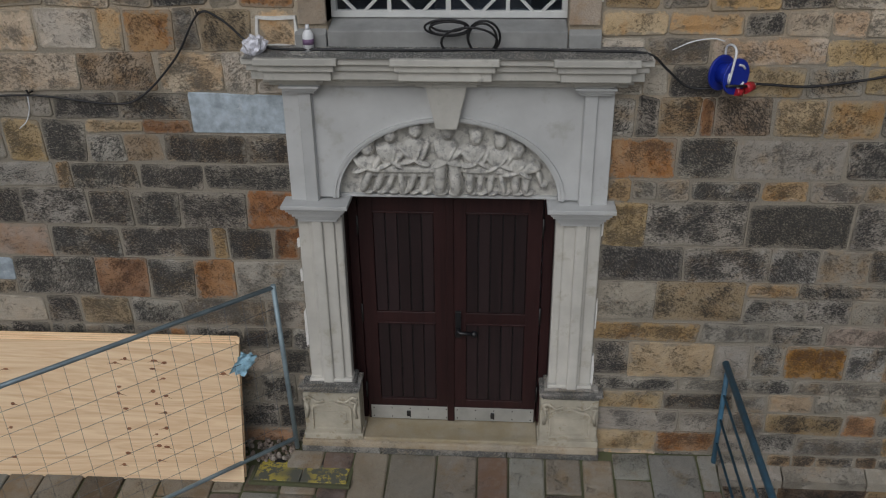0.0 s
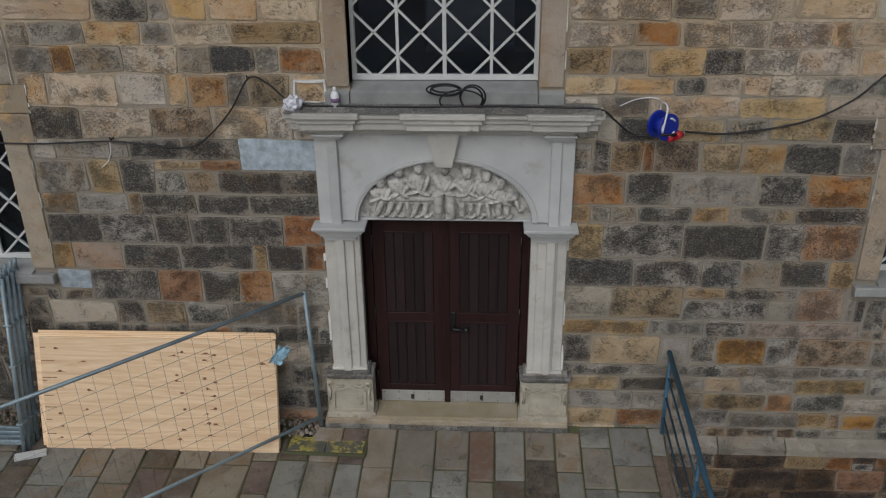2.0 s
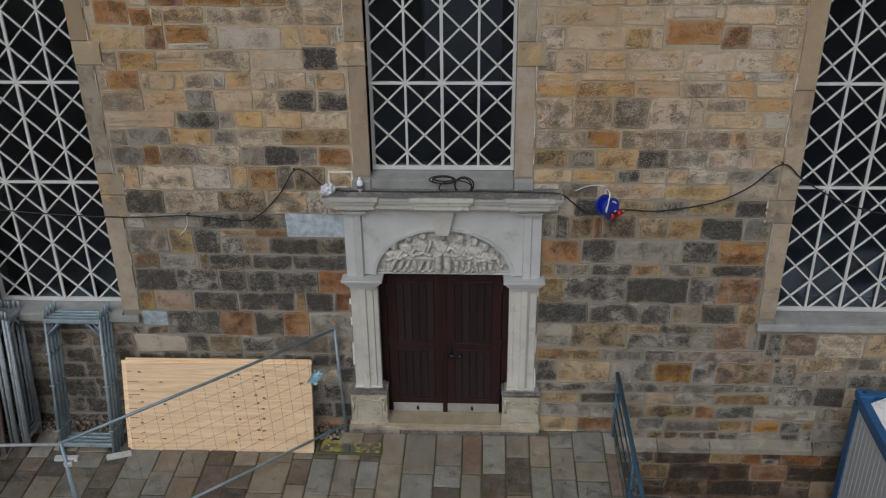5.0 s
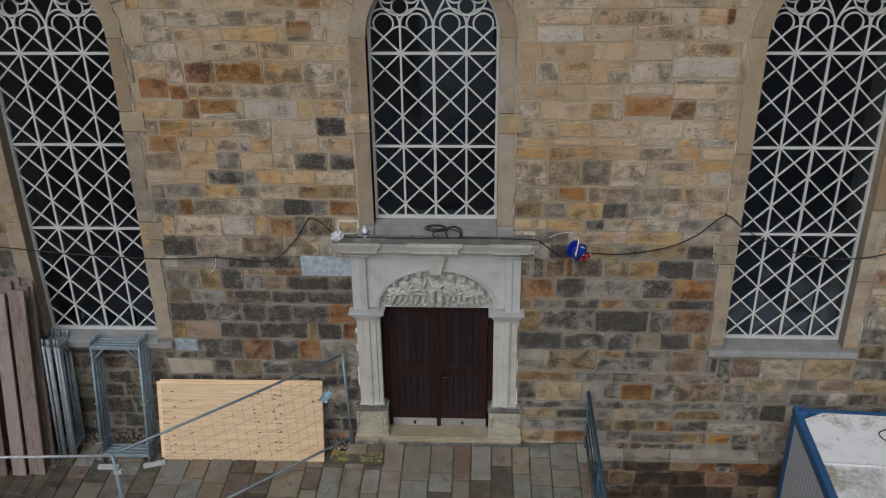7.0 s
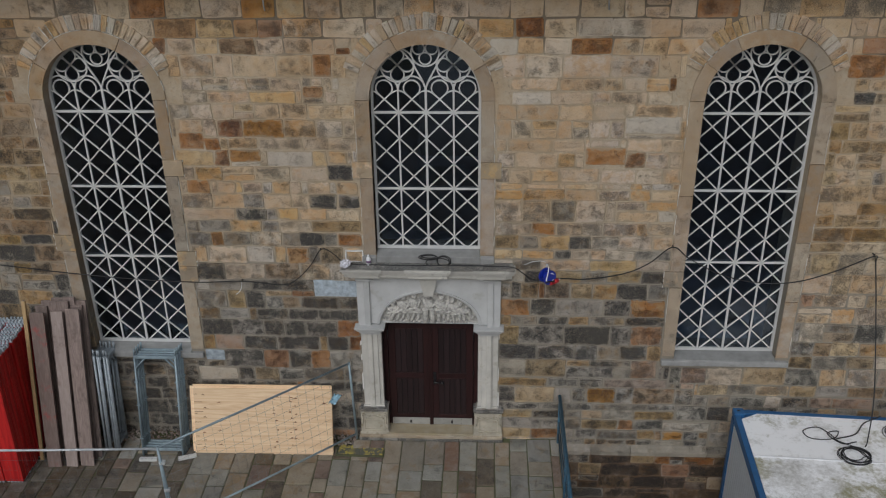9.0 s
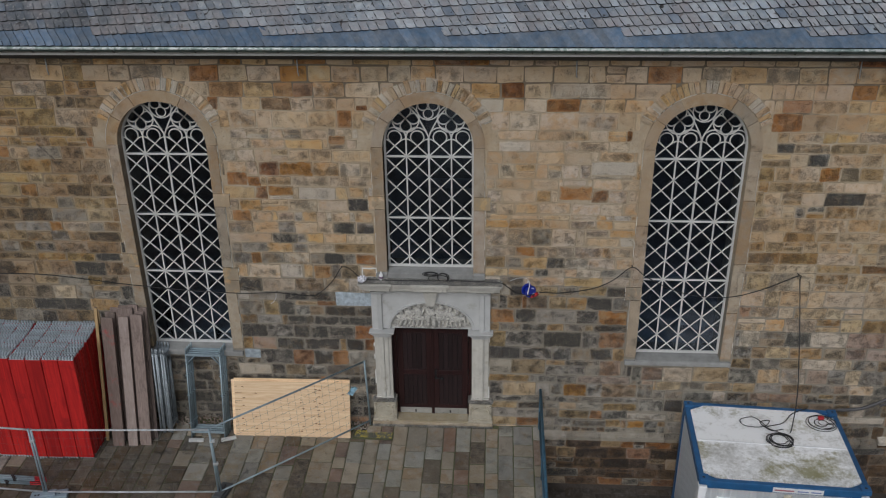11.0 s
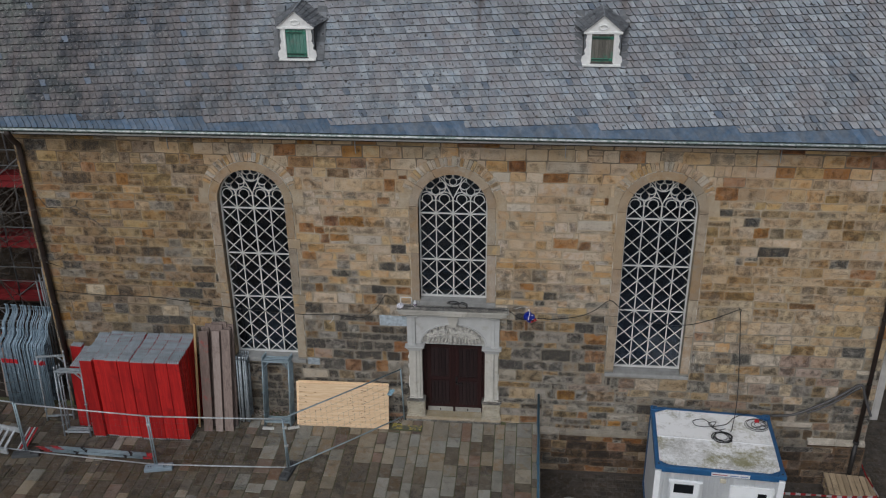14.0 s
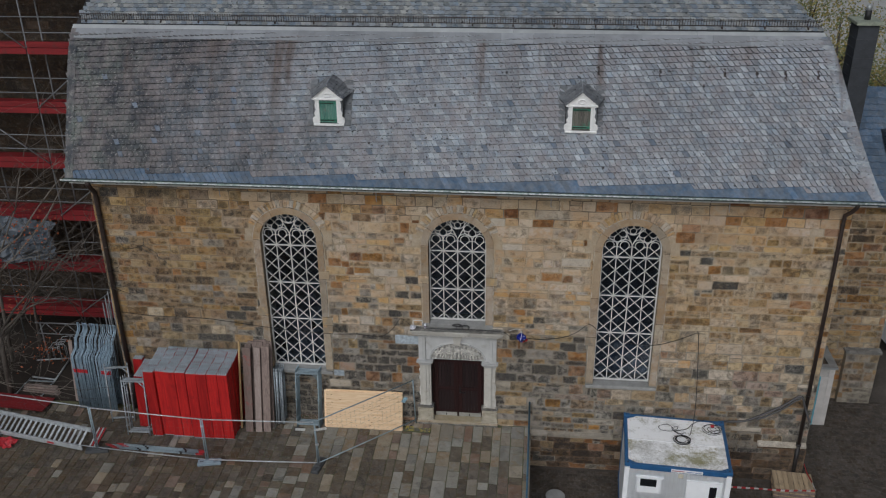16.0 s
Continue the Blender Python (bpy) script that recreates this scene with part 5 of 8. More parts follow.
old_slates, new_slates, eaves_slates = [], [], []
rows_n = int(S_END / COURSE) + 10
for k in range(-9, rows_n + 9):
    x = -12.3 + slate_rng.uniform(0, SLATE_W)
    while x < 11.6:
        s = k * COURSE + x * RISE
        w = SLATE_W * slate_rng.uniform(0.88, 1.14)
        a, b = verge(max(0, min(S_END, s)))
        if s >= 0.19 and s + COURSE * 0.6 < S_END and a - 0.02 < x and x + w < b + 0.06:
            clear = all(abs(x + w / 2 - dx) > 0.42 or abs(on_slope(0, s + 0.1).z - dz - 0.25) > 0.34 for dx, dz in DORMERS)
            if clear:
                h = min(COURSE * 1.4, S_END - s)
                pts = slate_verts(x, s, w + 0.004, h, slate_rng, -0.12)
                (new_slates if slate_rng.random() < (0.035 if s < 1.7 else 0.006) else old_slates).append(pts)
        x += w
# Eaves slates fill the wedge between the gutter and the first course.
x = -11.5
while x < 11.35:
    w = slate_rng.uniform(0.14, 0.18)
    s1 = max(math.ceil((0.19 - q * RISE) / COURSE) * COURSE + q * RISE for q in (x - 0.25, x, x + w)) + 0.06
    k = 0.55 * s1
    eaves_slates.append([(x - k, s1, 0.004), (x - k * 0.55, s1 * 0.55, 0.010), (x - 0.02, 0.07, 0.018), (x + 0.02, -0.0, 0.018), (x + w + 0.02, 0.0, 0.044), (x + w - 0.022, 0.09, 0.040), (x + w - k * 0.6 + 0.008, s1 * 0.6, 0.034), (x + w - k - 0.002, s1, 0.024)])
    x += w


# Edge faces coloured near-black to draw the shadow line round each slate.
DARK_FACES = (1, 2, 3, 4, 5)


def joined(name, many, material, parent, label, dark=DARK_FACES):
    vs, fs = [], []
    for pts in many:
        v, f = slate_geometry(pts)
        k = len(vs)
        vs += v
        fs += [tuple(i + k for i in q) for q in f]
    me = bpy.data.meshes.new(name)
    me.from_pydata(vs, [], fs)
    me.materials.append(material), me.materials.append(SLATE_SHADE)
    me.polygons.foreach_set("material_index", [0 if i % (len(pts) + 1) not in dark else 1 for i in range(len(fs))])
    ob = tagged(new(name, me), label, kind="stuff")
    ob.parent = parent
    return ob


def single_slates(many, material, dark=DARK_FACES):
    for pts in many:
        v, f = slate_geometry(pts)
        me = bpy.data.meshes.new("slate")
        me.from_pydata(v, [], f)
        me.materials.append(material), me.materials.append(SLATE_SHADE)
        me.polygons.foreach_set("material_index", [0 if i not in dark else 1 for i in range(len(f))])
        new("slate", me).parent = roof


# Narrow slates close the west verge.
for i in range(20):
    s0, s1 = S_END * i / 20, min(S_END, S_END * (i + 1) / 20 + 0.05)
    bm = bmesh.new()
    a0, a1 = verge(s0)[0] - 0.03, verge(s1)[0] - 0.03
    q = [on_slope(a0, s0, 0.05), on_slope(a0 + 0.26, s0, 0.05), on_slope(a1 + 0.22, s1, 0.036), on_slope(a1, s1, 0.036)]
    lowq = [on_slope(a0, s0, -0.04), on_slope(a0 + 0.26, s0, 0.02), on_slope(a1 + 0.22, s1, 0.01), on_slope(a1, s1, -0.04)]
    u, w = [bm.verts.new(p) for p in q], [bm.verts.new(p) for p in lowq]
    bm.faces.new(u), bm.faces.new(w[::-1])
    for k in range(4):
        bm.faces.new((u[k], w[k], w[(k + 1) % 4], u[(k + 1) % 4]))
    part("verge_slate", bm, SLATE, roof)

# Slates set across the grain close the east hip, and a sheet flashing the top.
for i in range(30):
    s0, s1 = S_END * i / 30, min(S_END, S_END * (i + 1) / 30 + 0.04)
    bm = bmesh.new()
    b0, b1 = verge(s0)[1] + 0.06, verge(s1)[1] + 0.06
    q = [on_slope(b0 - 0.34, s0 + 0.05, 0.052), on_slope(b0, s0, 0.06), on_slope(b1, s1, 0.046), on_slope(b1 - 0.30, s1, 0.036)]
    lowq = [on_slope(b0 - 0.34, s0 + 0.05, 0.02), on_slope(b0, s0, -0.05), on_slope(b1, s1, -0.05), on_slope(b1 - 0.30, s1, 0.01)]
    u, w = [bm.verts.new(p) for p in q], [bm.verts.new(p) for p in lowq]
    bm.faces.new(u), bm.faces.new(w[::-1])
    for k in range(4):
        bm.faces.new((u[k], w[k], w[(k + 1) % 4], u[(k + 1) % 4]))
    part("hip_slate", bm, SLATE, roof)
x = -11.8
while x < 9.9:
    w = min(slate_rng.uniform(0.9, 1.1), 10.0 - x)
    bm = bmesh.new()
    ss = [S_END - 0.36, S_END - 0.2, S_END]
    topq = [[bm.verts.new(on_slope(x + k * (w - 0.008), s, 0.045)) for s in ss] for k in (0, 1)]
    base = [[bm.verts.new(on_slope(x + k * (w - 0.008), s, 0.012)) for s in ss] for k in (0, 1)]
    for i in (0, 1):
        bm.faces.new((topq[0][i], topq[1][i], topq[1][i + 1], topq[0][i + 1]))
    bm.faces.new((base[0][0], base[1][0], topq[1][0], topq[0][0]))
    bm.faces.new(base[0][::-1] + topq[0])
    bm.faces.new(topq[1][::-1] + base[1])
    part("flashing", bm, ZINC_GREY, roof)
    x += w
for x, y, z in ((3.84, 1.46, 11.46), (5.55, 1.46, 11.45), (7.30, 1.46, 11.45), (8.17, 1.46, 11.45), (8.93, 1.45, 11.44), (9.80, 1.45, 11.43)):
    ob = thing("roof_hook", (x, y, z), "rusty iron ladder hook on the slates", "hook", "roof ladder hooks")
    bm = bmesh.new()
    tube(bm, [(0, 0, 0.0), (0, -0.07, 0.02), (0, -0.16, -0.06), (0, -0.19, -0.05), (0, -0.19, 0.02)], 0.016, 6)
    part("iron", bm, DARK_METAL, ob)
    part("plate", boxes((-0.03, 0.03, -0.2, 0.06, -0.02, -0.005), bevel=0.003), BROWN_PIPE, ob)
    ob.children[1].rotation_euler = (radians(56.7), 0, 0)
    ob.children[1].location = (0, -0.03, 0.02)

# White strip and snow guard on the break.
bm = bmesh.new()
x = -11.95
while x < 10.0:
    w = min(slate_rng.uniform(2.0, 3.2), 10.08 - x)
    dz = slate_rng.uniform(-0.012, 0.012)
    m = pose(0, 2.27, 12.27 + dz, 38, 0, 0)
    box(bm, x, x + w - 0.006, -0.09, 0.10, 0.0, 0.04, bevel=0.008, m=m)
    x += w
part("ridge_strip", bm, plain_mat("pale_zinc", (0.40, 0.42, 0.43), 0.5, 0.1, 0.15, 2, dirt=(0.35, 0.35, 0.34), dirt_at=0.6), roof, "pale sheet-metal strip along the roof break")
guard = thing("snow_guard", (0, 2.55, 12.42), "low rusty wire snow guard along the roof break", "snow guard")
bm = bmesh.new()
for z in (0.05, 0.21):
    tube(bm, [(-11.9, 0, z), (10.0, 0, z)], 0.012, 5)
part("rail", bm, BROWN_PIPE, guard)
bm = bmesh.new()
x = -11.9
while x < 10:
    box(bm, x, x + 0.012, -0.006, 0.006, -0.02, 0.24)
    x += 0.075
part("wire", bm, BROWN_PIPE, guard)
for i in range(19):
    bm = bmesh.new()
    tube(bm, [(-11.6 + i * 1.18, 0.0, 0.2), (-11.6 + i * 1.18, 0.24, 0.11)], 0.012, 5)
    box(bm, -11.62 + i * 1.18, -11.58 + i * 1.18, -0.1, 0.02, -0.08, 0.04)
    part("bracket", bm, BROWN_PIPE, guard)

# Upper slope: slates in lichened rows.
vs, fs = [], []
up = Vector((0, 4.18, 2.64)).normalized()
nrm = Vector((0, -2.64, 4.18)).normalized()
for r in range(28):
    x = -11.9 + slate_rng.uniform(0, 0.2)
    while x < 10.0 - 3.0 * r * 0.175 / 4.94:
        w = slate_rng.uniform(0.14, 0.19)
        o = Vector((x, 2.42, 12.36)) + up * (r * 0.175 + slate_rng.uniform(-0.006, 0.006))
        quad = [o + nrm * 0.02, o + Vector((w * 0.8, 0, 0)) + nrm * 0.02, o + Vector((w + 0.01, 0, 0)) + up * 0.06 + nrm * 0.018, o + Vector((w + 0.01, 0, 0)) + up * 0.23 - Vector((0.1, 0, 0)), o + up * 0.23 - Vector((0.1, 0, 0))]
        k = len(vs)
        vs += quad + [p - nrm * 0.012 for p in quad]
        fs += [tuple(k + i for i in range(5))] + [(k + (i + 1) % 5, k + i, k + 5 + i, k + 5 + (i + 1) % 5) for i in range(5)]
        x += w
me = bpy.data.meshes.new("upper_slates")
me.from_pydata(vs, [], fs)
me.materials.append(SLATE_TOP), me.materials.append(SLATE_SHADE)
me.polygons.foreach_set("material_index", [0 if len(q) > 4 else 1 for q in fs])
ob = tagged(new("upper_slates", me), "lichened old slates of the upper slope", kind="stuff")
ob.parent = roof

# Gutter, fascia board and pipes.
gutter = thing("gutter", (0, -0.60, 8.46), "patinated half-round metal roof gutter with pale streaks", "gutter")
bm = bmesh.new()
prof = [(0.075 * math.cos(radians(a)), 0.075 * math.sin(radians(a))) for a in range(180, 361, 20)]
inner = [(0.066 * math.cos(radians(a)), 0.066 * math.sin(radians(a))) for a in range(360, 179, -20)]
outline = prof + inner
ends = [[bm.verts.new((x, y, z)) for y, z in outline] for x in (-11.62, 11.5)]
n = len(outline)
for i in range(n):
    bm.faces.new((ends[0][i], ends[0][(i + 1) % n], ends[1][(i + 1) % n], ends[1][i]))
part("trough", bm, COPPER, gutter)
bm = bmesh.new()
tube(bm, [(-11.62, -0.075, 0.003), (11.5, -0.075, 0.003)], 0.027, 6)
part("rolled_edge", bm, DRIP_EDGE, gutter)
for i in range(32):
    x = -11.4 + i * 0.735
    bm = bmesh.new()
    tube(bm, [(x, 0.08, 0.02)] + [(x, 0.083 * math.cos(radians(a)), 0.083 * math.sin(radians(a))) for a in range(360, 179, -30)], 0.008, 5)
    part("gutter_bracket", bm, DARK_METAL, gutter)
tagged(part("eaves_board", boxes((-11.45, 11.35, -0.50, -0.02, 8.325, 8.36), (-11.45, 11.35, -0.525, -0.505, 8.305, 8.35), bevel=0.004), WHITE_PAINT), "pale painted eaves board", "eaves board", kind="structure")
# Dark strip along the wall top: shade under the eaves made as an object.
tagged(part("eaves_shadow_board", boxes((-11.14, 10.94, -0.10, -0.002, 8.135, 8.32), bevel=0.01), plain_mat("dark_cornice_wood", (0.06, 0.055, 0.05), 0.8)), "dark strip added for the shade under the eaves", "moulding", kind="structure")

for x in (-7.1, -2.4, 2.65, 7.6):
    bm = bmesh.new()
    tube(bm, [(x, -0.045, 8.14), (x, -0.05, 7.90), (x + 0.01, -0.045, 7.82)], 0.012, 6)
    tagged(part("wall_peg", bm, ZINC), "short pale metal peg hanging under the eaves", "peg", "eaves pegs")


def downpipe(x, z_end, foot, label, r=0.055):
    ob = thing("downpipe", (x, -0.10, z_end), label, "downpipe", "downpipes")
    bm = bmesh.new()
    h = 8.30 - z_end
    tube(bm, [(0.1, -0.50, h + 0.11), (0.1, -0.50, h + 0.02), (0.06, -0.3, h - 0.2), (0, -0.02, h - 0.42), (0, 0, h - 0.6), (0, 0, foot)], r, 12)
    part("pipe", bm, BROWN_PIPE, ob)
    for z in np.arange(1.4, h - 0.5, 1.9):
        bm = bmesh.new()
        tube(bm, [(0, 0, z - 0.02), (0, 0, z + 0.02)], r + 0.009, 12)
        box(bm, -0.012, 0.012, 0.03, 0.1, z - 0.015, z + 0.015)
        part("pipe_clip", bm, DARK_METAL, ob)
    bm = bmesh.new()
    tube(bm, [(0, 0, foot + 0.1), (0, 0, 0)], r + 0.013, 12)
    tube(bm, [(0, 0, foot + 0.06), (0, 0, foot + 0.14)], r + 0.025, 12)
    part("standpipe", bm, DARK_METAL, ob, "thicker iron standpipe")


downpipe(-10.95, 0.03, 1.2, "dark brown downpipe at the corner of the church", 0.072)
downpipe(10.70, LOW, 1.35, "dark brown downpipe running into an iron standpipe")


# ---- dormers ----
def flare(x, y, z):
    """The dormer's roof widens and rises towards the main slope."""
    k = max(0.0, y)
    return Vector((x * (1 + 0.75 * k), y, z + 0.10 * k))


def dormer(x, z, turquoise):
    ob = thing("roof_dormer", (x, 0.44, z), "small white roof dormer with a carved gable and flaking green shutter", "dormer", "roof dormers")
    bm = bmesh.new()
    # Front board with wavy cheeks and a pointed gable.
    side = [(0.43, 0.0), (0.47, 0.08), (0.455, 0.18), (0.385, 0.24), (0.41, 0.33), (0.36, 0.42), (0.385, 0.55), (0.36, 0.68), (0.41, 0.72), (0.42, 0.76)]
    outline = side + [(0.0, 1.10)] + [(-a, b) for a, b in side[::-1]]
    inner = [(-0.27, 0.0), (-0.27, 0.74), (0.27, 0.74), (0.27, 0.0)]
    prism(bm, outline + inner, -0.03, 0.03)
    part("front_board", bm, DORMER_WHITE, ob)
    bm = bmesh.new()
    box(bm, -0.44, 0.44, -0.075, 0.03, 0.715, 0.765, bevel=0.008)
    ribbon(bm, [(-0.45, 0.76), (0.0, 1.13), (0.45, 0.76)], 0.045, -0.08, 0.03)
    tube(bm, [(0.1 * math.cos(a), -0.045, 0.86 + 0.055 * math.sin(a)) for a in np.linspace(0, math.tau, 16, endpoint=False)], 0.02, 6, True)
    for s in (-1, 1):
        box(bm, *sorted((s * 0.25, s * 0.30)), -0.05, 0.03, 0.05, 0.72, bevel=0.005)
    part("gable_moulding", bm, DORMER_WHITE, ob)
    part("dormer_sill", boxes((-0.44, 0.44, -0.085, 0.06, -0.03, 0.015), bevel=0.008), DORMER_WHITE, ob)
    shutter = thing("shutter", (0, 0, 0), "flaking green wooden shutter", "shutter")
    shutter.parent = ob
    for key in ("category",):
        del shutter[key]
    for i in range(6):
        a = -0.25 + i * 0.0834
        part("board", boxes((a + 0.002, a + 0.081, -0.01, 0.012, 0.05, 0.70), bevel=0.003), PEELING if turquoise else FLAKED, shutter)
    for zz in (0.12, 0.62):
        part("batten", boxes((-0.25, 0.25, -0.028, -0.008, zz - 0.03, zz + 0.03), bevel=0.004), GREEN_PAINT, shutter)
        part("strap", boxes((-0.25, 0.16, -0.034, -0.027, zz - 0.012, zz + 0.012), bevel=0.002), DARK_METAL, shutter)
    part("backing", boxes((-0.44, 0.44, 0.03, 0.06, 0.0, 0.75)), DARK_METAL, ob)
    # Slated gabled roof and cheeks that run back into the slope.
    part("dormer_ridge", tube(bmesh.new(), [flare(0, -0.12, 1.165), flare(0, 1.3, 1.15)], 0.014, 6), SLATE, ob)
    for s in (-1, 1):
        for r in range(6):
            f0, f1 = r / 6, (r + 1) / 6 + 0.03
            for q in range(9):
                y0 = -0.10 + q * 0.16
                x0, x1 = s * 0.46 * (1 - f0), s * 0.46 * (1 - min(f1, 1))
                z0, z1 = 0.76 + 0.38 * f0, 0.76 + 0.38 * min(f1, 1)
                quad = [flare(x0, y0, z0 + 0.022), flare(x0, y0 + 0.15, z0 + 0.022), flare(x1, y0 + 0.15, z1 + 0.004), flare(x1, y0, z1 + 0.004)]
                low = [p - Vector((0, 0, 0.02)) for p in quad]
                bm = bmesh.new()
                a, b = [bm.verts.new(p) for p in quad], [bm.verts.new(p) for p in low]
                bm.faces.new(a), bm.faces.new(b[::-1])
                for i in range(4):
                    bm.faces.new((a[i], b[i], b[(i + 1) % 4], a[(i + 1) % 4]))
                bmesh.ops.recalc_face_normals(bm, faces=bm.faces)
                part("gable_slate", bm, SLATE_FLANK, ob)
    for s in (-1, 1):
        bm = bmesh.new()
        x0, x1 = sorted((s * 0.36, s * 0.42))
        a = [bm.verts.new((xx, yy, zz)) for xx in (x0, x1) for yy, zz in ((0.0, -0.10), (0.0, 0.78), (0.60, 0.78))]
        bm.faces.new(a[:3][::-1]), bm.faces.new(a[3:])
        for i in range(3):
            bm.faces.new((a[i], a[(i + 1) % 3], a[3 + (i + 1) % 3], a[3 + i]))
        bmesh.ops.recalc_face_normals(bm, faces=bm.faces)
        part("cheek", bm, SLATE_FLANK, ob)
    # Slates swept up round the dormer.
    for s in (-1, 1):
        for i in range(9):
            za = -0.02 + i * 0.125
            ya = za * 0.657 + 0.03
            q = [Vector((s * 0.40, ya - 0.02, za)), Vector((s * 0.62, ya, za - 0.03)), Vector((s * 0.62, ya + 0.085, za + 0.105)), Vector((s * 0.40, ya + 0.065, za + 0.125))]
            bm = bmesh.new()
            a = [bm.verts.new(p + Vector((0, -0.035, 0.02))) for p in q]
            b = [bm.verts.new(p) for p in q]
            bm.faces.new(a), bm.faces.new(b[::-1])
            for k in range(4):
                bm.faces.new((a[k], b[k], b[(k + 1) % 4], a[(k + 1) % 4]))
            bmesh.ops.recalc_face_normals(bm, faces=bm.faces)
            part("swept_slate", bm, SLATE_FLANK, ob)
    return ob


for x, z in DORMERS:
    dormer(x, z, x < 0)


# ---- ground, terrace and paving ----
EDGE_X = 2.28
bm = bmesh.new()
grid = [-400, -60, -30, -14, -6, 0, 9, 20, 60, 400]
vv = [[bm.verts.new((x, y, LOW)) for y in grid] for x in grid]
for i in range(len(grid) - 1):
    for j in range(len(grid) - 1):
        bm.faces.new((vv[i][j], vv[i + 1][j], vv[i + 1][j + 1], vv[i][j + 1]))
tagged(part("ground", bm, ASPHALT), "dark damp asphalt yard", "ground", kind="structure")
bm = bmesh.new()
ys = [0.0, -0.5, -3.0, -40.0]
outline = [(y, front_ground(y) - 0.016) for y in ys] + [(-40.0, LOW - 0.1), (0.0, LOW - 0.1)]
ends = [[bm.verts.new((x, y, z)) for y, z in outline] for x in (-60.0, EDGE_X)]
n = len(outline)
bm.faces.new(ends[0]), bm.faces.new(ends[1][::-1])
for i in range(n):
    bm.faces.new((ends[0][i], ends[1][i], ends[1][(i + 1) % n], ends[0][(i + 1) % n]))
bmesh.ops.recalc_face_normals(bm, faces=bm.faces)
terrace = tagged(part("pavement", bm, JOINT), "worn sandstone slab paving with mossy joints", "pavement", kind="structure")
rng = random.Random(8)
pavers = []
x = EDGE_X
first = True
while x > -19.0:
    w = 0.16 if first else rng.choice((0.27, 0.32, 0.36, 0.42, 0.47) if x > -5 else (0.24, 0.28, 0.31, 0.35))
    first = False
    y = -0.02 - (0.095 if -1.5 < x - w / 2 < 1.5 else 0.0)
    if x < -1.45:
        y = -0.30 if x > -4.6 else -0.18
    while y > -27.0:
        l = rng.uniform(0.26, 0.80 if x > -4 else 0.58)
        pavers.append((x - w, x, y - l, y))
        y -= l
    x -= w


def paver(bm, r, rng):
    a, b, c, d = r
    g = 0.009
    out = stone_outline(a + g, b - g, c + g, d - g, rng, 0.006, 0.012)
    lift = rng.uniform(-0.004, 0.006)
    back, edge, front = [], [], []
    for px, py in out:
        z = front_ground(py) + lift
        back.append(bm.verts.new((px, py, z - 0.06)))
        edge.append(bm.verts.new((px, py, z - 0.008)))
        k = 0.012
        cx, cy = (a + b) / 2, (c + d) / 2
        front.append(bm.verts.new((px + k * (1 if px < cx else -1), py + k * (1 if py < cy else -1), z)))
    n = len(out)
    for i in range(n):
        j = (i + 1) % n
        bm.faces.new((back[i], back[j], edge[j], edge[i]))
        bm.faces.new((edge[i], edge[j], front[j], front[i]))
    bm.faces.new(front)


def paver_kind(r, rng):
    x = (r[0] + r[1]) / 2
    swept = max(0.0, min(1.0, (x + 6.0) / 4.0)) * max(0.45, min(1.0, 1.4 + r[3] * 0.35))
    west = max(0.0, min(1.0, (-5.0 - x) / 2.5))
    return rng.choices((0, 1, 2, 3, 4), ((0.75 - 0.55 * swept) * (1 - 0.7 * west), 0.06 + 0.08 * swept, (0.2 + 0.15 * swept) * (1 - 0.75 * west), 0.05 + 0.35 * swept, 0.75 * west))[0]


# Yard beside the west end, level with the terrace.
tagged(part("side_yard", boxes((-60.0, WX0 - 0.05, 0.0, 14.0, LOW - 0.1, front_ground(0.0) - 0.03)), earth_mat("dark_soil", (0.022, 0.018, 0.015), (0.05, 0.04, 0.033), (0.05, 0.028, 0.014), 0.3)), "dark bare ground beside the church", "ground", kind="structure")
# Worn setts of the lower yard.
sett_rng = random.Random(83)
vs, fs = [], []
y = -20.0
while y < 4.5:
    d = sett_rng.uniform(0.15, 0.19)
    x = 2.36 + sett_rng.uniform(0, 0.1)
    while x < 19.0:
        w = sett_rng.uniform(0.15, 0.26)
        if y + d < -0.12 or x > WX1 + 0.05:
            z = LOW + sett_rng.uniform(0.004, 0.014)
            e, b = 0.009, 0.022
            k = len(vs)
            for q, zz in ((e, LOW - 0.01), (e, z - 0.006), (b, z)):
                vs += [(x + q, y + q, zz), (x + w - q, y + q, zz), (x + w - q, y + d - q, zz), (x + q, y + d - q, zz)]
            fs.append((k + 8, k + 9, k + 10, k + 11))
            for i in range(4):
                j = (i + 1) % 4
                fs += [(k + i, k + j, k + 4 + j, k + 4 + i), (k + 4 + i, k + 4 + j, k + 8 + j, k + 8 + i)]
        x += w
    y += d
me = bpy.data.meshes.new("yard_setts")
me.from_pydata(vs, [], fs)
me.materials.append(SETT)
setts = tagged(new("yard_setts", me), "dark worn stone setts of the lower yard", kind="stuff")
setts.parent = bpy.data.objects["ground"]
# Kerb and face of the terrace.
tagged(part("terrace_wall", boxes((EDGE_X - 0.0, EDGE_X + 0.06, -40, -0.1, LOW - 0.1, -0.12), bevel=0.01), STONE_DARK), "dark stone side of the raised terrace", "retaining wall", kind="structure")
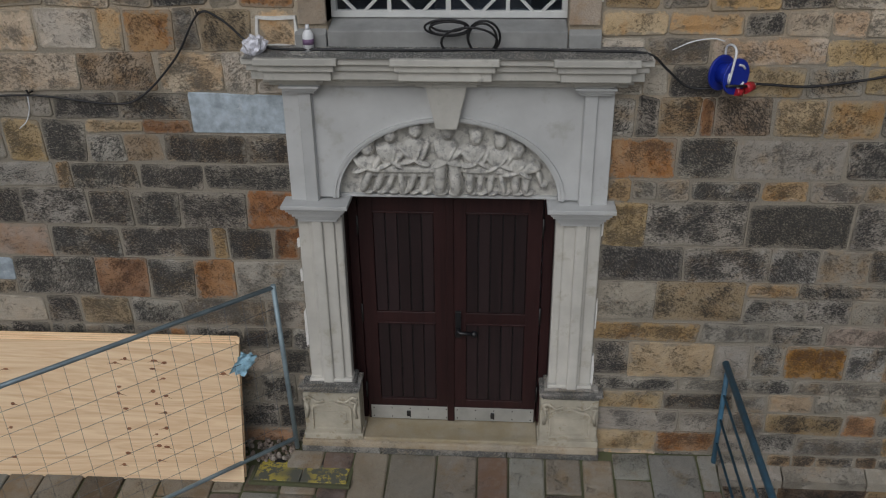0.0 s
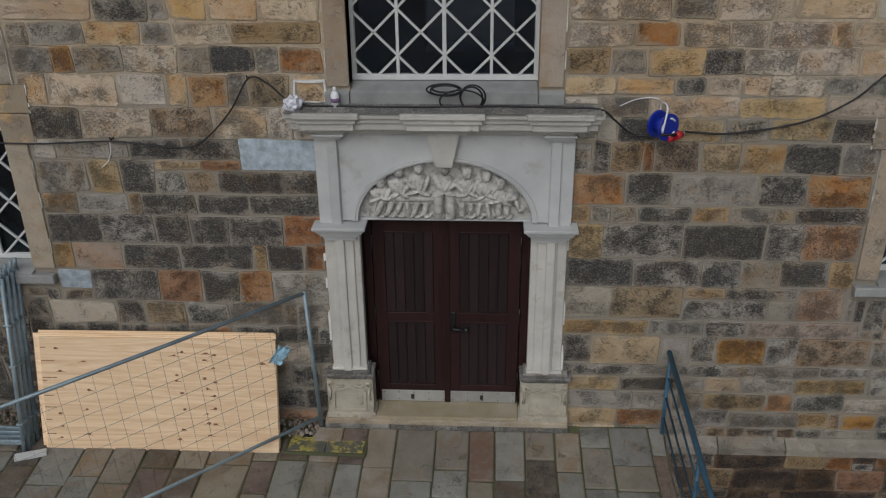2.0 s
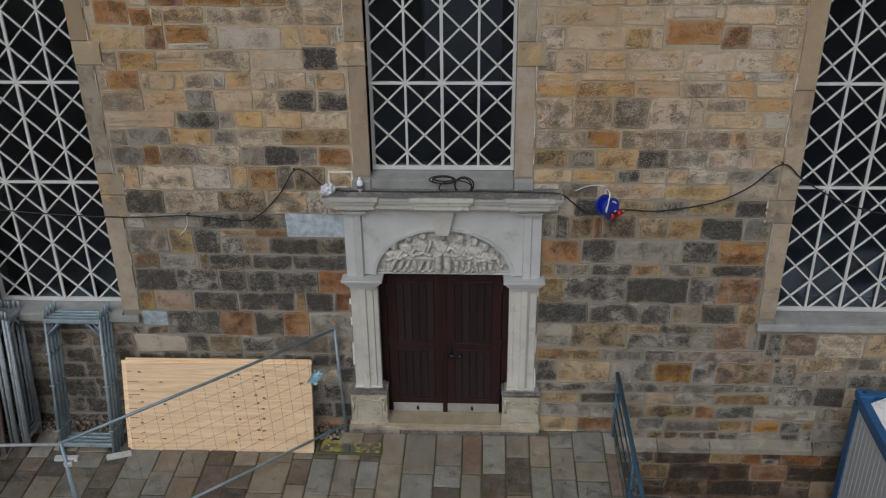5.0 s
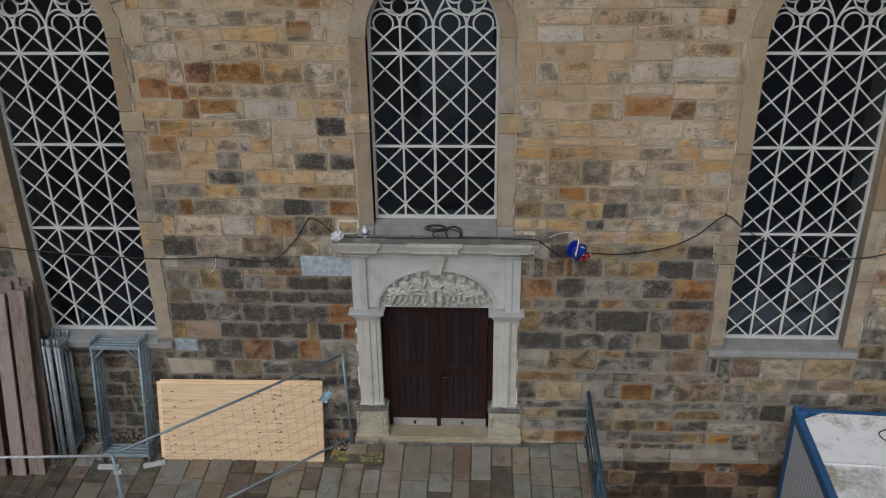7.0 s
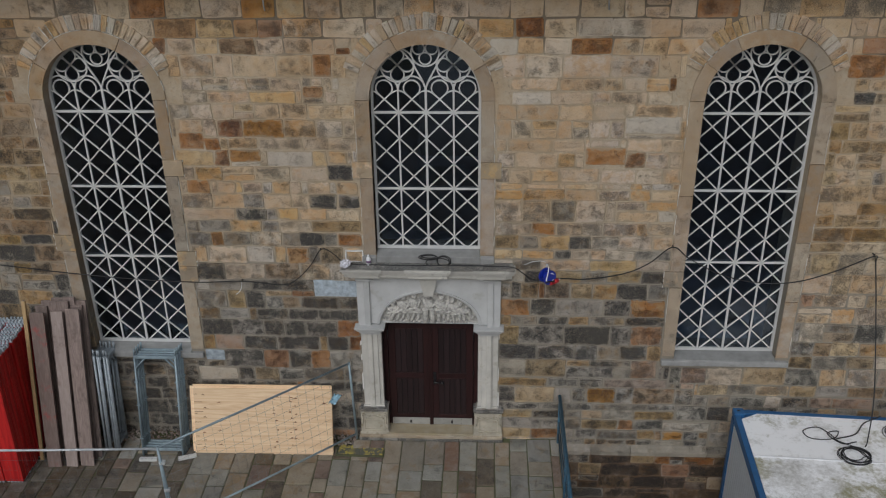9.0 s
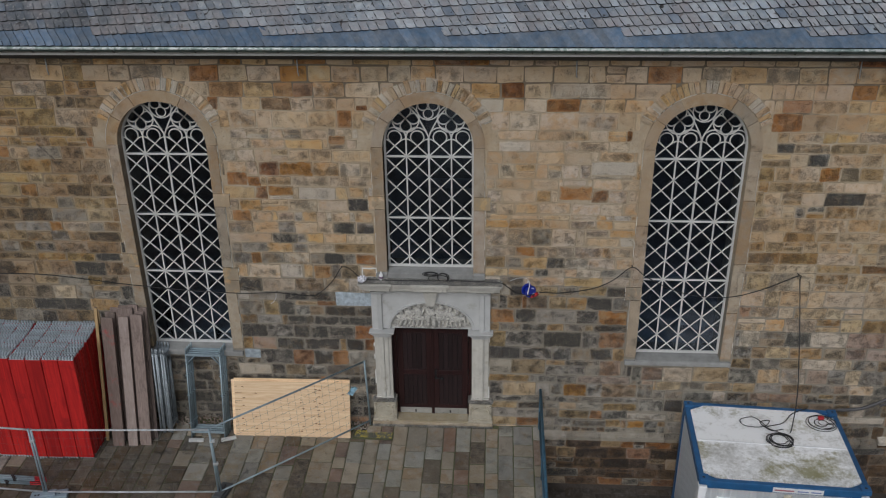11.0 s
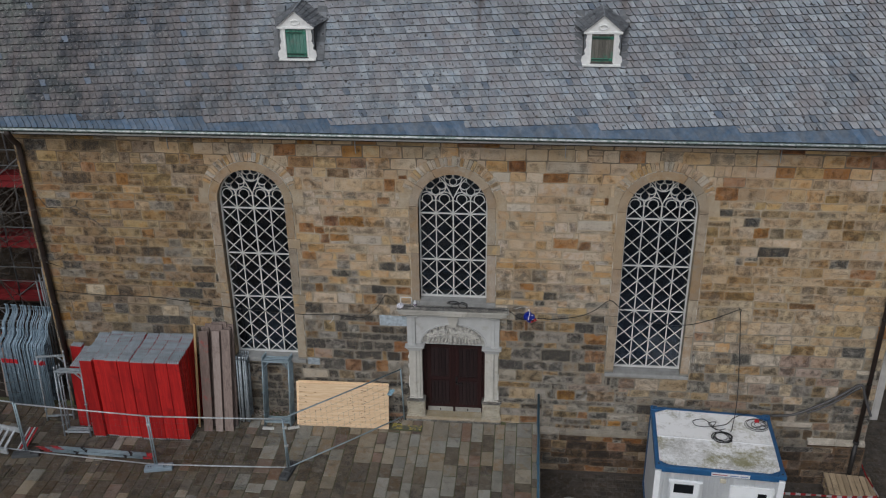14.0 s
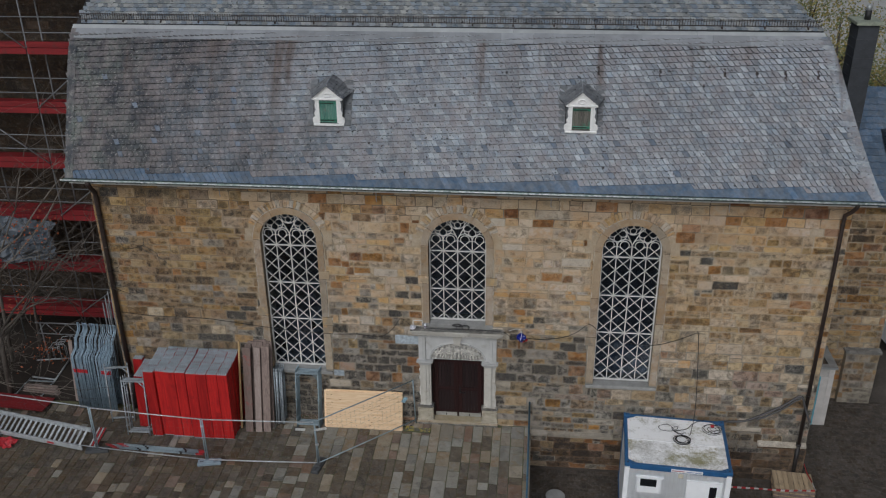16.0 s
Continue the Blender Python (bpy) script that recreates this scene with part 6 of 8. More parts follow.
# Gravel drain strip at the foot of the wall.
bm = bmesh.new()
for i in range(900):
    px = rng.uniform(-6.2, -1.45)
    py = rng.uniform(-0.26, -0.02)
    r = rng.uniform(0.012, 0.028)
    made = bmesh.ops.create_icosphere(bm, subdivisions=1, radius=r, matrix=pose(px, py, front_ground(py) + rng.uniform(0.0, 0.03), rng.uniform(0, 360), rng.uniform(0, 360)))
tagged(part("gravel", bm, stone_mat("drain_pebbles", (0.22, 0.17, 0.14), (0.40, 0.36, 0.32), (0.12, 0.05, 0.045), 0.0, vary=0.5)), "loose reddish and white drain pebbles by the wall", "gravel", kind="stuff")


# ---- building site on the terrace ----
def g(x, y):
    return front_ground(y)


def span(a, b):
    """Pose at a that turns local x towards b."""
    a, b = Vector(a), Vector(b)
    d = b - a
    return Matrix.Translation(a) @ d.to_track_quat("X", "Z").to_matrix().to_4x4(), d.length


FENCE = [(-1.40, -0.10, 1.70), (-4.13, -2.38, 1.67), (-7.62, -2.54, 1.63), (-11.3, -2.30, 1.68), (-14.8, -1.9, 1.7)]


WIRE = plain_mat("dull_mesh_wire", (0.15, 0.165, 0.18), 0.5, 0.3)


def fence_panel(a, b, sparse):
    m, l = span((a[0], a[1], g(*a[:2]) + 0.10), (b[0], b[1], g(*b[:2]) + 0.10))
    h = (a[2] + b[2]) / 2 - 0.08
    ob = thing("site_fence", m, "galvanised tube and wire-mesh construction fence panel", "fence", "construction fence")
    for x in (0.03, l - 0.03):
        bm = bmesh.new()
        tube(bm, [(x, 0, -0.08), (x, 0, h)], 0.021, 10)
        part("post", bm, GALV_BLUE, ob)
    for z in (0.03, h - 0.02):
        bm = bmesh.new()
        tube(bm, [(0.03, 0, z), (l * 0.5, 0.004, z - 0.004), (l - 0.03, 0, z)], 0.019, 10)
        part("rail", bm, GALV_BLUE if not sparse else GALV, ob)
    bm = bmesh.new()
    n = int(l / 0.15)
    for i in range(1, n):
        x = i * l / n
        tube(bm, [(x, 0.0, 0.03), (x + random.uniform(-0.008, 0.008), 0.006, h * 0.5), (x, 0.0, h - 0.02)], 0.0017 if not sparse else 0.0009, 4)
    k = 8
    for i in range(1, k):
        z = 0.03 + i * (h - 0.05) / k
        tube(bm, [(0.03, 0.003, z), (l * 0.5, 0.008, z - 0.012), (l - 0.03, 0.003, z)], 0.0017 if not sparse else 0.001, 4)
    tagged(part("wire_mesh", bm, WIRE, ob), kind="stuff")
    return ob


for i in range(4):
    fence_panel(FENCE[i], FENCE[i + 1], i > 0)


def fence_foot(x, y, turn, pale):
    ob = thing("ballast_block", pose(x, y, g(x, y) - 0.005, 0, 0, turn), "grey recycled-plastic fence foot block with holes", "ballast block", "fence ballast blocks")
    bm = bmesh.new()
    box(bm, -0.36, 0.36, -0.12, 0.12, 0.0, 0.10, bevel=0.02)
    box(bm, -0.14, 0.14, -0.09, 0.09, 0.09, 0.145, bevel=0.015)
    part("block", bm, plain_mat("foot_plastic_pale" if pale else "foot_plastic", (0.22, 0.28, 0.33) if pale else (0.07, 0.075, 0.08), 0.7), ob)
    # Solid black discs; the dark inside of each hole is in their colour.
    for k in (-0.26, -0.2, 0.2, 0.26):
        bm = bmesh.new()
        tube(bm, [(k, 0, 0.085), (k, 0, 0.106)], 0.022, 10)
        part("hole_ring", bm, BLACK_RUBBER, ob)


fence_foot(-4.13, -2.40, 80, False)
fence_foot(-7.55, -2.56, 12, True)
fence_foot(-11.3, -2.32, 10, False)
for x, y, z in ((-4.13, -2.38, 1.3), (-7.62, -2.54, 1.3), (-4.13, -2.38, 0.75)):
    ob = thing("fence_clamp", (x, y, z), "steel clamp joining two fence panels", "clamp", "fence clamps")
    part("clamp_body", boxes((-0.05, 0.05, -0.03, 0.03, -0.03, 0.03), bevel=0.008), GALV, ob)
    bm = bmesh.new()
    tube(bm, [(0, -0.06, 0), (0, 0.05, 0)], 0.009, 6)
    part("bolt", bm, STEEL, ob)

# Plywood sheets leaning on the wall.
knot_rng = random.Random(4)


def plywood(i, x0, lift):
    lean = math.degrees(math.atan2(0.33 - i * 0.012, 1.24))
    y = -0.53 + i * 0.021
    ob = thing("plywood_sheet", pose(x0, y, g(x0, y) + 0.004, -lean, 0, 0.6), "pale pine plywood sheet with knots leaning on the wall" if not i else "pale pine plywood sheet stacked behind another", "plywood", "stack of plywood sheets")
    part("sheet", boxes((0, 2.5, 0, 0.018, 0, 1.25 + lift), bevel=0.002), PLY, ob)
    part("edge_ply", boxes((0.002, 2.498, 0.006, 0.012, 1.25 + lift - 0.001, 1.2515 + lift)), PLANK_PINE, ob)
    if i:
        return
    for col, n in ((0.13, 8), (0.42, 4), (1.40, 6), (1.44, 5), (1.70, 8), (1.78, 7), (2.30, 2)):
        for q in range(n):
            if knot_rng.random() < 0.15:
                continue
            x = col + knot_rng.uniform(-0.025, 0.025) + 0.05
            z = 0.08 + (q + knot_rng.uniform(0.1, 0.8)) * 1.12 / n
            bm = bmesh.new()
            a, b = knot_rng.uniform(0.014, 0.030), knot_rng.uniform(0.009, 0.016)
            prism(bm, [(x + a * math.cos(t), z + b * math.sin(t)) for t in np.linspace(0, math.tau, 10, endpoint=False)], -0.0015, 0.001)
            for k in (-1, 1):
                if knot_rng.random() < 0.6:
                    wing = [(x, z + 0.006), (x + k * knot_rng.uniform(0.04, 0.075), z - knot_rng.uniform(0.012, 0.028)), (x + k * 0.012, z - 0.007)]
                    prism(bm, wing if k < 0 else wing[::-1], -0.0012, 0.001)
            part("knot", bm, KNOT, ob)
    for z, l in ((1.13, 0.06), (0.985, 0.15), (0.80, 0.16), (0.765, 0.05), (0.60, 0.11), (0.47, 0.13), (0.33, 0.07), (0.17, 0.10)):
        part("split", boxes((0.004, l, -0.0015, 0.002, z, z + 0.008)), KNOT, ob)


for i, (dx, dz) in enumerate(((0.0, 0.0), (-0.03, 0.012), (-0.07, 0.02), (0.0, 0.03), (-0.02, 0.03))):
    plywood(i, -4.31 + dx, dz)

# Crumpled plastic bag caught on the fence by the sheets.
bm = bmesh.new()
bmesh.ops.create_grid(bm, x_segments=8, y_segments=10, size=0.5)
for v in bm.verts:
    a, b = v.co.x, v.co.y
    n = noise.noise_vector(Vector((a * 5, b * 5, 2))) * 0.03
    v.co = Vector((a * 0.13 + b * 0.05, -0.02 + n.x, b * 0.22)) + n
bmesh.ops.solidify(bm, geom=list(bm.faces), thickness=0.002)
tagged(part("plastic_bag", bm, plain_mat("pale_blue_film", (0.30, 0.50, 0.62), 0.35, 0, 0.3, 25), smooth=True), "crumpled pale blue plastic bag caught on the fence", "bag").matrix_basis = pose(-1.73, -0.36, 1.13, 0, 18, 12)


# ---- scaffold material ----
def scaffold_frame_parts(ob, w, h, mat, rosettes=(0.35, 1.0, 1.45)):
    for x in (0.0, w):
        bm = bmesh.new()
        tube(bm, [(x, 0, 0), (x, 0, h)], 0.0225, 10)
        part("standard", bm, mat, ob)
        bm = bmesh.new()
        tube(bm, [(x, 0, h), (x, 0, h + 0.12)], 0.018, 8)
        part("spigot", bm, mat, ob)
        for z in rosettes:
            part("rosette", boxes((x - 0.036, x + 0.036, -0.03, 0.03, z - 0.01, z + 0.01), bevel=0.004), mat, ob)
    for z, k in ((h - 0.03, 0.03), (0.14, 0.018)):
        part("transom", boxes((0, w, -k, k, z - 0.028, z + 0.028), bevel=0.006), mat, ob)
    for s, x in ((1, 0.0), (-1, w)):
        bm = bmesh.new()
        tube(bm, [(x, 0, h - 0.25), (x + s * 0.18, 0, h - 0.06)], 0.018, 6)
        part("gusset", bm, mat, ob)


def scaffold_frame(m, label, w=0.73, h=1.95, mat=GALV_BLUE, group="scaffold frames", rosettes=(0.35, 1.0, 1.45)):
    ob = thing("scaffold_ladder", m, label, "scaffolding", group)
    scaffold_frame_parts(ob, w, h, mat, rosettes)
    return ob


first = scaffold_frame(pose(-5.26, -0.62, g(0, -0.6), -11, 0, 0), "galvanised steel scaffold frame leaning on the wall")
for i in (1, 2, 3):
    copy_thing(first, pose(-5.26 + i * 0.014, -0.62 + i * 0.075, g(0, -0.6), -11, 0, 0))
one = scaffold_frame(pose(-10.65, -1.47, g(0, -1.5), -6, 0, 2), "galvanised scaffold frame standing before red deck boards", 0.73, 2.0, GALV_DULL)
copy_thing(one, pose(-10.60, -1.37, g(0, -1.4), -5, 0, 3))
copy_thing(one, pose(-10.58, -1.28, g(0, -1.3), -4, 0.5, 1))
copy_thing(one, pose(-11.46, -0.86, g(0, -0.9), -7, 0, 10))
edge = scaffold_frame(pose(-5.97, -0.20, g(0, -0.2), -7, 0, 0) @ pose(0, 0, 0, 0, 0, -86), "galvanised scaffold frame stacked edge-on against the wall", 0.38, 1.86, GALV_DULL, "edge-on scaffold frames", ())
for i in range(1, 6):
    copy_thing(edge, pose(-5.97 + i * 0.052, -0.20 - 0.012 * (i % 3), g(0, -0.2), -7, random.uniform(-0.5, 0.9), 0) @ pose(0, 0, 0, 0, 0, -87 + random.uniform(-3, 3)))
for x, y, t in ((-5.13, -0.74, 2), (-4.44, -0.66, 20)):
    ob = thing("toe_plate", pose(x, y, g(x, y), 0, 0, t), "white-painted short board lying on the paving", "board", "short boards")
    part("board", boxes((-0.16, 0.16, -0.04, 0.04, 0.0, 0.05), bevel=0.006), WHITE_PAINT, ob)

# Planks leaning upright.
plank_rng = random.Random(6)
PLANKS = [(-7.10, -0.81, 0.075, PLANK_PINE, 3.05, "narrow fresh pine batten leaning upright"), (-6.88, -0.97, 0.26, PLANK_RED, 2.92, "weathered plank with red paint stains"), (-6.55, -0.95, 0.215, PLANK_PALE, 2.93, "pale grey scaffold plank leaning upright"), (-6.30, -0.92, 0.25, PLANK_GREY, 2.97, "weathered grey-brown plank leaning upright")]
PLANKS += [(-6.88 + i * 0.20, -0.80 + 0.05 * (i % 2), 0.22, PLANK_GREY, 2.95 + 0.05 * (i % 3), "weathered grey-brown plank leaning upright") for i in range(4)]
PLANKS += [(-6.80 + i * 0.195, -0.72 + 0.04 * (i % 2), 0.22, PLANK_GREY, 3.0 + 0.04 * (i % 3), "weathered grey-brown plank leaning upright") for i in range(4)]
for x, y, w, m, h, label in PLANKS:
    ob = thing("plank", pose(x, y, g(x, y), -10.2 + plank_rng.uniform(-0.5, 0.5), plank_rng.uniform(0.2, 1.2), 0), label, "plank", "upright planks")
    part("board", boxes((0, w - 0.01, 0, 0.045, 0, h), bevel=0.005), m, ob)
    part("end_grain", boxes((0.006, w - 0.016, 0.004, 0.041, h - 0.001, h + 0.002)), PLANK_PALE, ob)

# Red scaffold decks, standing on end in close rows.
deck = thing("deck_board", (-10.0, -1.3, 0), "red-coated scaffold deck board with galvanised end, standing upright", "deck board", "stack of red deck boards")
part("board", boxes((0.003, 0.330, 0, 0.052, 0.035, 2.42), bevel=0.005), RED_DECK, deck)
for z, up in ((0.045, -1), (2.41, 1)):
    comb = [(0.006, z), (0.318, z)]
    for i in range(5):
        a = 0.315 - i * 0.0625
        comb += [(a, z + up * 0.075), (a - 0.032, z + up * 0.075), (a - 0.035, z + up * 0.012), (a - 0.060, z + up * 0.012)]
    part("end_fitting", prism(bmesh.new(), comb if up > 0 else comb[:1] + comb[1:], 0.010, 0.038), END_GALV, deck)
deck_rng = random.Random(9)
first_done = False
COLUMNS = [(-9.82, -1.43), (-9.488, -1.35), (-9.154, -1.385), (-8.82, -1.39), (-8.462, -1.425), (-8.128, -1.41), (-7.795, -1.40), (-7.461, -1.385)]
for c, (x, y) in enumerate(COLUMNS):
    for k in range(21):
        yy = y + k * 0.0605 + (0.035 if c > 3 and k > 9 else 0)
        m = pose(x + deck_rng.uniform(-0.008, 0.008), yy, g(x, yy) + deck_rng.uniform(-0.008, 0.012), -1.0, deck_rng.uniform(-0.12, 0.12), 0)
        if not first_done:
            deck.matrix_basis, first_done = m, True
        else:
            copy_thing(deck, m)
for k in range(14):
    yy = -1.02 + k * 0.0625
    copy_thing(deck, pose(-10.44, yy, g(0, yy) - 0.01, -1.0, 2.0, 0) @ Matrix.Diagonal((1, 1, 0.81, 1)))
for k in range(3):
    copy_thing(deck, pose(-10.80, -0.22 + k * 0.0625, g(0, -0.2) - 0.01, -1.0, 2.0, 0) @ Matrix.Diagonal((1, 1, 0.83, 1)))

# Galvanised guard rail frames, close together.
RAIL_GALV = plain_mat("guard_rail_zinc", (0.25, 0.34, 0.415), 0.5, 0.3, 0.25, 7, dirt=(0.16, 0.19, 0.22), dirt_at=0.6)
rail_frame = thing("guard_rail", (-12.9, -0.1, 0), "bluish galvanised guard rail frame standing in a close row", "guard rail", "row of guard rail frames")
bm = bmesh.new()
tube(bm, [(0, 0, 0), (0, 0, 1.92), (0, 0.03, 1.99), (0.03, 0.26, 2.14), (0.03, 0.30, 2.20), (0.03, 0.30, 2.34)], 0.0155, 6)
part("front_tube", bm, RAIL_GALV, rail_frame)
bm = bmesh.new()
tube(bm, [(0.02, 0.36, 0), (0.02, 0.36, 2.40), (0.03, 0.39, 2.47), (0.05, 0.60, 2.66), (0.05, 0.63, 2.72), (0.05, 0.63, 2.88), (0.05, 0.60, 2.92)], 0.0155, 6)
part("rear_tube", bm, RAIL_GALV, rail_frame)
for z in (0.25, 1.05, 1.85):
    bm = bmesh.new()
    tube(bm, [(0, 0.0, z), (0.02, 0.36, z)], 0.012, 6)
    part("cross_bar", bm, RAIL_GALV, rail_frame)
rail_frame.matrix_basis = pose(-12.86, -0.28, g(0, -0.2), -3, 0, 0)
banded = thing("guard_rail", (-12.9, -0.1, 0), "bluish galvanised guard rail frame with a red band", "guard rail", "row of guard rail frames")
for child in rail_frame.children:
    same = new(child.name.split(".")[0], child.data)
    same.parent = banded
part("red_sleeve", boxes((-0.0185, 0.0185, -0.0185, 0.0185, 1.39, 1.52), bevel=0.003), RED_PLASTIC, banded)
banded.matrix_basis = pose(-12.825, -0.285, g(0, -0.2), -3, 0, 0)
for i in range(2, 40):
    m = pose(-12.86 + i * 0.0352, -0.28 - 0.004 * (i % 4) - 0.002 * i, g(0, -0.2), -3 + deck_rng.uniform(-0.4, 0.4), deck_rng.uniform(-0.8, 0.8), deck_rng.uniform(-4, 4))
    copy_thing(banded if i < 15 or 28 < i < 38 else rail_frame, m)

# Ladder-like stair section and bars on the paving.
stair = thing("stair_section", pose(-15.45, -1.20, g(0, -1.7) + 0.16, 0, 0, -10.5), "aluminium scaffold stair section lying on its side", "stair")
for y, z in ((0.0, 0.30), (-0.55, 0.0)):
    part("string", boxes((0, 3.9, y - 0.025, y + 0.025, z - 0.07, z + 0.09), bevel=0.01), GALV, stair)
for i in range(20):
    bm = bmesh.new()
    box(bm, 0.10 + i * 0.19, 0.175 + i * 0.19, -0.60, -0.02, -0.012, 0.012, bevel=0.004, m=pose(0, 0, 0.30, 28.6, 0, 0))
    part("tread", bm, GALV, stair)
part("red_label", boxes((2.6, 2.85, -0.58, -0.574, -0.03, 0.04), bevel=0.001), RED_PLASTIC, stair)
for i in range(7):
    y0 = -1.95 - 0.05 * (i % 4)
    m, l = span((-11.2 + 0.1 * i, y0 - 0.05, g(0, y0) + 0.03 + 0.05 * (i // 4)), (-7.95 + 0.03 * i, y0 - 0.14, g(0, y0) + 0.03 + 0.05 * (i // 4)))
    ob = thing("scaffold_brace", m, "long galvanised scaffold brace with red ends lying on the paving", "scaffold brace", "bundle of braces")
    bm = bmesh.new()
    tube(bm, [(0.25, 0, 0), (l - 0.25, 0, 0)], 0.018, 8)
    part("tube", bm, GALV_BLUE, ob)
    for a, b in ((0.0, 0.26), (l - 0.26, l)):
        bm = bmesh.new()
        tube(bm, [(a, 0, 0), (b, 0, 0)], 0.011, 8)
        part("red_end", bm, RED_PLASTIC, ob)
    for k in (l * 0.3, l * 0.75):
        part("collar", boxes((k, k + 0.06, -0.028, 0.028, -0.028, 0.028), bevel=0.005), BLACK_RUBBER, ob)
for i, (dx, mat) in enumerate(((0.0, GALV), (0.07, RED_PLASTIC), (0.14, GALV), (0.21, RED_PLASTIC))):
    m, l = span((-11.62 + dx, -2.28, g(0, -2.3) + 0.04), (-11.50 + dx, -1.62, g(0, -1.6) + 0.36))
    ob = thing("steel_bar", m, "short painted steel bar leaning on the stair section", "bar", "short steel bars")
    part("flat", boxes((0, l, -0.02, 0.02, -0.012, 0.012), bevel=0.004), mat, ob)
# Loose wire chairs and a red sheet left of the frames.
for k in range(3):
    ob = thing("wire_support", pose(-15.35 + k * 0.10, 2.35 + 0.22 * k, g(0, 0) - 0.03, 0, 0, 4 + 5 * k), "bent galvanised wire support frame on the ground", "wire frame", "wire support frames")
    for y in (0.0, 0.35):
        bm = bmesh.new()
        tube(bm, [(0, y, 0), (0.02, y, 0.5), (0.08, y, 0.58), (0.42, y, 0.58), (0.48, y, 0.5), (0.5, y, 0)], 0.014, 6)
        part("loop", bm, GALV, ob)
    for x in (0.1, 0.4):
        bm = bmesh.new()
        tube(bm, [(x, 0, 0.58), (x, 0.35, 0.58)], 0.012, 6)
        part("bar", bm, GALV, ob)
ob = thing("red_sheet", pose(-15.30, -0.30, g(0, -0.5), 0, 0, -4), "faded red board lying over timbers", "board")
part("board", boxes((-1.4, 1.4, -0.38, 0.38, 0.16, 0.19), bevel=0.006), RED_TOE, ob)
for x in (-1.0, 0.0, 1.0):
    part("bearer", boxes((x - 0.05, x + 0.05, -0.3, 0.3, 0.0, 0.16), bevel=0.006), PLANK_GREY, ob)

for k in range(3):
    ob = thing("plank", pose(-15.3, 0.52 + 0.05 * k, g(0, 0) - 0.03 + 0.05 * k, 0, 0, -6 + 2 * k), "short grey plank lying on the ground", "plank", "planks on the ground")
    part("board", boxes((0, 1.4 - 0.1 * k, -0.09, 0.09, 0.0, 0.05), bevel=0.005), PLANK_GREY, ob)
scaffold_frame(pose(-15.45, 1.20, g(0, 0) - 0.005, 90, 0, 0), "galvanised scaffold frame lying flat on the ground", 0.95, 1.5, GALV_DULL, "scaffold frames")
# Inspection cover with yellow paint.
cover_mat = Net("cover_iron_yellow")
spots = cover_mat.ramp(cover_mat.noise(9, 5, 0.75), 0.46, 0.52)
half = cover_mat.noise(1.6, 2, at=(0.9, 0.3, 0))
col = cover_mat.mix(cover_mat.math("MULTIPLY", spots, cover_mat.ramp(half, 0.40, 0.50)), (0.115, 0.115, 0.092), (0.52, 0.42, 0.08))
cover_mat.bump(cover_mat.noise(50, 3), 0.4, 0.004)
cover_mat.done(col, 0.7)
cover = thing("inspection_cover", pose(-1.32, -0.30, g(0, -0.3) - 0.012, -2.8, 0, -1), "mossy iron inspection cover with worn yellow paint", "manhole cover")
part("frame", boxes((-0.44, 0.44, -0.25, -0.22, -0.02, 0.012), (-0.44, 0.44, 0.22, 0.25, -0.02, 0.012), (-0.44, -0.41, -0.22, 0.22, -0.02, 0.012), (0.41, 0.44, -0.22, 0.22, -0.02, 0.012), bevel=0.003), JOINT, cover)
part("lid", boxes((-0.405, -0.004, -0.215, 0.215, -0.02, 0.014), (0.004, 0.405, -0.215, 0.215, -0.02, 0.014), bevel=0.004), cover_mat.mat, cover)
# Thin black pads: the shade inside the lifting sockets done as colour.
for k in (-0.28, 0.12):
    part("lifting_socket", boxes((k, k + 0.1, 0.03, 0.10, 0.012, 0.0165), bevel=0.001), BLACK_RUBBER, cover)

# ---- blue railing on the terrace edge ----
RAIL_X = 2.26
ob = thing("railing", (RAIL_X, 0, 0), "blue-painted tube railing along the terrace edge", "railing")
far = -9.0
for dz, r, m in ((0.98, 0.028, RAIL_BLUE), (0.72, 0.011, RAIL_BLUE), (0.47, 0.011, RAIL_BLUE), (0.22, 0.011, RAIL_BLUE)):
    bm = bmesh.new()
    tube(bm, [(0.0, -0.02 if dz > 0.9 else -0.1, g(0, -0.1) + dz), (0.0, -3.0, g(0, -3) + dz), (0.0, far, g(0, far) + dz)], r, 10)
    part("rail", bm, m, ob)
for y in (-0.1, -1.6, -3.1, -4.6, -6.1, -7.6, -9.0):
    bm = bmesh.new()
    tube(bm, [(0, y, g(0, y) - 0.06), (0, y, g(0, y) + 0.98)], 0.021, 10)
    part("post", bm, RAIL_BLUE, ob)


# ---- cables on the wall ----
def smooth_path(pts, n=8):
    """Catmull-Rom points through pts."""
    p = [Vector(q) for q in pts]
    p = [p[0] * 2 - p[1]] + p + [p[-1] * 2 - p[-2]]
    out = []
    for i in range(1, len(p) - 2):
        for k in range(n):
            t = k / n
            out.append(0.5 * ((2 * p[i]) + (p[i + 1] - p[i - 1]) * t + (2 * p[i - 1] - 5 * p[i] + 4 * p[i + 1] - p[i + 2]) * t * t + (3 * p[i] - p[i - 1] - 3 * p[i + 1] + p[i + 2]) * t ** 3))
    out.append(p[-2])
    return out


def cable(name, pts, r, mat, label, category="cable"):
    bm = bmesh.new()
    tube(bm, smooth_path(pts), r, 7)
    return tagged(part(name, bm, mat), label, category, "wall cables")


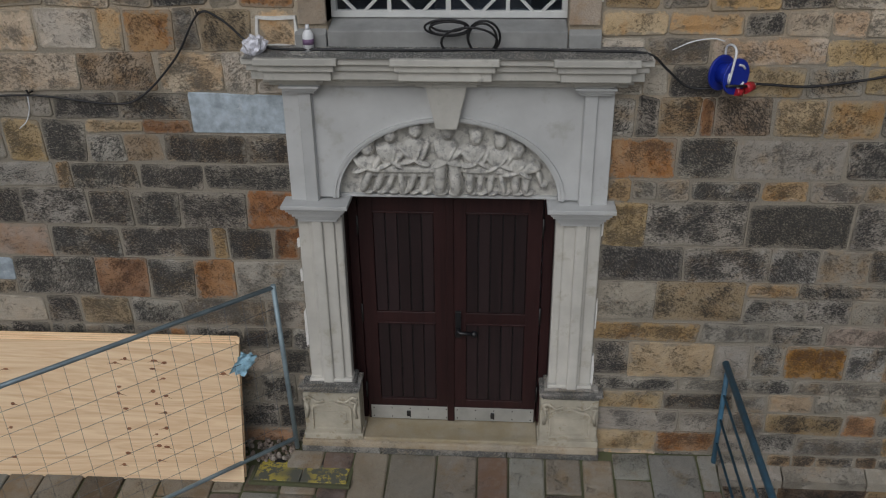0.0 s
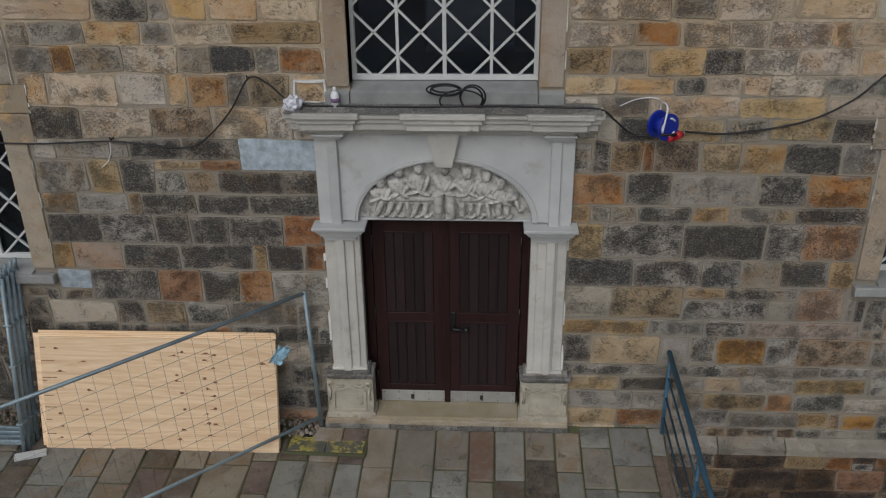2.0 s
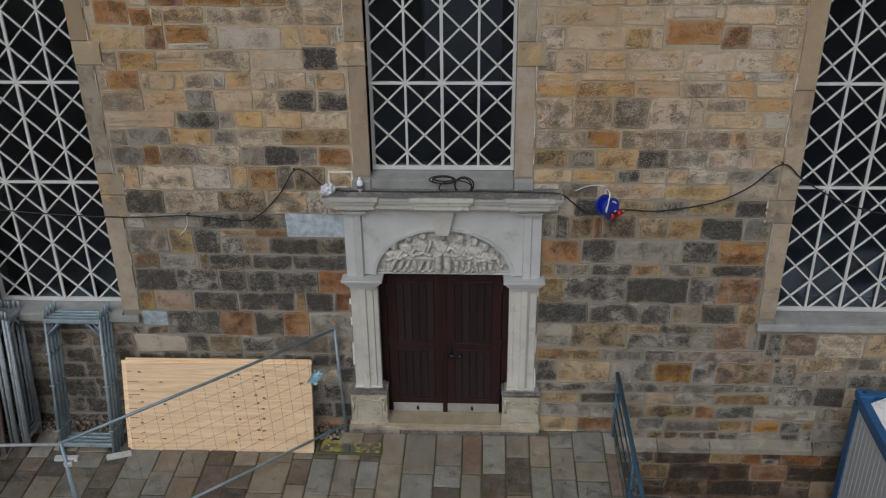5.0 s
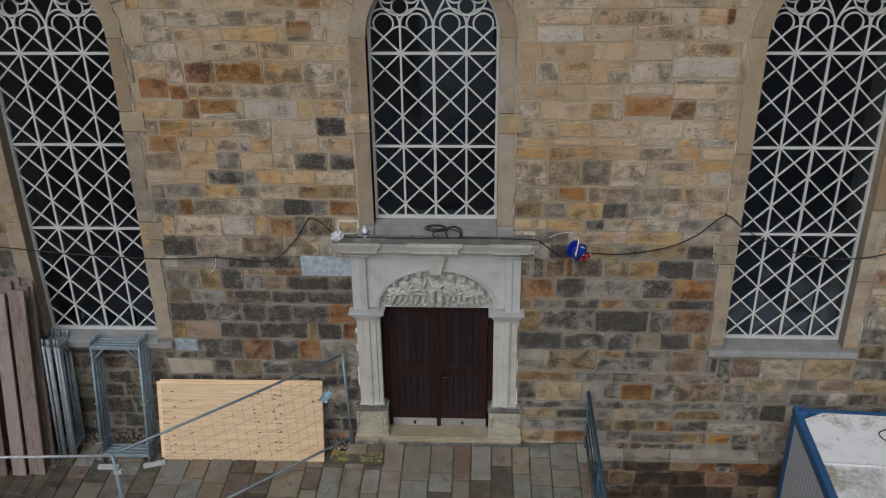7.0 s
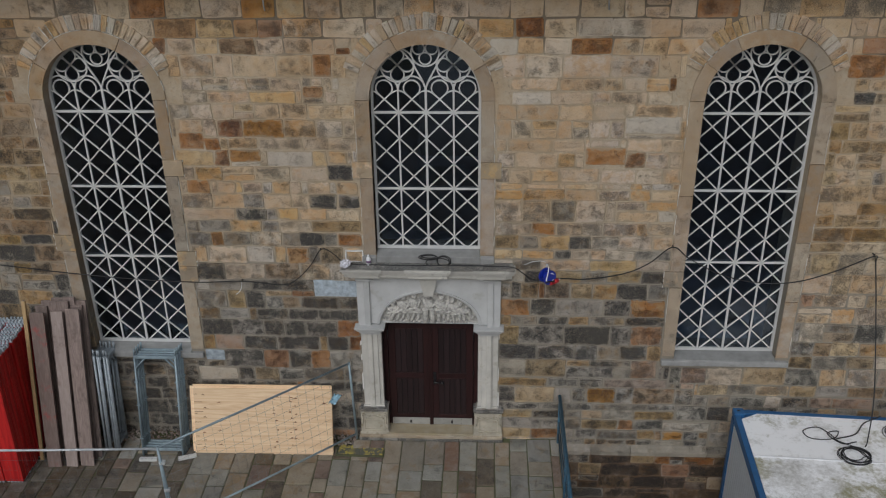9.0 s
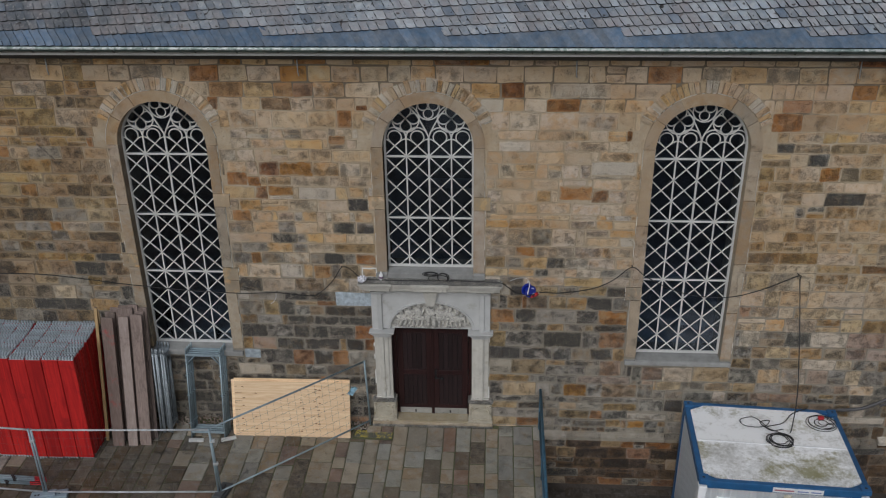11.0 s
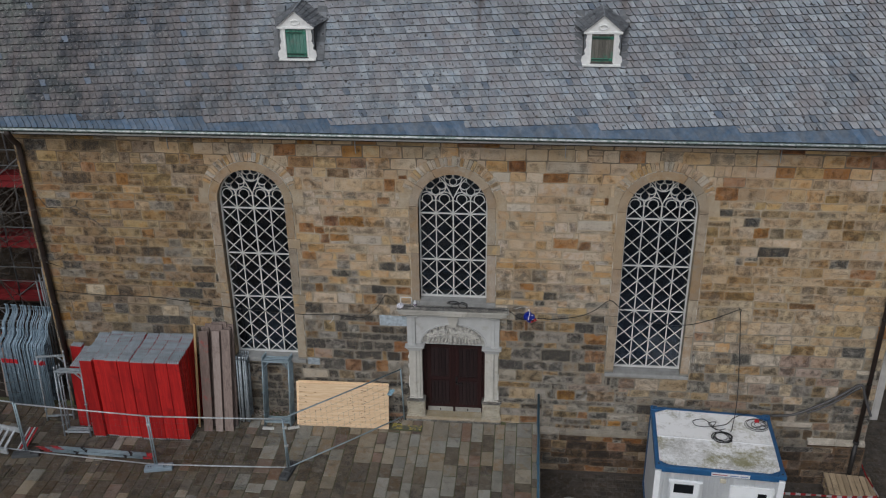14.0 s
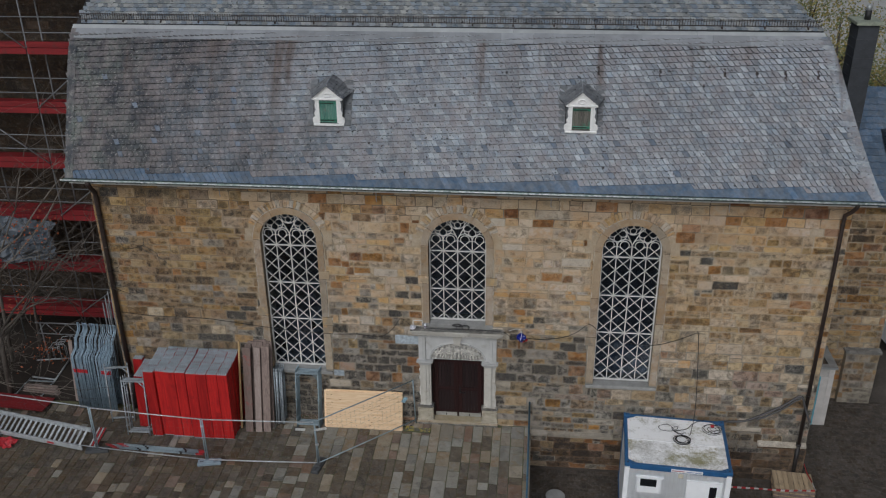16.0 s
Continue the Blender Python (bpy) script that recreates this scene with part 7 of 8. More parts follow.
def coil(cx, cy, z, radii, r, tilt=0.0, seed=1):
    q = random.Random(seed)
    pts = []
    for k, rad in enumerate(radii):
        ox, oy = q.uniform(-0.03, 0.03), q.uniform(-0.03, 0.03)
        for i in range(14):
            a = math.tau * i / 14
            pts.append((cx + ox + rad * math.cos(a), cy + oy + rad * 0.9 * math.sin(a), z + r + 0.006 * k + tilt * math.sin(a)))
    return pts


cable("power_cable", [(-11.1, -0.05, 3.72), (-9.6, -0.05, 3.62), (-8.2, -0.05, 3.62), (-7.0, -0.05, 3.50), (-6.35, -0.05, 3.42), (-5.1, 0.0, 3.28), (-4.0, -0.05, 3.26), (-3.22, -0.05, 3.29), (-2.6, -0.05, 3.23), (-2.35, -0.05, 3.29), (-2.05, -0.05, 3.58), (-1.84, -0.05, 3.90), (-1.68, -0.05, 3.87), (-1.47, -0.10, 3.70)], 0.0085, BLACK_RUBBER, "black power cable hung along the church wall")
cable("power_cable", [(-1.40, -0.10, 3.69), (-1.25, -0.12, 3.672), (-0.9, -0.12, 3.668), (-0.3, -0.13, 3.67), (0.1, -0.12, 3.672), (0.5, -0.11, 3.674), (1.0, -0.12, 3.668), (1.36, -0.13, 3.655), (1.52, -0.08, 3.53), (1.68, -0.06, 3.40), (1.88, -0.10, 3.40)], 0.0095, BLACK_RUBBER, "black power cable lying on the portal cornice")
cable("power_cable", [(2.06, -0.09, 3.44), (2.25, -0.06, 3.42), (2.6, -0.05, 3.41), (3.2, -0.05, 3.52), (3.6, -0.05, 3.72), (3.95, -0.06, 4.02), (4.25, -0.03, 3.80), (4.8, 0.0, 3.50), (5.4, 0.0, 3.36), (6.0, -0.05, 3.40), (6.6, -0.05, 3.60), (7.18, -0.07, 3.90), (7.21, -0.09, 3.82)], 0.0095, BLACK_RUBBER, "black power cable hung along the church wall")
cable("power_cable", [(7.21, -0.09, 3.84), (7.22, -0.5, 3.0), (7.18, -1.1, 1.9), (7.08, -1.42, 1.30), (7.03, -1.50, 1.190)], 0.010, BLACK_RUBBER, "black power cable hanging down to the container roof")
ob = thing("cable_coil", (0.10, -0.17, 3.675), "loose coil of black cable on the cornice", "cable coil", "cable coils")
for k, (cx, cz, r1, r2) in enumerate(((-0.14, 0.16, 0.155, 0.06), (-0.12, 0.15, 0.14, 0.055), (0.12, 0.09, 0.115, 0.13), (0.11, 0.08, 0.10, 0.12), (0.02, 0.05, 0.20, 0.12), (-0.13, 0.17, 0.12, 0.045))):
    bm = bmesh.new()
    tube(bm, [(cx + r1 * math.cos(a), 0.02 - 0.5 * r2 * math.sin(a) + 0.01 * k * 0.3, cz + r2 * math.sin(a)) for a in np.linspace(0, math.tau, 24, endpoint=False)], 0.0085, 7, True)
    part("loop", bm, BLACK_RUBBER, ob)
for x, z in ((-1.84, 3.91), (-3.22, 3.31), (3.95, 4.03), (7.18, 3.92)):
    ob = thing("wall_hook", (x, 0, z), "small rusty wall hook holding a cable", "hook", "wall hooks")
    bm = bmesh.new()
    tube(bm, [(0, 0.02, 0), (0, -0.07, 0), (0, -0.085, 0.03)], 0.008, 6)
    part("pin", bm, DARK_METAL, ob)
bm = bmesh.new()
tube(bm, smooth_path([(-3.24, -0.05, 3.28), (-3.25, -0.05, 3.18), (-3.30, -0.04, 3.08), (-3.37, -0.035, 3.02)], 5), 0.005, 6)
tagged(part("cable_tie", bm, WHITE_PLASTIC), "white cable tie hanging from a wall hook", "cable tie")
bm = bmesh.new()
tube(bm, smooth_path([(1.55, -0.045, 3.66), (1.68, -0.05, 3.72), (1.82, -0.06, 3.745), (1.90, -0.07, 3.73)], 5), 0.005, 6)
tagged(part("cable_tie", bm, WHITE_PLASTIC), "white cable tie holding the cable drum", "cable tie")
# Plug in a plastic bag, and a white bottle.
bm = bmesh.new()
bmesh.ops.create_icosphere(bm, subdivisions=3, radius=0.075)
for v in bm.verts:
    v.co = v.co * (1 + 0.45 * noise.noise(v.co * 28))
    v.co.x *= 1.15
tagged(part("wrapped_plug", bm, plain_mat("clear_film_white", (0.62, 0.62, 0.68), 0.2, 0, 0.4, 40), smooth=False), "cable plug wrapped in crumpled white plastic film", "plug").matrix_basis = pose(-1.42, -0.15, 3.70)
ob = thing("bottle", (-1.04, -0.09, 3.655), "small white plastic bottle with violet label on the cornice", "bottle")
bm = bmesh.new()
tube(bm, [(0, 0, 0), (0, 0, 0.11), (0, 0, 0.135), (0, 0, 0.15)], [0.04, 0.04, 0.03, 0.016], 14)
part("body", bm, WHITE_PLASTIC, ob)
bm = bmesh.new()
tube(bm, [(0, 0, 0.15), (0, 0, 0.185)], [0.017, 0.013], 12)
part("cap", bm, WHITE_PLASTIC, ob)
bm = bmesh.new()
tube(bm, [(0, 0, 0.045), (0, 0, 0.085)], 0.0412, 14)
part("label_band", bm, plain_mat("violet_label", (0.20, 0.12, 0.22), 0.5), ob)
# Blue cable drum.
drum = thing("cable_drum", pose(1.93, -0.17, 3.52, 0, 0, 35) @ Matrix.Scale(0.88, 4), "blue plastic cable drum with white handle hung on the wall", "cable drum")
for y in (-0.075, 0.075):
    bm = bmesh.new()
    tube(bm, [(0, y - 0.010, 0), (0, y - 0.008, 0), (0, y + 0.008, 0), (0, y + 0.010, 0)], [0.135, 0.143, 0.143, 0.135], 28)
    part("flange", bm, BLUE_PLASTIC, drum)
bm = bmesh.new()
tube(bm, [(0, -0.07, 0), (0, 0.07, 0)], 0.085, 20)
part("core", bm, BLUE_PLASTIC, drum)
bm = bmesh.new()
tube(bm, smooth_path([(-0.10, -0.10, -0.03), (-0.08, -0.105, 0.10), (-0.05, -0.09, 0.21), (0.0, 0.0, 0.235), (0.03, 0.08, 0.20), (0.05, 0.10, 0.10)], 5), 0.010, 8)
part("handle", bm, WHITE_PLASTIC, drum)
for k in range(3):
    bm = bmesh.new()
    a0 = 0.6 + k * 2.1
    tube(bm, [(0.095 * math.cos(a), -0.088, 0.095 * math.sin(a)) for a in np.linspace(a0, a0 + 0.9, 6)], 0.010, 6)
    part("white_mark", bm, WHITE_PLASTIC, drum)
bm = bmesh.new()
tube(bm, [(-0.12, -0.10, -0.05), (0.14, -0.11, -0.09)], 0.012, 8)
part("crank", bm, DARK_METAL, drum)
bm = bmesh.new()
tube(bm, [(0.10, -0.09, -0.11), (0.19, -0.09, -0.10)], [0.045, 0.036], 12)
part("socket", bm, RED_PLASTIC, drum)
bm = bmesh.new()
tube(bm, [(0.0, -0.09, -0.12), (0.06, -0.10, -0.13)], 0.03, 10)
part("socket", bm, RED_PLASTIC, drum)
bm = bmesh.new()
tube(bm, [(0.19, -0.09, -0.10), (0.22, -0.08, -0.10), (0.24, -0.07, -0.10)], [0.022, 0.016, 0.012], 8)
part("plug", bm, WHITE_PLASTIC, drum)

# Fresh white pointing round a small block beside the window.
ob = thing("fresh_pointing", (-1.425, 0, 3.662), "frame of fresh white mortar pointed round a wall block", "mortar")
tagged(ob, kind="structure")
bm = bmesh.new()
ribbon(bm, [(0.0, 0.0), (0.14, 0.004), (0.275, -0.004), (0.285, 0.10), (0.28, 0.21), (0.12, 0.202), (0.004, 0.208), (-0.006, 0.10)], 0.032, -0.019, 0.0, True)
part("mortar_line", bm, MORTAR_WHITE, ob)


# ---- site container in the lower yard ----
CW, CD, CH = 2.99, 2.44, 2.58
cont = thing("site_container", pose(6.60, -1.79, LOW, 0, 0, -3.6), "white site office container with blue steel frame and mildewed roof", "container")
X, Y = CW / 2, CD / 2
for sx in (-1, 1):
    for sy in (-1, 1):
        part("corner_post", boxes((*sorted((sx * X, sx * (X - 0.15))), *sorted((sy * Y, sy * (Y - 0.15))), 0.1, CH - 0.15), bevel=0.012), BLUE_PAINT if sy > 0 else CONT_WHITE, cont)
        for z in (0.0, CH - 0.10):
            cast = part("corner_casting", boxes((*sorted((sx * (X + 0.004), sx * (X - 0.17))), *sorted((sy * (Y + 0.004), sy * (Y - 0.17))), z, z + 0.115), bevel=0.008), BLUE_PAINT, cont)
            # A black loop on top puts the slot's inner shade into colour.
            if z > 1:
                bm = bmesh.new()
                tube(bm, [(sx * (X - 0.10), sy * (Y - 0.07), z + 0.112), (sx * (X - 0.06), sy * (Y - 0.07), z + 0.112), (sx * (X - 0.06), sy * (Y - 0.09), z + 0.112), (sx * (X - 0.10), sy * (Y - 0.09), z + 0.112)], 0.012, 6, True)
                part("slot", bm, BLACK_RUBBER, cast)
for sy in (-1, 1):
    part("top_rail", boxes((-X + 0.15, X - 0.15, *sorted((sy * Y, sy * (Y - 0.10))), CH - 0.17, CH - 0.01), bevel=0.01), BLUE_PAINT, cont)
    part("bottom_rail", boxes((-X + 0.15, X - 0.15, *sorted((sy * Y, sy * (Y - 0.10))), 0.02, 0.18), bevel=0.01), BLUE_PAINT, cont)
for sx in (-1, 1):
    part("top_rail", boxes((*sorted((sx * X, sx * (X - 0.10))), -Y + 0.15, Y - 0.15, CH - 0.17, CH - 0.01), bevel=0.01), BLUE_PAINT, cont)
    part("bottom_rail", boxes((*sorted((sx * X, sx * (X - 0.10))), -Y + 0.15, Y - 0.15, 0.02, 0.18), bevel=0.01), BLUE_PAINT, cont)
bm = bmesh.new()
c = 0.30
plan = [(-X + 0.10 + c, -Y + 0.09), (X - 0.10 - c, -Y + 0.09), (X - 0.10, -Y + 0.09 + c * 0.6), (X - 0.10, Y - 0.09 - c * 0.6), (X - 0.10 - c, Y - 0.09), (-X + 0.10 + c, Y - 0.09), (-X + 0.10, Y - 0.09 - c * 0.6), (-X + 0.10, -Y + 0.09 + c * 0.6)]
for a, b in ((-9, -0.04), (-0.02, 9)):
    pts = []
    for i, (px, py) in enumerate(plan):
        qx, qy = plan[(i + 1) % len(plan)]
        if a <= py <= b:
            pts.append((px, py))
        for lim in (a, b):
            if (py - lim) * (qy - lim) < 0:
                t = (lim - py) / (qy - py)
                pts.append((px + (qx - px) * t, lim))
    lo = [bm.verts.new((px, py, CH - 0.05)) for px, py in pts]
    hi = [bm.verts.new((px, py, CH - 0.012 + (0.012 if abs(py) < 0.1 else 0))) for px, py in pts]
    bm.faces.new(hi), bm.faces.new(lo[::-1])
    for i in range(len(pts)):
        j = (i + 1) % len(pts)
        bm.faces.new((lo[i], lo[j], hi[j], hi[i]))
part("roof_panel", bm, ROOF_PANEL, cont, "white roof sheet with mildew and moss")
part("roof_seam", boxes((-X + 0.11, X - 0.11, -0.05, -0.02, CH - 0.02, CH + 0.012), bevel=0.004), WHITE_PLASTIC, cont)
part("roof_deck", boxes((-X + 0.09, X - 0.09, -Y + 0.09, Y - 0.09, CH - 0.09, CH - 0.055)), BLUE_PAINT, cont)


def ribbed(x0, x1, z0, z1, y, pitch=0.115, depth=0.006):
    """A sheet with shallow upright ribs, in the plane y."""
    bm = bmesh.new()
    pts, x, k = [], x0, 0
    while x < x1 - 0.01:
        pts += [(x, y), (min(x1, x + pitch * 0.62), y), (min(x1, x + pitch * 0.74), y + depth), (min(x1, x + pitch * 0.88), y + depth)]
        x += pitch
    pts.append((x1, y))
    lo, hi = [bm.verts.new((a, b, z0)) for a, b in pts], [bm.verts.new((a, b, z1)) for a, b in pts]
    for i in range(len(pts) - 1):
        if pts[i] != pts[i + 1]:
            bm.faces.new((lo[i], lo[i + 1], hi[i + 1], hi[i]))
    bmesh.ops.solidify(bm, geom=list(bm.faces), thickness=-0.03)
    return bm


part("front_sheet", ribbed(-X + 0.14, X - 0.14, 0.17, CH - 0.16, -Y + 0.025), CONT_WHITE, cont)
side = part("side_sheet", ribbed(-Y + 0.14, Y - 0.14, 0.17, CH - 0.16, -X + 0.02), CONT_WHITE, cont)
side.rotation_euler = (0, 0, radians(-90))
side = part("side_sheet", ribbed(-Y + 0.14, Y - 0.14, 0.17, CH - 0.16, -X + 0.02), CONT_WHITE, cont)
side.rotation_euler = (0, 0, radians(90))
back = part("rear_sheet", ribbed(-X + 0.14, X - 0.14, 0.17, CH - 0.16, -Y + 0.02), CONT_WHITE, cont)
back.rotation_euler = (0, 0, radians(180))
yf = -Y + 0.02
win = part("window", boxes((-1.10, -0.42, yf - 0.03, yf + 0.02, 1.60, 2.18), bevel=0.008), CONT_WHITE, cont)
part("pane", boxes((-1.02, -0.56, yf - 0.036, yf - 0.028, 1.84, 2.10), bevel=0.002), plain_mat("dark_pane", (0.012, 0.014, 0.017), 0.08, 0, 0.1, bump=0), win)
part("shutter_box", boxes((-1.16, -0.36, yf - 0.06, yf + 0.02, 2.14, 2.20), bevel=0.008), CONT_WHITE, win)
part("roller_guide", boxes((-0.50, -0.45, yf - 0.05, yf, 1.60, 2.14), bevel=0.005), CONT_WHITE, win)
cdoor = part("door", boxes((0.32, 1.22, yf - 0.035, yf + 0.01, 0.2, 2.16), bevel=0.01), CONT_WHITE, cont)
part("pane", boxes((0.92, 1.12, yf - 0.042, yf - 0.03, 1.15, 2.03), bevel=0.002), bpy.data.materials["dark_pane"], cdoor)
part("door_frame", boxes((0.27, 0.32, yf - 0.045, yf, 0.2, 2.2), (1.22, 1.27, yf - 0.045, yf, 0.2, 2.2), (0.32, 1.22, yf - 0.045, yf, 2.16, 2.2), bevel=0.005), CONT_WHITE, cdoor)
bm = bmesh.new()
tube(bm, [(0.42, yf - 0.035, 1.1), (0.42, yf - 0.08, 1.1), (0.52, yf - 0.085, 1.1)], 0.012, 7)
part("handle", bm, DARK_METAL, cdoor)
part("vent", boxes((0.02, 0.16, yf - 0.03, yf + 0.01, 2.24, 2.36), bevel=0.008), plain_mat("cream_vent", (0.60, 0.55, 0.44), 0.6), cont)
sign = part("sign", boxes((-0.20, 0.68, -Y - 0.012, -Y + 0.002, CH - 0.145, CH - 0.045), bevel=0.002), WHITE_PLASTIC, cont)
part("red_bar", boxes((-0.17, 0.17, -Y - 0.016, -Y - 0.011, CH - 0.11, CH - 0.08)), plain_mat("faded_red_print", (0.42, 0.18, 0.2), 0.5), sign)
part("blue_bar", boxes((0.23, 0.42, -Y - 0.016, -Y - 0.011, CH - 0.11, CH - 0.085)), plain_mat("faded_blue_print", (0.22, 0.28, 0.5), 0.5), sign)
part("blue_bar", boxes((0.46, 0.64, -Y - 0.016, -Y - 0.011, CH - 0.11, CH - 0.085)), bpy.data.materials["faded_blue_print"], sign)

TOPZ = LOW + CH - 0.005
ob = thing("cable_coil", (6.80, -1.70, TOPZ), "coil of black cable lying on the container roof", "cable coil", "cable coils")
bm = bmesh.new()
tube(bm, smooth_path(coil(0, 0, 0, (0.25, 0.19, 0.23, 0.16, 0.24, 0.20, 0.22), 0.008, 0, 3), 2), 0.0075, 6)
part("coiled_cable", bm, BLACK_RUBBER, ob)
bm = bmesh.new()
tube(bm, smooth_path([(0.15, 0.35, 0.02), (-0.1, 0.3, 0.02), (-0.25, 0.55, 0.02), (-0.05, 0.62, 0.02), (-0.2, 0.42, 0.02), (-0.55, 0.42, 0.02), (-0.62, 0.62, 0.02), (-0.35, 0.72, 0.02), (-0.2, 0.5, 0.03), (-0.15, 0.36, 0.03), (0.1, 0.2, 0.02)], 6), 0.0085, 6)
part("loose_loop", bm, BLACK_RUBBER, ob)
bm = bmesh.new()
tube(bm, smooth_path([(-0.15, 0.42, 0.02), (0.2, 0.55, 0.02), (0.45, 0.85, 0.02), (0.8, 1.05, 0.02)], 5), 0.010, 6)
part("lead", bm, BLACK_RUBBER, ob)
ob = thing("cable_coil", (7.77, -1.12, TOPZ), "tangled cable with red plug on the container roof", "cable coil", "cable coils")
bm = bmesh.new()
tube(bm, smooth_path(coil(0, 0, 0, (0.24, 0.13, 0.29, 0.18, 0.09, 0.26), 0.009, 0, 8), 2), 0.0065, 6)
part("coiled_cable", bm, BLACK_RUBBER, ob)
part("plug", boxes((-0.05, 0.06, 0.08, 0.16, 0.02, 0.09), bevel=0.02), RED_PLASTIC, ob)
bm = bmesh.new()
tube(bm, smooth_path([(8.00, -0.66, 1.12), (8.16, -0.42, 0.98), (8.40, -0.18, 0.82), (8.96, -0.14, 0.86), (9.53, -0.14, 1.18), (9.97, -0.15, 1.48), (10.30, -0.20, 1.82), (10.43, -0.24, 1.93), (10.52, -0.24, 1.84), (10.64, -0.20, 1.49), (10.86, -0.22, 0.98)], 6), 0.035, 9)
tagged(part("drain_hose", bm, plain_mat("grey_hose", (0.085, 0.082, 0.085), 0.6)), "thick grey hose sagging from the container to the downpipe", "hose")
bm = bmesh.new()
tube(bm, smooth_path([(9.25, -0.22, 0.98), (9.56, -0.20, 1.12), (9.98, -0.21, 1.42), (10.29, -0.26, 1.76), (10.42, -0.30, 1.88)], 6), 0.028, 9)
tagged(part("drain_hose", bm, bpy.data.materials["grey_hose"]), "second grey hose strapped below the first", "hose")

# ---- lower yard ----
bin_ = thing("round_bin", (3.15, -1.95, LOW), "grey round metal bin with a flat lid", "bin")
bm = bmesh.new()
tube(bm, [(0, 0, 0), (0, 0, 0.35)], 0.28, 24)
part("body", bm, GALV, bin_)
bm = bmesh.new()
tube(bm, [(0, 0, 0.35), (0, 0, 0.36), (0, 0, 0.39), (0, 0, 0.40)], [0.29, 0.30, 0.30, 0.27], 24)
part("lid", bm, ZINC, bin_)
stack_rng = random.Random(14)
for k in range(3):
    pal = thing("pallet", pose(10.58, -0.62, LOW + 0.145 * k, 0, 0, -6 + stack_rng.uniform(-2, 2)), "rough wooden pallet in a low stack", "pallet", "stack of pallets")
    for y in (-0.4, 0.0, 0.36):
        part("bearer", boxes((-0.6, 0.6, y, y + 0.08, 0.0, 0.10), bevel=0.006), PLANK_GREY, pal)
    for i in range(8):
        x = -0.6 + i * 0.151
        part("deck_plank", boxes((x, x + 0.143 + stack_rng.uniform(-0.012, 0.004), -0.42, 0.46, 0.102, 0.124), bevel=0.004), PLANK_TAN, pal)
tape_mat = Net("red_white_tape")
wave = tape_mat.n.new("ShaderNodeTexWave")
wave.inputs["Scale"].default_value = 1.2
tape_mat.l.new(tape_mat.pos, wave.inputs["Vector"])
tape_mat.done(tape_mat.mix(tape_mat.ramp(wave.outputs["Fac"], 0.48, 0.52), (0.50, 0.03, 0.04), (0.72, 0.70, 0.70)), 0.5)


def tape(pts, label):
    bm = bmesh.new()
    path = smooth_path(pts, 8)
    rows = [(bm.verts.new(p + Vector((0, 0, 0.035))), bm.verts.new(p + Vector((0.004 * math.sin(i), 0.012 * math.sin(i * 0.7), -0.035)))) for i, p in enumerate(path)]
    for a, b in zip(rows, rows[1:]):
        bm.faces.new((a[1], b[1], b[0], a[0]))
    bmesh.ops.solidify(bm, geom=list(bm.faces), thickness=0.001)
    tagged(part("barrier_tape", bm, tape_mat.mat), label, "barrier tape", "barrier tapes")


tape([(8.06, -1.35, -0.76), (9.0, -1.30, -0.81), (10.1, -1.28, -0.84), (11.05, -1.20, -0.84)], "red and white barrier tape strung past the pallets")
tape([(11.08, -1.20, -0.84), (11.06, -0.85, -0.83), (11.0, -0.45, -0.78), (10.97, -0.13, -0.68)], "red and white barrier tape tied to the corner")

# Annex with its slate roof, behind the corner.
annex = thing("annex", (0, 0, 0), "sandstone annex with blue slate roof set back from the church", "building")
part("wall", boxes((10.95, 14.5, 4.7, 9.0, LOW - 0.1, 6.5)), MORTAR, annex)
bm = bmesh.new()
ar = random.Random(31)
for s in lay_courses(10.95, 14.5, LOW, 6.4, (0.2, 0.34), (0.35, 0.8), ar, 0.05):
    a, b, c2, d = s
    block(bm, stone_outline(a + 0.008, b - 0.008, c2 + 0.008, d - 0.008, ar), 0.015, 0.04, 0.01, ar, ar.choice((BROWN, GOLD, GOLD, TOOLED, ORANGE, BROWN)))
for v in bm.verts:
    v.co.y += 4.7
tagged(part("wall_stones", bm, STONES, annex), "warm sandstone blocks of the annex", kind="stuff")
part("buttress", boxes((13.36, 14.49, 4.46, 4.72, LOW, 0.68), bevel=0.02), MORTAR, annex)
for s in lay_courses(13.35, 14.5, LOW, 0.66, (0.2, 0.3), (0.3, 0.6), ar, 0.05):
    bm = bmesh.new()
    block(bm, stone_outline(s[0] + 0.008, s[1] - 0.008, s[2] + 0.008, s[3] - 0.008, ar), 0.012, 0.03, 0.01, ar)
    for v in bm.verts:
        v.co.y += 4.46
    part("stone", bm, STONES[ar.choice((9, 9, 10, 10))], annex)
part("buttress_cap", boxes((13.3, 14.55, 4.40, 4.72, 0.68, 0.80), bevel=0.02), PORTAL_TOP, annex)
bm = bmesh.new()
rise = (8.45 - 6.5) / (7.0 - 4.2)
outline = [(4.2, 6.5), (8.2, 6.5 + 4.0 * rise), (8.2, 6.2), (4.2, 6.38)]
ends = [[bm.verts.new((x, y, z)) for y, z in outline] for x in (10.3, 24.0)]
bm.faces.new(ends[0]), bm.faces.new(ends[1][::-1])
for i in range(4):
    bm.faces.new((ends[0][i], ends[1][i], ends[1][(i + 1) % 4], ends[0][(i + 1) % 4]))
bmesh.ops.recalc_face_normals(bm, faces=bm.faces)
part("roof", bm, SLATE_NEW, annex)
vs, fs = [], []
nz = Vector((0, -rise, 1)).normalized()
upv = Vector((0, 1, rise)).normalized()
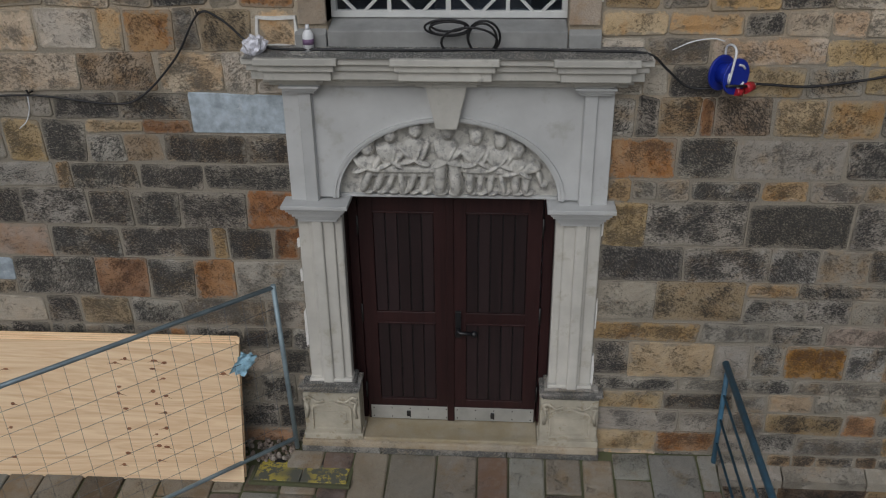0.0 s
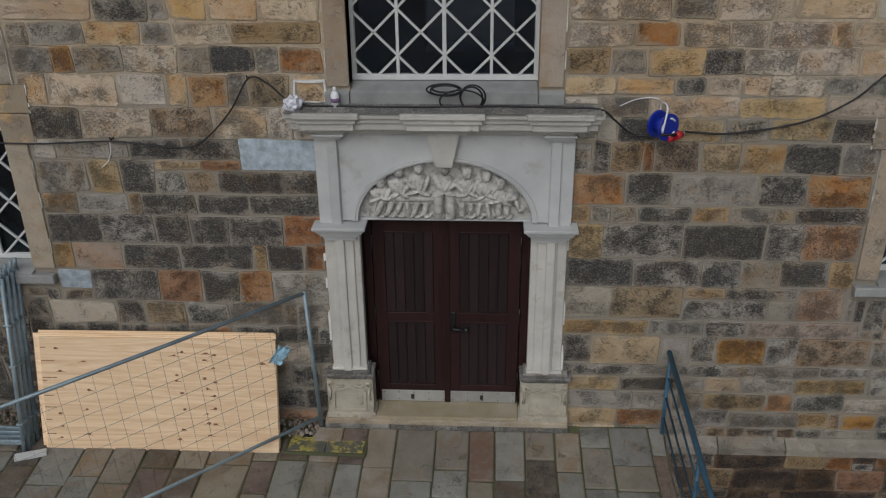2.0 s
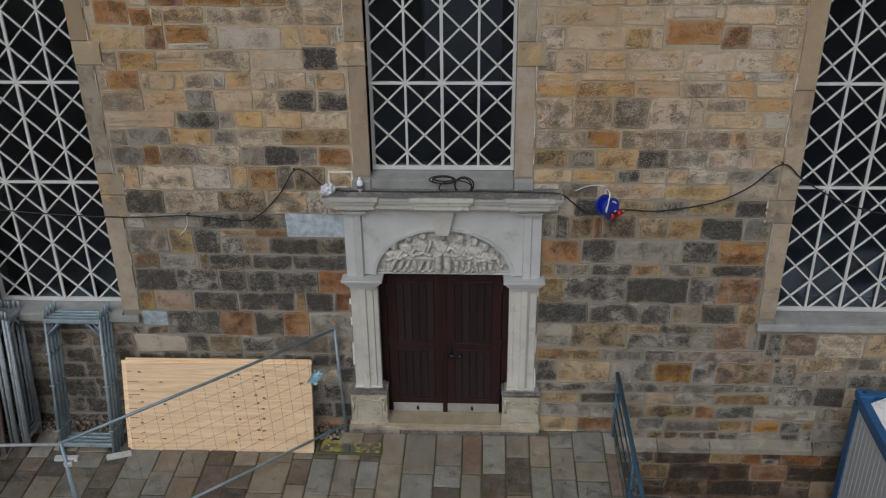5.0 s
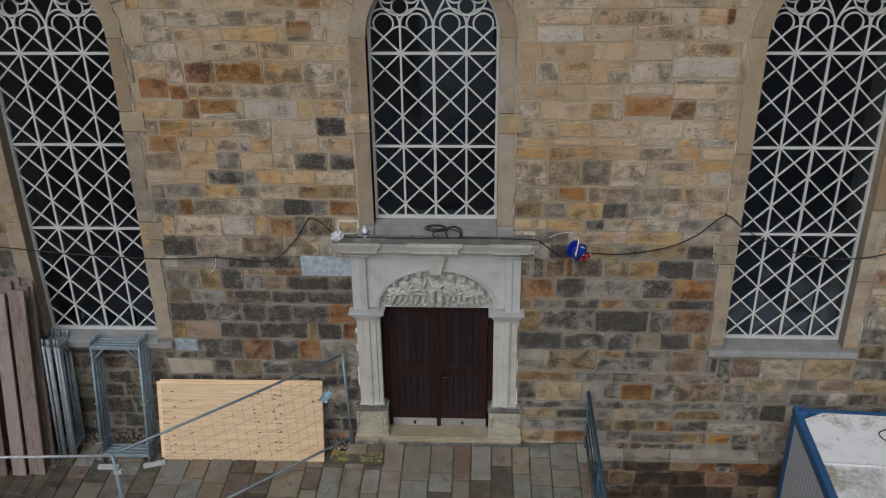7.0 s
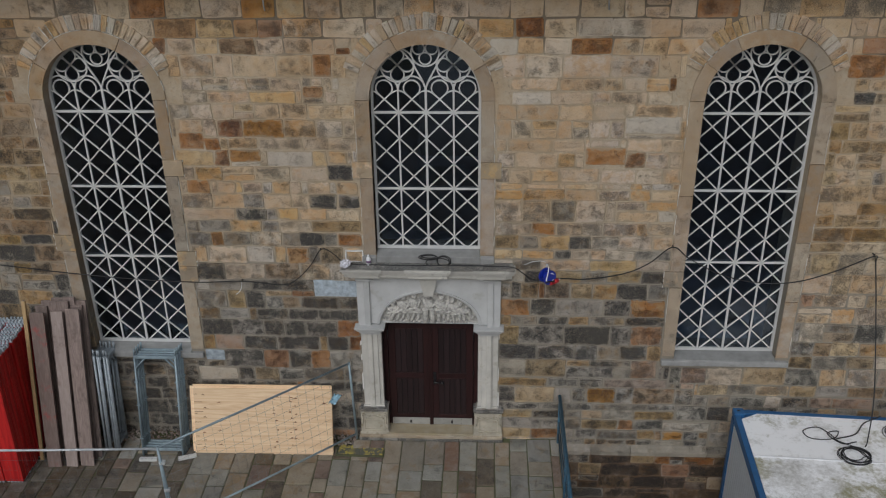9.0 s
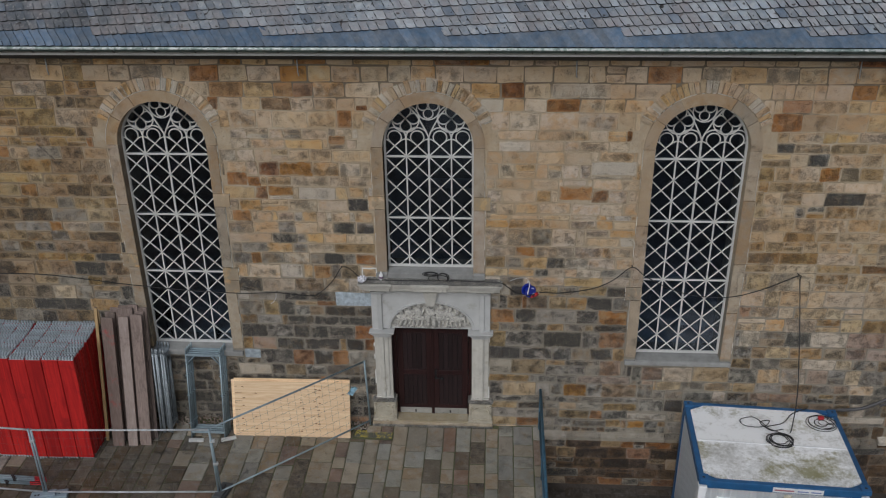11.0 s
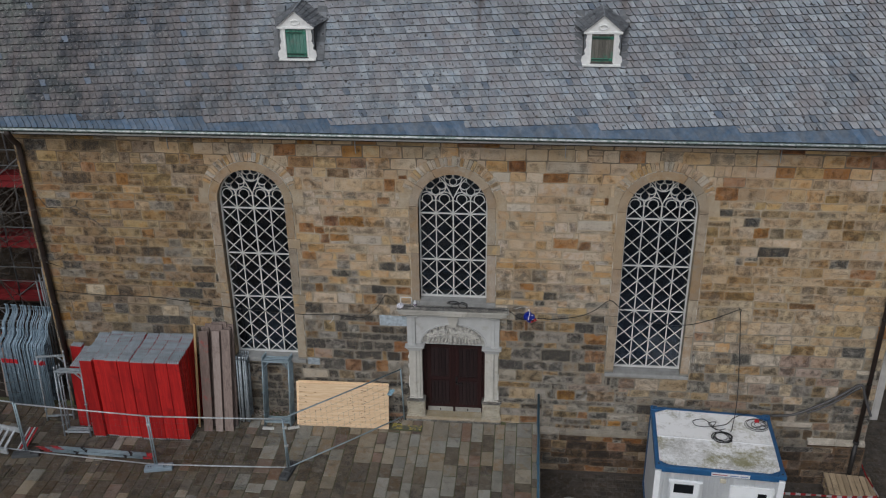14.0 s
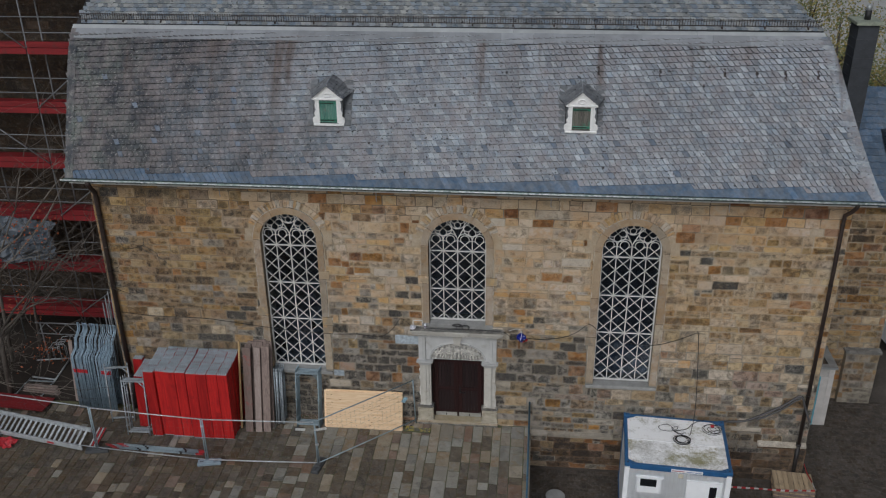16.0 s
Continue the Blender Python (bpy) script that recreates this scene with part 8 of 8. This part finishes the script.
for r in range(17):
    x = 10.4 + ar.uniform(0, 0.2)
    while x < 17:
        w = ar.uniform(0.22, 0.3)
        o = Vector((x, 4.2, 6.5)) + upv * r * 0.27 + Vector((0, 0, 0))
        quad = [o + nz * 0.03 + upv * 0.05, o + Vector((w * 0.5, 0, 0)) + nz * 0.03, o + Vector((w, 0, 0)) + nz * 0.03 + upv * 0.03, o + Vector((w, 0, 0)) + upv * 0.33, o + upv * 0.33]
        k = len(vs)
        vs += quad + [p - nz * 0.014 for p in quad]
        fs += [tuple(k + i for i in range(5))] + [(k + (i + 1) % 5, k + i, k + 5 + i, k + 5 + (i + 1) % 5) for i in range(5)]
        x += w
me = bpy.data.meshes.new("annex_slates")
me.from_pydata(vs, [], fs)
me.materials.append(SLATE_NEW)
ob = tagged(new("annex_slates", me), "new blue slates of the annex roof", kind="stuff")
ob.parent = annex
part("roof_window", boxes((13.75, 15.0, 5.6, 6.7, 7.45, 8.25), bevel=0.02), plain_mat("dark_glass_box", (0.02, 0.022, 0.026), 0.3), annex)
chim = thing("chimney", (12.70, 6.4, 7.4), "tall slate-clad chimney with a pale cap and flue", "chimney")
part("shaft", boxes((-0.50, 0.14, -0.35, 0.45, 0, 4.42), bevel=0.01), plain_mat("slate_cladding_dark", (0.045, 0.05, 0.058), 0.6, 0, 0.3, 3, bump=0.4), chim)
for i in range(14):
    part("slate_band", boxes((-0.512, 0.152, -0.362, 0.462, 0.05 + i * 0.30, 0.07 + i * 0.30), bevel=0.003), bpy.data.materials["slate_cladding_dark"], chim)
part("cap", boxes((-0.60, 0.24, -0.45, 0.55, 4.42, 4.53), bevel=0.02), plain_mat("mossy_cap", (0.30, 0.33, 0.26), 0.8, 0, 0.3), chim)
bm = bmesh.new()
tube(bm, [(-0.15, 0.05, 4.5), (-0.15, 0.05, 4.82)], 0.10, 14)
part("flue", bm, BLACK_RUBBER, chim)
bm = bmesh.new()
tube(bm, [(-0.15, 0.05, 4.78), (-0.15, 0.05, 5.0)], 0.08, 14)
part("flue_tip", bm, ZINC, chim)
# Cellar entrance box with a turquoise door.
cellar = thing("cellar_entrance", (0, 0, LOW), "white rendered cellar entrance with open top and turquoise door", "entrance")
RENDERED = plain_mat("pale_rendered_wall", (0.52, 0.50, 0.48), 0.85, 0, 0.12, 2.5, dirt=(0.34, 0.31, 0.28), dirt_at=0.58)
part("wall", boxes((12.36, 12.54, 3.0, 4.68, 0, 2.34), bevel=0.01), RENDERED, cellar)
part("wall", boxes((12.12, 12.358, 3.0, 3.16, 0, 2.015), bevel=0.01), RENDERED, cellar)
part("wall", boxes((10.97, 12.358, 3.0, 3.14, 2.02, 2.34), bevel=0.01), RENDERED, cellar)
part("rim", boxes((10.97, 12.60, 2.93, 3.16, 2.34, 2.42), (12.32, 12.60, 3.16, 4.68, 2.34, 2.42), bevel=0.008), ZINC, cellar)
part("door", boxes((11.40, 12.06, 3.04, 3.10, 0, 2.0), bevel=0.01), plain_mat("turquoise_door", (0.13, 0.40, 0.50), 0.5), cellar)
part("door_frame", boxes((12.065, 12.118, 2.985, 3.12, 0, 2.015), bevel=0.008), bpy.data.materials["turquoise_door"], cellar)
# Parked white van at the far corner.
van = thing("van", pose(17.35, 6.9, LOW, 0, 0, 8), "white van parked at the far corner", "van")
bm = bmesh.new()
prism(bm, [(-1.0, 0.35), (1.0, 0.35), (1.0, 1.6), (0.85, 2.35), (-0.85, 2.35), (-1.0, 1.6)], 0.0, 4.8)
bmesh.ops.bevel(bm, geom=list(bm.edges), offset=0.08, segments=3, affect="EDGES")
part("body", bm, CONT_WHITE, van)
bm = bmesh.new()
prism(bm, [(-0.86, 1.45), (0.86, 1.45), (0.74, 2.1), (-0.74, 2.1)], -0.012, 0.02)
part("rear_window", bm, bpy.data.materials["dark_pane"], van)
part("side_window", boxes((-1.012, -0.9, 0.6, 2.2, 1.45, 2.0), bevel=0.01), bpy.data.materials["dark_pane"], van)
part("bumper", boxes((-0.98, 0.98, -0.1, 0.1, 0.32, 0.58), bevel=0.03), DARK_METAL, van)
for x in (-0.9, 0.75):
    part("tail_lamp", boxes((x, x + 0.15, -0.02, 0.03, 0.8, 1.3), bevel=0.01), RED_PLASTIC, van)
for x in (-0.95, 0.78):
    for y in (0.8, 3.8):
        bm = bmesh.new()
        tube(bm, [(x, y, 0.34), (x + 0.2, y, 0.34)], 0.34, 20)
        part("tyre", bm, BLACK_RUBBER, van)

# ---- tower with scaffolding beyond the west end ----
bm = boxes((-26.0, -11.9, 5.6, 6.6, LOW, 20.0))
tower = tagged(part("tower_wall", bm, TOWER), "brown sandstone tower wall, shade put into its colour, behind scaffolding", "wall", kind="structure")
bm = bmesh.new()
tr = random.Random(51)
for s in lay_courses(-20.0, -11.9, -0.1, 16.0, (0.26, 0.4), (0.4, 0.9), tr, 0.05):
    a, b, c2, d = s
    block(bm, stone_outline(a + 0.01, b - 0.01, c2 + 0.01, d - 0.01, tr), 0.015, 0.04, 0.01, tr, 0)
for v in bm.verts:
    v.co.y += 5.6
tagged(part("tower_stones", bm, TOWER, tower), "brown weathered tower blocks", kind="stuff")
TUBE = plain_mat("dull_scaffold_tube", (0.20, 0.21, 0.22), 0.55, 0.3, 0.2, 9)
scaf = thing("scaffold", (0, 0, 0), "tower scaffold with galvanised tubes and red toe boards", "scaffold")
LEVELS = [1.4, 3.3, 5.35, 7.3, 9.28, 11.28, 13.3]
BAYS = [-11.9, -14.47, -17.04, -19.61, -22.2]
for x in BAYS:
    for y in (3.75, 4.75):
        bm = bmesh.new()
        tube(bm, [(x, y, -0.02), (x, y, 15.5)], 0.026, 8)
        part("standard", bm, TUBE, scaf)
for z in LEVELS:
    for i in range(4):
        a, b = BAYS[i + 1], BAYS[i]
        part("toe_board", boxes((a + 0.03, b - 0.03, 3.70, 3.735, z + 0.02, z + 0.20), bevel=0.004), RED_TOE, scaf)
        for k in range(3):
            part("deck", boxes((a + 0.02, b - 0.02, 3.74 + k * 0.325, 4.055 + k * 0.325, z - 0.06, z), bevel=0.004), RED_TOE, scaf)
        part("deck_edge", boxes((a + 0.02, b - 0.02, 3.69, 3.735, z - 0.20, z - 0.005), bevel=0.004), RED_TOE, scaf)
        for dz in (0.5, 1.0):
            bm = bmesh.new()
            tube(bm, [(a, 3.72, z + dz), (b, 3.72, z + dz)], 0.019, 6)
            part("guard_rail", bm, TUBE, scaf)
for i, (za, zb) in enumerate(zip(LEVELS, LEVELS[1:])):
    a, b = BAYS[0 + i % 2], BAYS[1 + i % 2]
    bm = bmesh.new()
    tube(bm, [(b if i % 2 else a, 3.66, zb), (a if i % 2 else b, 3.66, za)], 0.022, 6)
    part("brace", bm, TUBE, scaf)
# Lattice girder and uprights stored at the foot.
ob = thing("lattice_girder", (-15.6, 2.4, 1.2), "galvanised lattice girder leaning by the scaffold", "girder")
for z in (0.0, 0.45):
    bm = bmesh.new()
    tube(bm, [(0, 0, z), (2.8, 0, z)], 0.024, 8)
    part("chord", bm, TUBE, ob)
for i in range(7):
    bm = bmesh.new()
    tube(bm, [(i * 0.4, 0, 0.45 * (i % 2)), (i * 0.4 + 0.4, 0, 0.45 * (1 - i % 2))], 0.016, 6)
    part("web", bm, TUBE, ob)
for x in (0.2, 2.5):
    bm = bmesh.new()
    tube(bm, [(x, 0, -1.22), (x, 0, 0.45)], 0.024, 8)
    part("leg", bm, TUBE, ob)
for i in range(8):
    ob = thing("scaffold_tube", pose(-12.05 + 0.07 * i, 0.95 + 0.05 * (i % 3), 0.0, -1, random.uniform(-1, 1), 0), "upright galvanised scaffold tube standing at the church corner", "tube", "upright tubes")
    bm = bmesh.new()
    tube(bm, [(0, 0, 0), (0, 0, 3.4 + 0.2 * (i % 3))], 0.024, 8)
    part("pipe", bm, TUBE, ob)

# ---- bare shrubs and trees ----
BARK = plain_mat("bare_twig_bark", (0.085, 0.072, 0.062), 0.85, 0, 0.3, 20)
BARK_PALE = plain_mat("pale_dry_bark", (0.17, 0.15, 0.13), 0.85, 0, 0.25, 20)
tree_rng = random.Random(17)


def branch(bm, p, d, l, r, depth, droop=0.0):
    q, pts, rad = p.copy(), [p.copy()], [r]
    n = 5
    for i in range(n):
        d = (d + Vector((tree_rng.gauss(0, 0.16), tree_rng.gauss(0, 0.16), tree_rng.gauss(0, 0.14) - droop))).normalized()
        q = q + d * l / n
        pts.append(q.copy())
        rad.append(r * (1 - 0.62 * (i + 1) / n))
    tube(bm, pts, rad, 6 if r > 0.03 else 4)
    if depth:
        for k in range(tree_rng.randint(3, 5)):
            i = tree_rng.randint(2, n)
            side = Vector((tree_rng.gauss(0, 1), tree_rng.gauss(0, 1), tree_rng.gauss(0.1, 0.7))).normalized()
            branch(bm, pts[i], (d * 0.7 + side * 0.8).normalized(), l * tree_rng.uniform(0.5, 0.78), max(0.008, rad[i] * 0.75), depth - 1, droop)


def bare_tree(x, y, h, n, label, mat, name="bare_tree", lean=(0, 0), spread=0.6, r=0.08):
    ob = thing(name, (x, y, g(0, y)), label, "tree" if name == "bare_tree" else "shrub", "bare shrubs and trees")
    bm = bmesh.new()
    stem = [Vector((0, 0, -0.05)), Vector((lean[0] * 0.3, lean[1] * 0.3, h * 0.18)), Vector((lean[0] * 0.7, lean[1] * 0.7, h * 0.38))]
    tube(bm, stem, [r, r * 0.85, r * 0.7], 8)
    part("trunk", bm, mat, ob)
    for k in range(n):
        a = math.tau * k / n + tree_rng.uniform(-0.4, 0.4)
        d = Vector((math.cos(a) * spread, math.sin(a) * spread, tree_rng.uniform(0.35, 1.0))).normalized()
        bm = bmesh.new()
        branch(bm, stem[2] - Vector((0, 0, h * 0.12 * tree_rng.random())), d, h * tree_rng.uniform(0.38, 0.52), r * 0.5, 3, 0.02)
        part("limb", bm, mat, ob)


bare_tree(-15.6, 0.2, 8.5, 6, "tall bare tree with thin grey-brown twigs before the scaffold", BARK, lean=(0.3, 0), spread=0.8, r=0.10)
bare_tree(-15.9, 2.9, 6.0, 6, "bare shrub-like tree with tangled twigs", BARK, lean=(0.2, 0), spread=1.0, r=0.06)
bare_tree(-16.4, 0.4, 2.2, 7, "low bare bush of dry brown twigs", BARK_PALE, "bare_shrub", spread=1.6, r=0.03)
bare_tree(-16.4, 1.8, 11.0, 7, "bare tree with tangled pale twigs before the scaffold", BARK_PALE, lean=(0.4, 0), spread=1.1, r=0.07)

LEAF_A = plain_mat("autumn_leaf_yellow", (0.27, 0.21, 0.055), 0.7, 0, 0.4, 8)
LEAF_B = plain_mat("late_leaf_green", (0.12, 0.145, 0.05), 0.7, 0, 0.4, 8)


def leafy_tree(x, y, h, w, seed, label):
    q = random.Random(seed)
    ob = thing("leafy_tree", (x, y, LOW), label, "tree", "trees beyond the church")
    bm = bmesh.new()
    tube(bm, [(0, 0, 0), (0.1, 0, h * 0.3), (0.05, 0.1, h * 0.6), (0, 0, h * 0.9)], [0.22, 0.17, 0.1, 0.03], 8)
    part("trunk", bm, BARK, ob)
    tips = []
    for k in range(12):
        a, z = q.uniform(0, math.tau), q.uniform(0.3, 0.85) * h
        tip = Vector((math.cos(a) * w * q.uniform(0.5, 1), math.sin(a) * w * q.uniform(0.5, 1), z + h * 0.15))
        bm = bmesh.new()
        tube(bm, [(0, 0, z), tip * 0.5 + Vector((0, 0, z * 0.5)), tip], [0.07, 0.04, 0.012], 5)
        part("limb", bm, BARK, ob)
        tips += [tip, tip * 0.6 + Vector((0, 0, z * 0.4))]
    vs, fs, ms = [], [], []
    for t in tips:
        for _ in range(330):
            c = t + Vector((q.gauss(0, 0.55), q.gauss(0, 0.55), q.gauss(0, 0.45)))
            u = Vector((q.gauss(0, 1), q.gauss(0, 1), q.gauss(0, 1))).normalized() * q.uniform(0.045, 0.08)
            v = u.orthogonal().normalized() * u.length * 0.6
            k = len(vs)
            vs += [c - u, c + v, c + u, c - v]
            fs.append((k, k + 1, k + 2, k + 3))
            ms.append(0 if q.random() < 0.5 else 1)
    me = bpy.data.meshes.new("crown")
    me.from_pydata(vs, [], fs)
    me.materials.append(LEAF_A), me.materials.append(LEAF_B)
    me.polygons.foreach_set("material_index", ms)
    cr = new("crown", me)
    cr.parent = ob
    tagged(cr, kind="stuff")


leafy_tree(15.0, 16.5, 12.0, 2.3, 1, "tree with thinning yellow and green autumn leaves")
leafy_tree(17.8, 15.0, 9.5, 2.2, 2, "tree with thinning yellow and green autumn leaves")
leafy_tree(15.2, 22.0, 12.5, 2.6, 3, "tree with thinning yellow and green autumn leaves")
leafy_tree(21.0, 21.0, 11.0, 2.6, 4, "tree with thinning yellow and green autumn leaves")
leafy_tree(11.5, 24.0, 13.0, 2.4, 6, "tree with thinning yellow and green autumn leaves")
tagged(part("far_pavement", boxes((8.0, 90.0, 17.5, 110.0, LOW - 0.1, LOW + 0.02)), earth_mat("pale_far_paving", (0.32, 0.32, 0.31), (0.44, 0.44, 0.43), (0.20, 0.20, 0.15), 0.2)), "pale paved street beyond the trees", "pavement", kind="structure")

# Grey plastic sheeting caught in the scaffold.
bm = bmesh.new()
bmesh.ops.create_grid(bm, x_segments=26, y_segments=22, size=0.5)
for v in bm.verts:
    a, b = v.co.x, v.co.y
    n = noise.noise_vector(Vector((a * 4, b * 4, 1))) + 0.5 * noise.noise_vector(Vector((a * 11, b * 11, 6)))
    v.co = Vector((a * 2.3 + n.x * 0.16, n.y * 0.30, b * 2.0 * (1 - 0.35 * (a + 0.5)) + n.z * 0.12))
bmesh.ops.solidify(bm, geom=list(bm.faces), thickness=0.004)
tagged(part("plastic_sheet", bm, plain_mat("grey_film", (0.085, 0.10, 0.12), 0.4, 0, 0.35, 6), smooth=False), "crumpled grey plastic sheeting hanging in the scaffold", "sheeting").matrix_basis = pose(-15.9, 3.35, 4.45)

# Last rust-red leaves on the bare bushes.
leaf_rng = random.Random(61)
for cx, cy, cz, n in ((-14.6, 1.7, 5.6, 90), (-15.2, 1.2, 3.0, 70), (-14.2, 0.9, 1.5, 110), (-15.4, 0.5, 7.8, 60)):
    vs, fs = [], []
    for _ in range(n):
        c = Vector((cx + leaf_rng.gauss(0, 0.45), cy + leaf_rng.gauss(0, 0.4), max(0.1, cz + leaf_rng.gauss(0, 0.35))))
        u = Vector((leaf_rng.gauss(0, 1), leaf_rng.gauss(0, 1), leaf_rng.gauss(0, 1))).normalized() * leaf_rng.uniform(0.03, 0.06)
        v = u.orthogonal().normalized() * u.length * 0.6
        k = len(vs)
        vs += [c - u, c + v, c + u, c - v]
        fs.append((k, k + 1, k + 2, k + 3))
    me = bpy.data.meshes.new("dry_leaves")
    me.from_pydata(vs, [], fs)
    me.materials.append(bpy.data.materials.get("rust_leaf") or plain_mat("rust_leaf", (0.33, 0.085, 0.03), 0.7, 0, 0.3, 9))
    tagged(new("dry_leaves", me), "scattered rust-red leaves on bare twigs", "leaves", kind="stuff")

# Fallen leaves and scraps on the yard and the paving.
scrap_rng = random.Random(71)
vs, fs = [], []
for _ in range(420):
    if scrap_rng.random() < 0.6:
        x, y = scrap_rng.uniform(2.5, 18.0), scrap_rng.uniform(-7.0, 4.5)
        if -0.15 < y and x < 11.2:
            continue
        z = LOW + 0.006
    else:
        x, y = scrap_rng.uniform(-12.0, 2.0), scrap_rng.uniform(-7.0, -0.35)
        z = g(x, y) + 0.012
    if _ % 5 == 0:
        x, y = scrap_rng.choice((scrap_rng.uniform(-5.3, -4.45), scrap_rng.uniform(-7.1, -5.4))), scrap_rng.uniform(-0.42, -0.06)
        z = g(x, y) + 0.03
    a, r = scrap_rng.uniform(0, math.tau), scrap_rng.uniform(0.012, 0.035)
    u, v = Vector((math.cos(a), math.sin(a), scrap_rng.uniform(-0.1, 0.2))) * r, Vector((-math.sin(a), math.cos(a), 0)) * r * 0.6
    c = Vector((x, y, z + 0.004))
    k = len(vs)
    vs += [c - u, c + v, c + u, c - v]
    fs.append((k, k + 1, k + 2, k + 3))
me = bpy.data.meshes.new("fallen_leaves")
me.from_pydata(vs, [], fs)
me.materials.append(plain_mat("dry_fallen_leaf", (0.24, 0.17, 0.09), 0.8, 0, 0.5, 3))
tagged(new("fallen_leaves", me), "scattered small dry leaves on the ground", "leaves", kind="stuff")

# Odd tubes, a plank and a red sheet left about at the west end.
for a, b in (((-14.46, 0.93, 0.09), (-14.64, 2.6, 0.09)), ((-15.8, 2.3, 0.09), (-14.6, 2.5, 0.12)), ((-15.4, 1.25, 0.09), (-14.5, 1.16, 0.09))):
    m, l = span(a, b)
    ob = thing("scaffold_tube", m, "loose galvanised scaffold tube lying on the ground", "tube", "loose tubes")
    part("pipe", tube(bmesh.new(), [(0, 0, 0), (l, 0, 0)], 0.03, 8), GALV, ob)
    part("end_ring", tube(bmesh.new(), [(0, 0, 0), (0.05, 0, 0)], 0.036, 8), TUBE, ob)
ob = thing("plank", pose(-13.18, 0.05, g(0, -0.1), -5, 1.5, 0), "short weathered plank standing beside the guard rails", "plank", "upright planks")
part("board", boxes((0, 0.13, 0, 0.045, 0, 2.3), bevel=0.005), PLANK_PALE, ob)
part("end_grain", boxes((0.006, 0.124, 0.004, 0.041, 2.299, 2.302)), PLANK_PINE, ob)
bm = bmesh.new()
bmesh.ops.create_grid(bm, x_segments=14, y_segments=10, size=0.5)
for v in bm.verts:
    n = noise.noise_vector(Vector((v.co.x * 5, v.co.y * 5, 4)))
    v.co = Vector((v.co.x * 0.9 + n.x * 0.08, v.co.y * 0.45 + n.y * 0.08, 0.09 + n.z * 0.12))
bmesh.ops.solidify(bm, geom=list(bm.faces), thickness=0.004)
tagged(part("red_tarpaulin", bm, RED_PLASTIC), "small crumpled red tarpaulin on the paving", "tarpaulin").matrix_basis = pose(-14.55, -2.25, g(0, -2.2), 0, 0, -10)


# ---- single pieces of the wall, the plinth, the roof and the paving ----
def separate(name, many, limit, near, make, materials, parent, rng, label):
    """The nearest pieces become parts of their own, the rest one joined part."""
    order = sorted(many, key=near)
    for s in order[:limit]:
        bm = bmesh.new()
        kind = make(bm, s, rng, True)
        part(name, bm, materials[kind], parent)
    bm = bmesh.new()
    for s in order[limit:]:
        make(bm, s, rng, False)
    if bm.verts:
        tagged(part(name + "_rest", bm, materials, parent), label, kind="stuff")


def make_stone(bm, s, rng, single):
    one_stone(bm, s, rng, not single)
    return s[4]


def make_plinth(bm, s, rng, single):
    one_stone(bm, (*s, rng.choice((DARK, DAMP, DAMP, DAMP, DAMP, BROWN, RED))) if len(s) == 4 else s, rng, not single, 0.10)
    return DARK


def make_paver(bm, s, rng, single):
    kind = paver_kind(s, rng)
    before = len(bm.faces)
    paver(bm, s, rng)
    if not single:
        bm.faces.ensure_lookup_table()
        for f in bm.faces[before:]:
            f.material_index = kind
    return kind


piece_rng = random.Random(77)
separate("stone", stones, 300, lambda s: math.hypot((s[0] + s[1]) / 2, ((s[2] + s[3]) / 2 - 2.0) * 1.1), make_stone, STONES, wall_north, piece_rng, "coursed sandstone blocks, grey, ochre and sooted")
bm = bmesh.new()
for s in plinth_stones:
    make_plinth(bm, s, piece_rng, False)
tagged(part("plinth_stones", bm, STONES, bpy.data.objects["plinth"]), "damp dark plinth blocks", kind="stuff")
for a, b, kind in offsets:
    bm = bmesh.new()
    up = 0.08 if a > 8.6 else 0.0
    prism(bm, [(a + 0.006, -0.19 + up), (b - 0.006, -0.19 + up), (b - 0.006, -0.04 + up), (a + 0.006, -0.04 + up)], -0.125, 0.0)
    for v in bm.verts:
        if v.co.y < -0.1 and v.co.z > up - 0.1:
            v.co.z -= 0.07
    part("offset_stone", bm, STONES[kind], bpy.data.objects["plinth"])
separate("paver", pavers, 300, lambda r: math.hypot((r[0] + r[1]) / 2 + 1.0, r[3]), make_paver, [PAVER, PAVER_RED, PAVER_GREY, PAVER_PALE, PAVER_BROWN], terrace, piece_rng, "worn sandstone paving slabs")
order = sorted(old_slates, key=lambda p: (p[0][0] - 0.0) ** 2 + (p[0][1] - 1.2) ** 2)
single_slates(order[:180], SLATE)
joined("old_slates", order[180:], SLATE, roof, "old grey slates with lichen and rust streaks")
single_slates(new_slates, SLATE_MID)
single_slates(eaves_slates[:100], SLATE_NEW, (3, 4, 5, 6, 7))
joined("eaves_slates", eaves_slates[100:], SLATE_NEW, roof, "new blue eaves slates", (3, 4, 5, 6, 7))
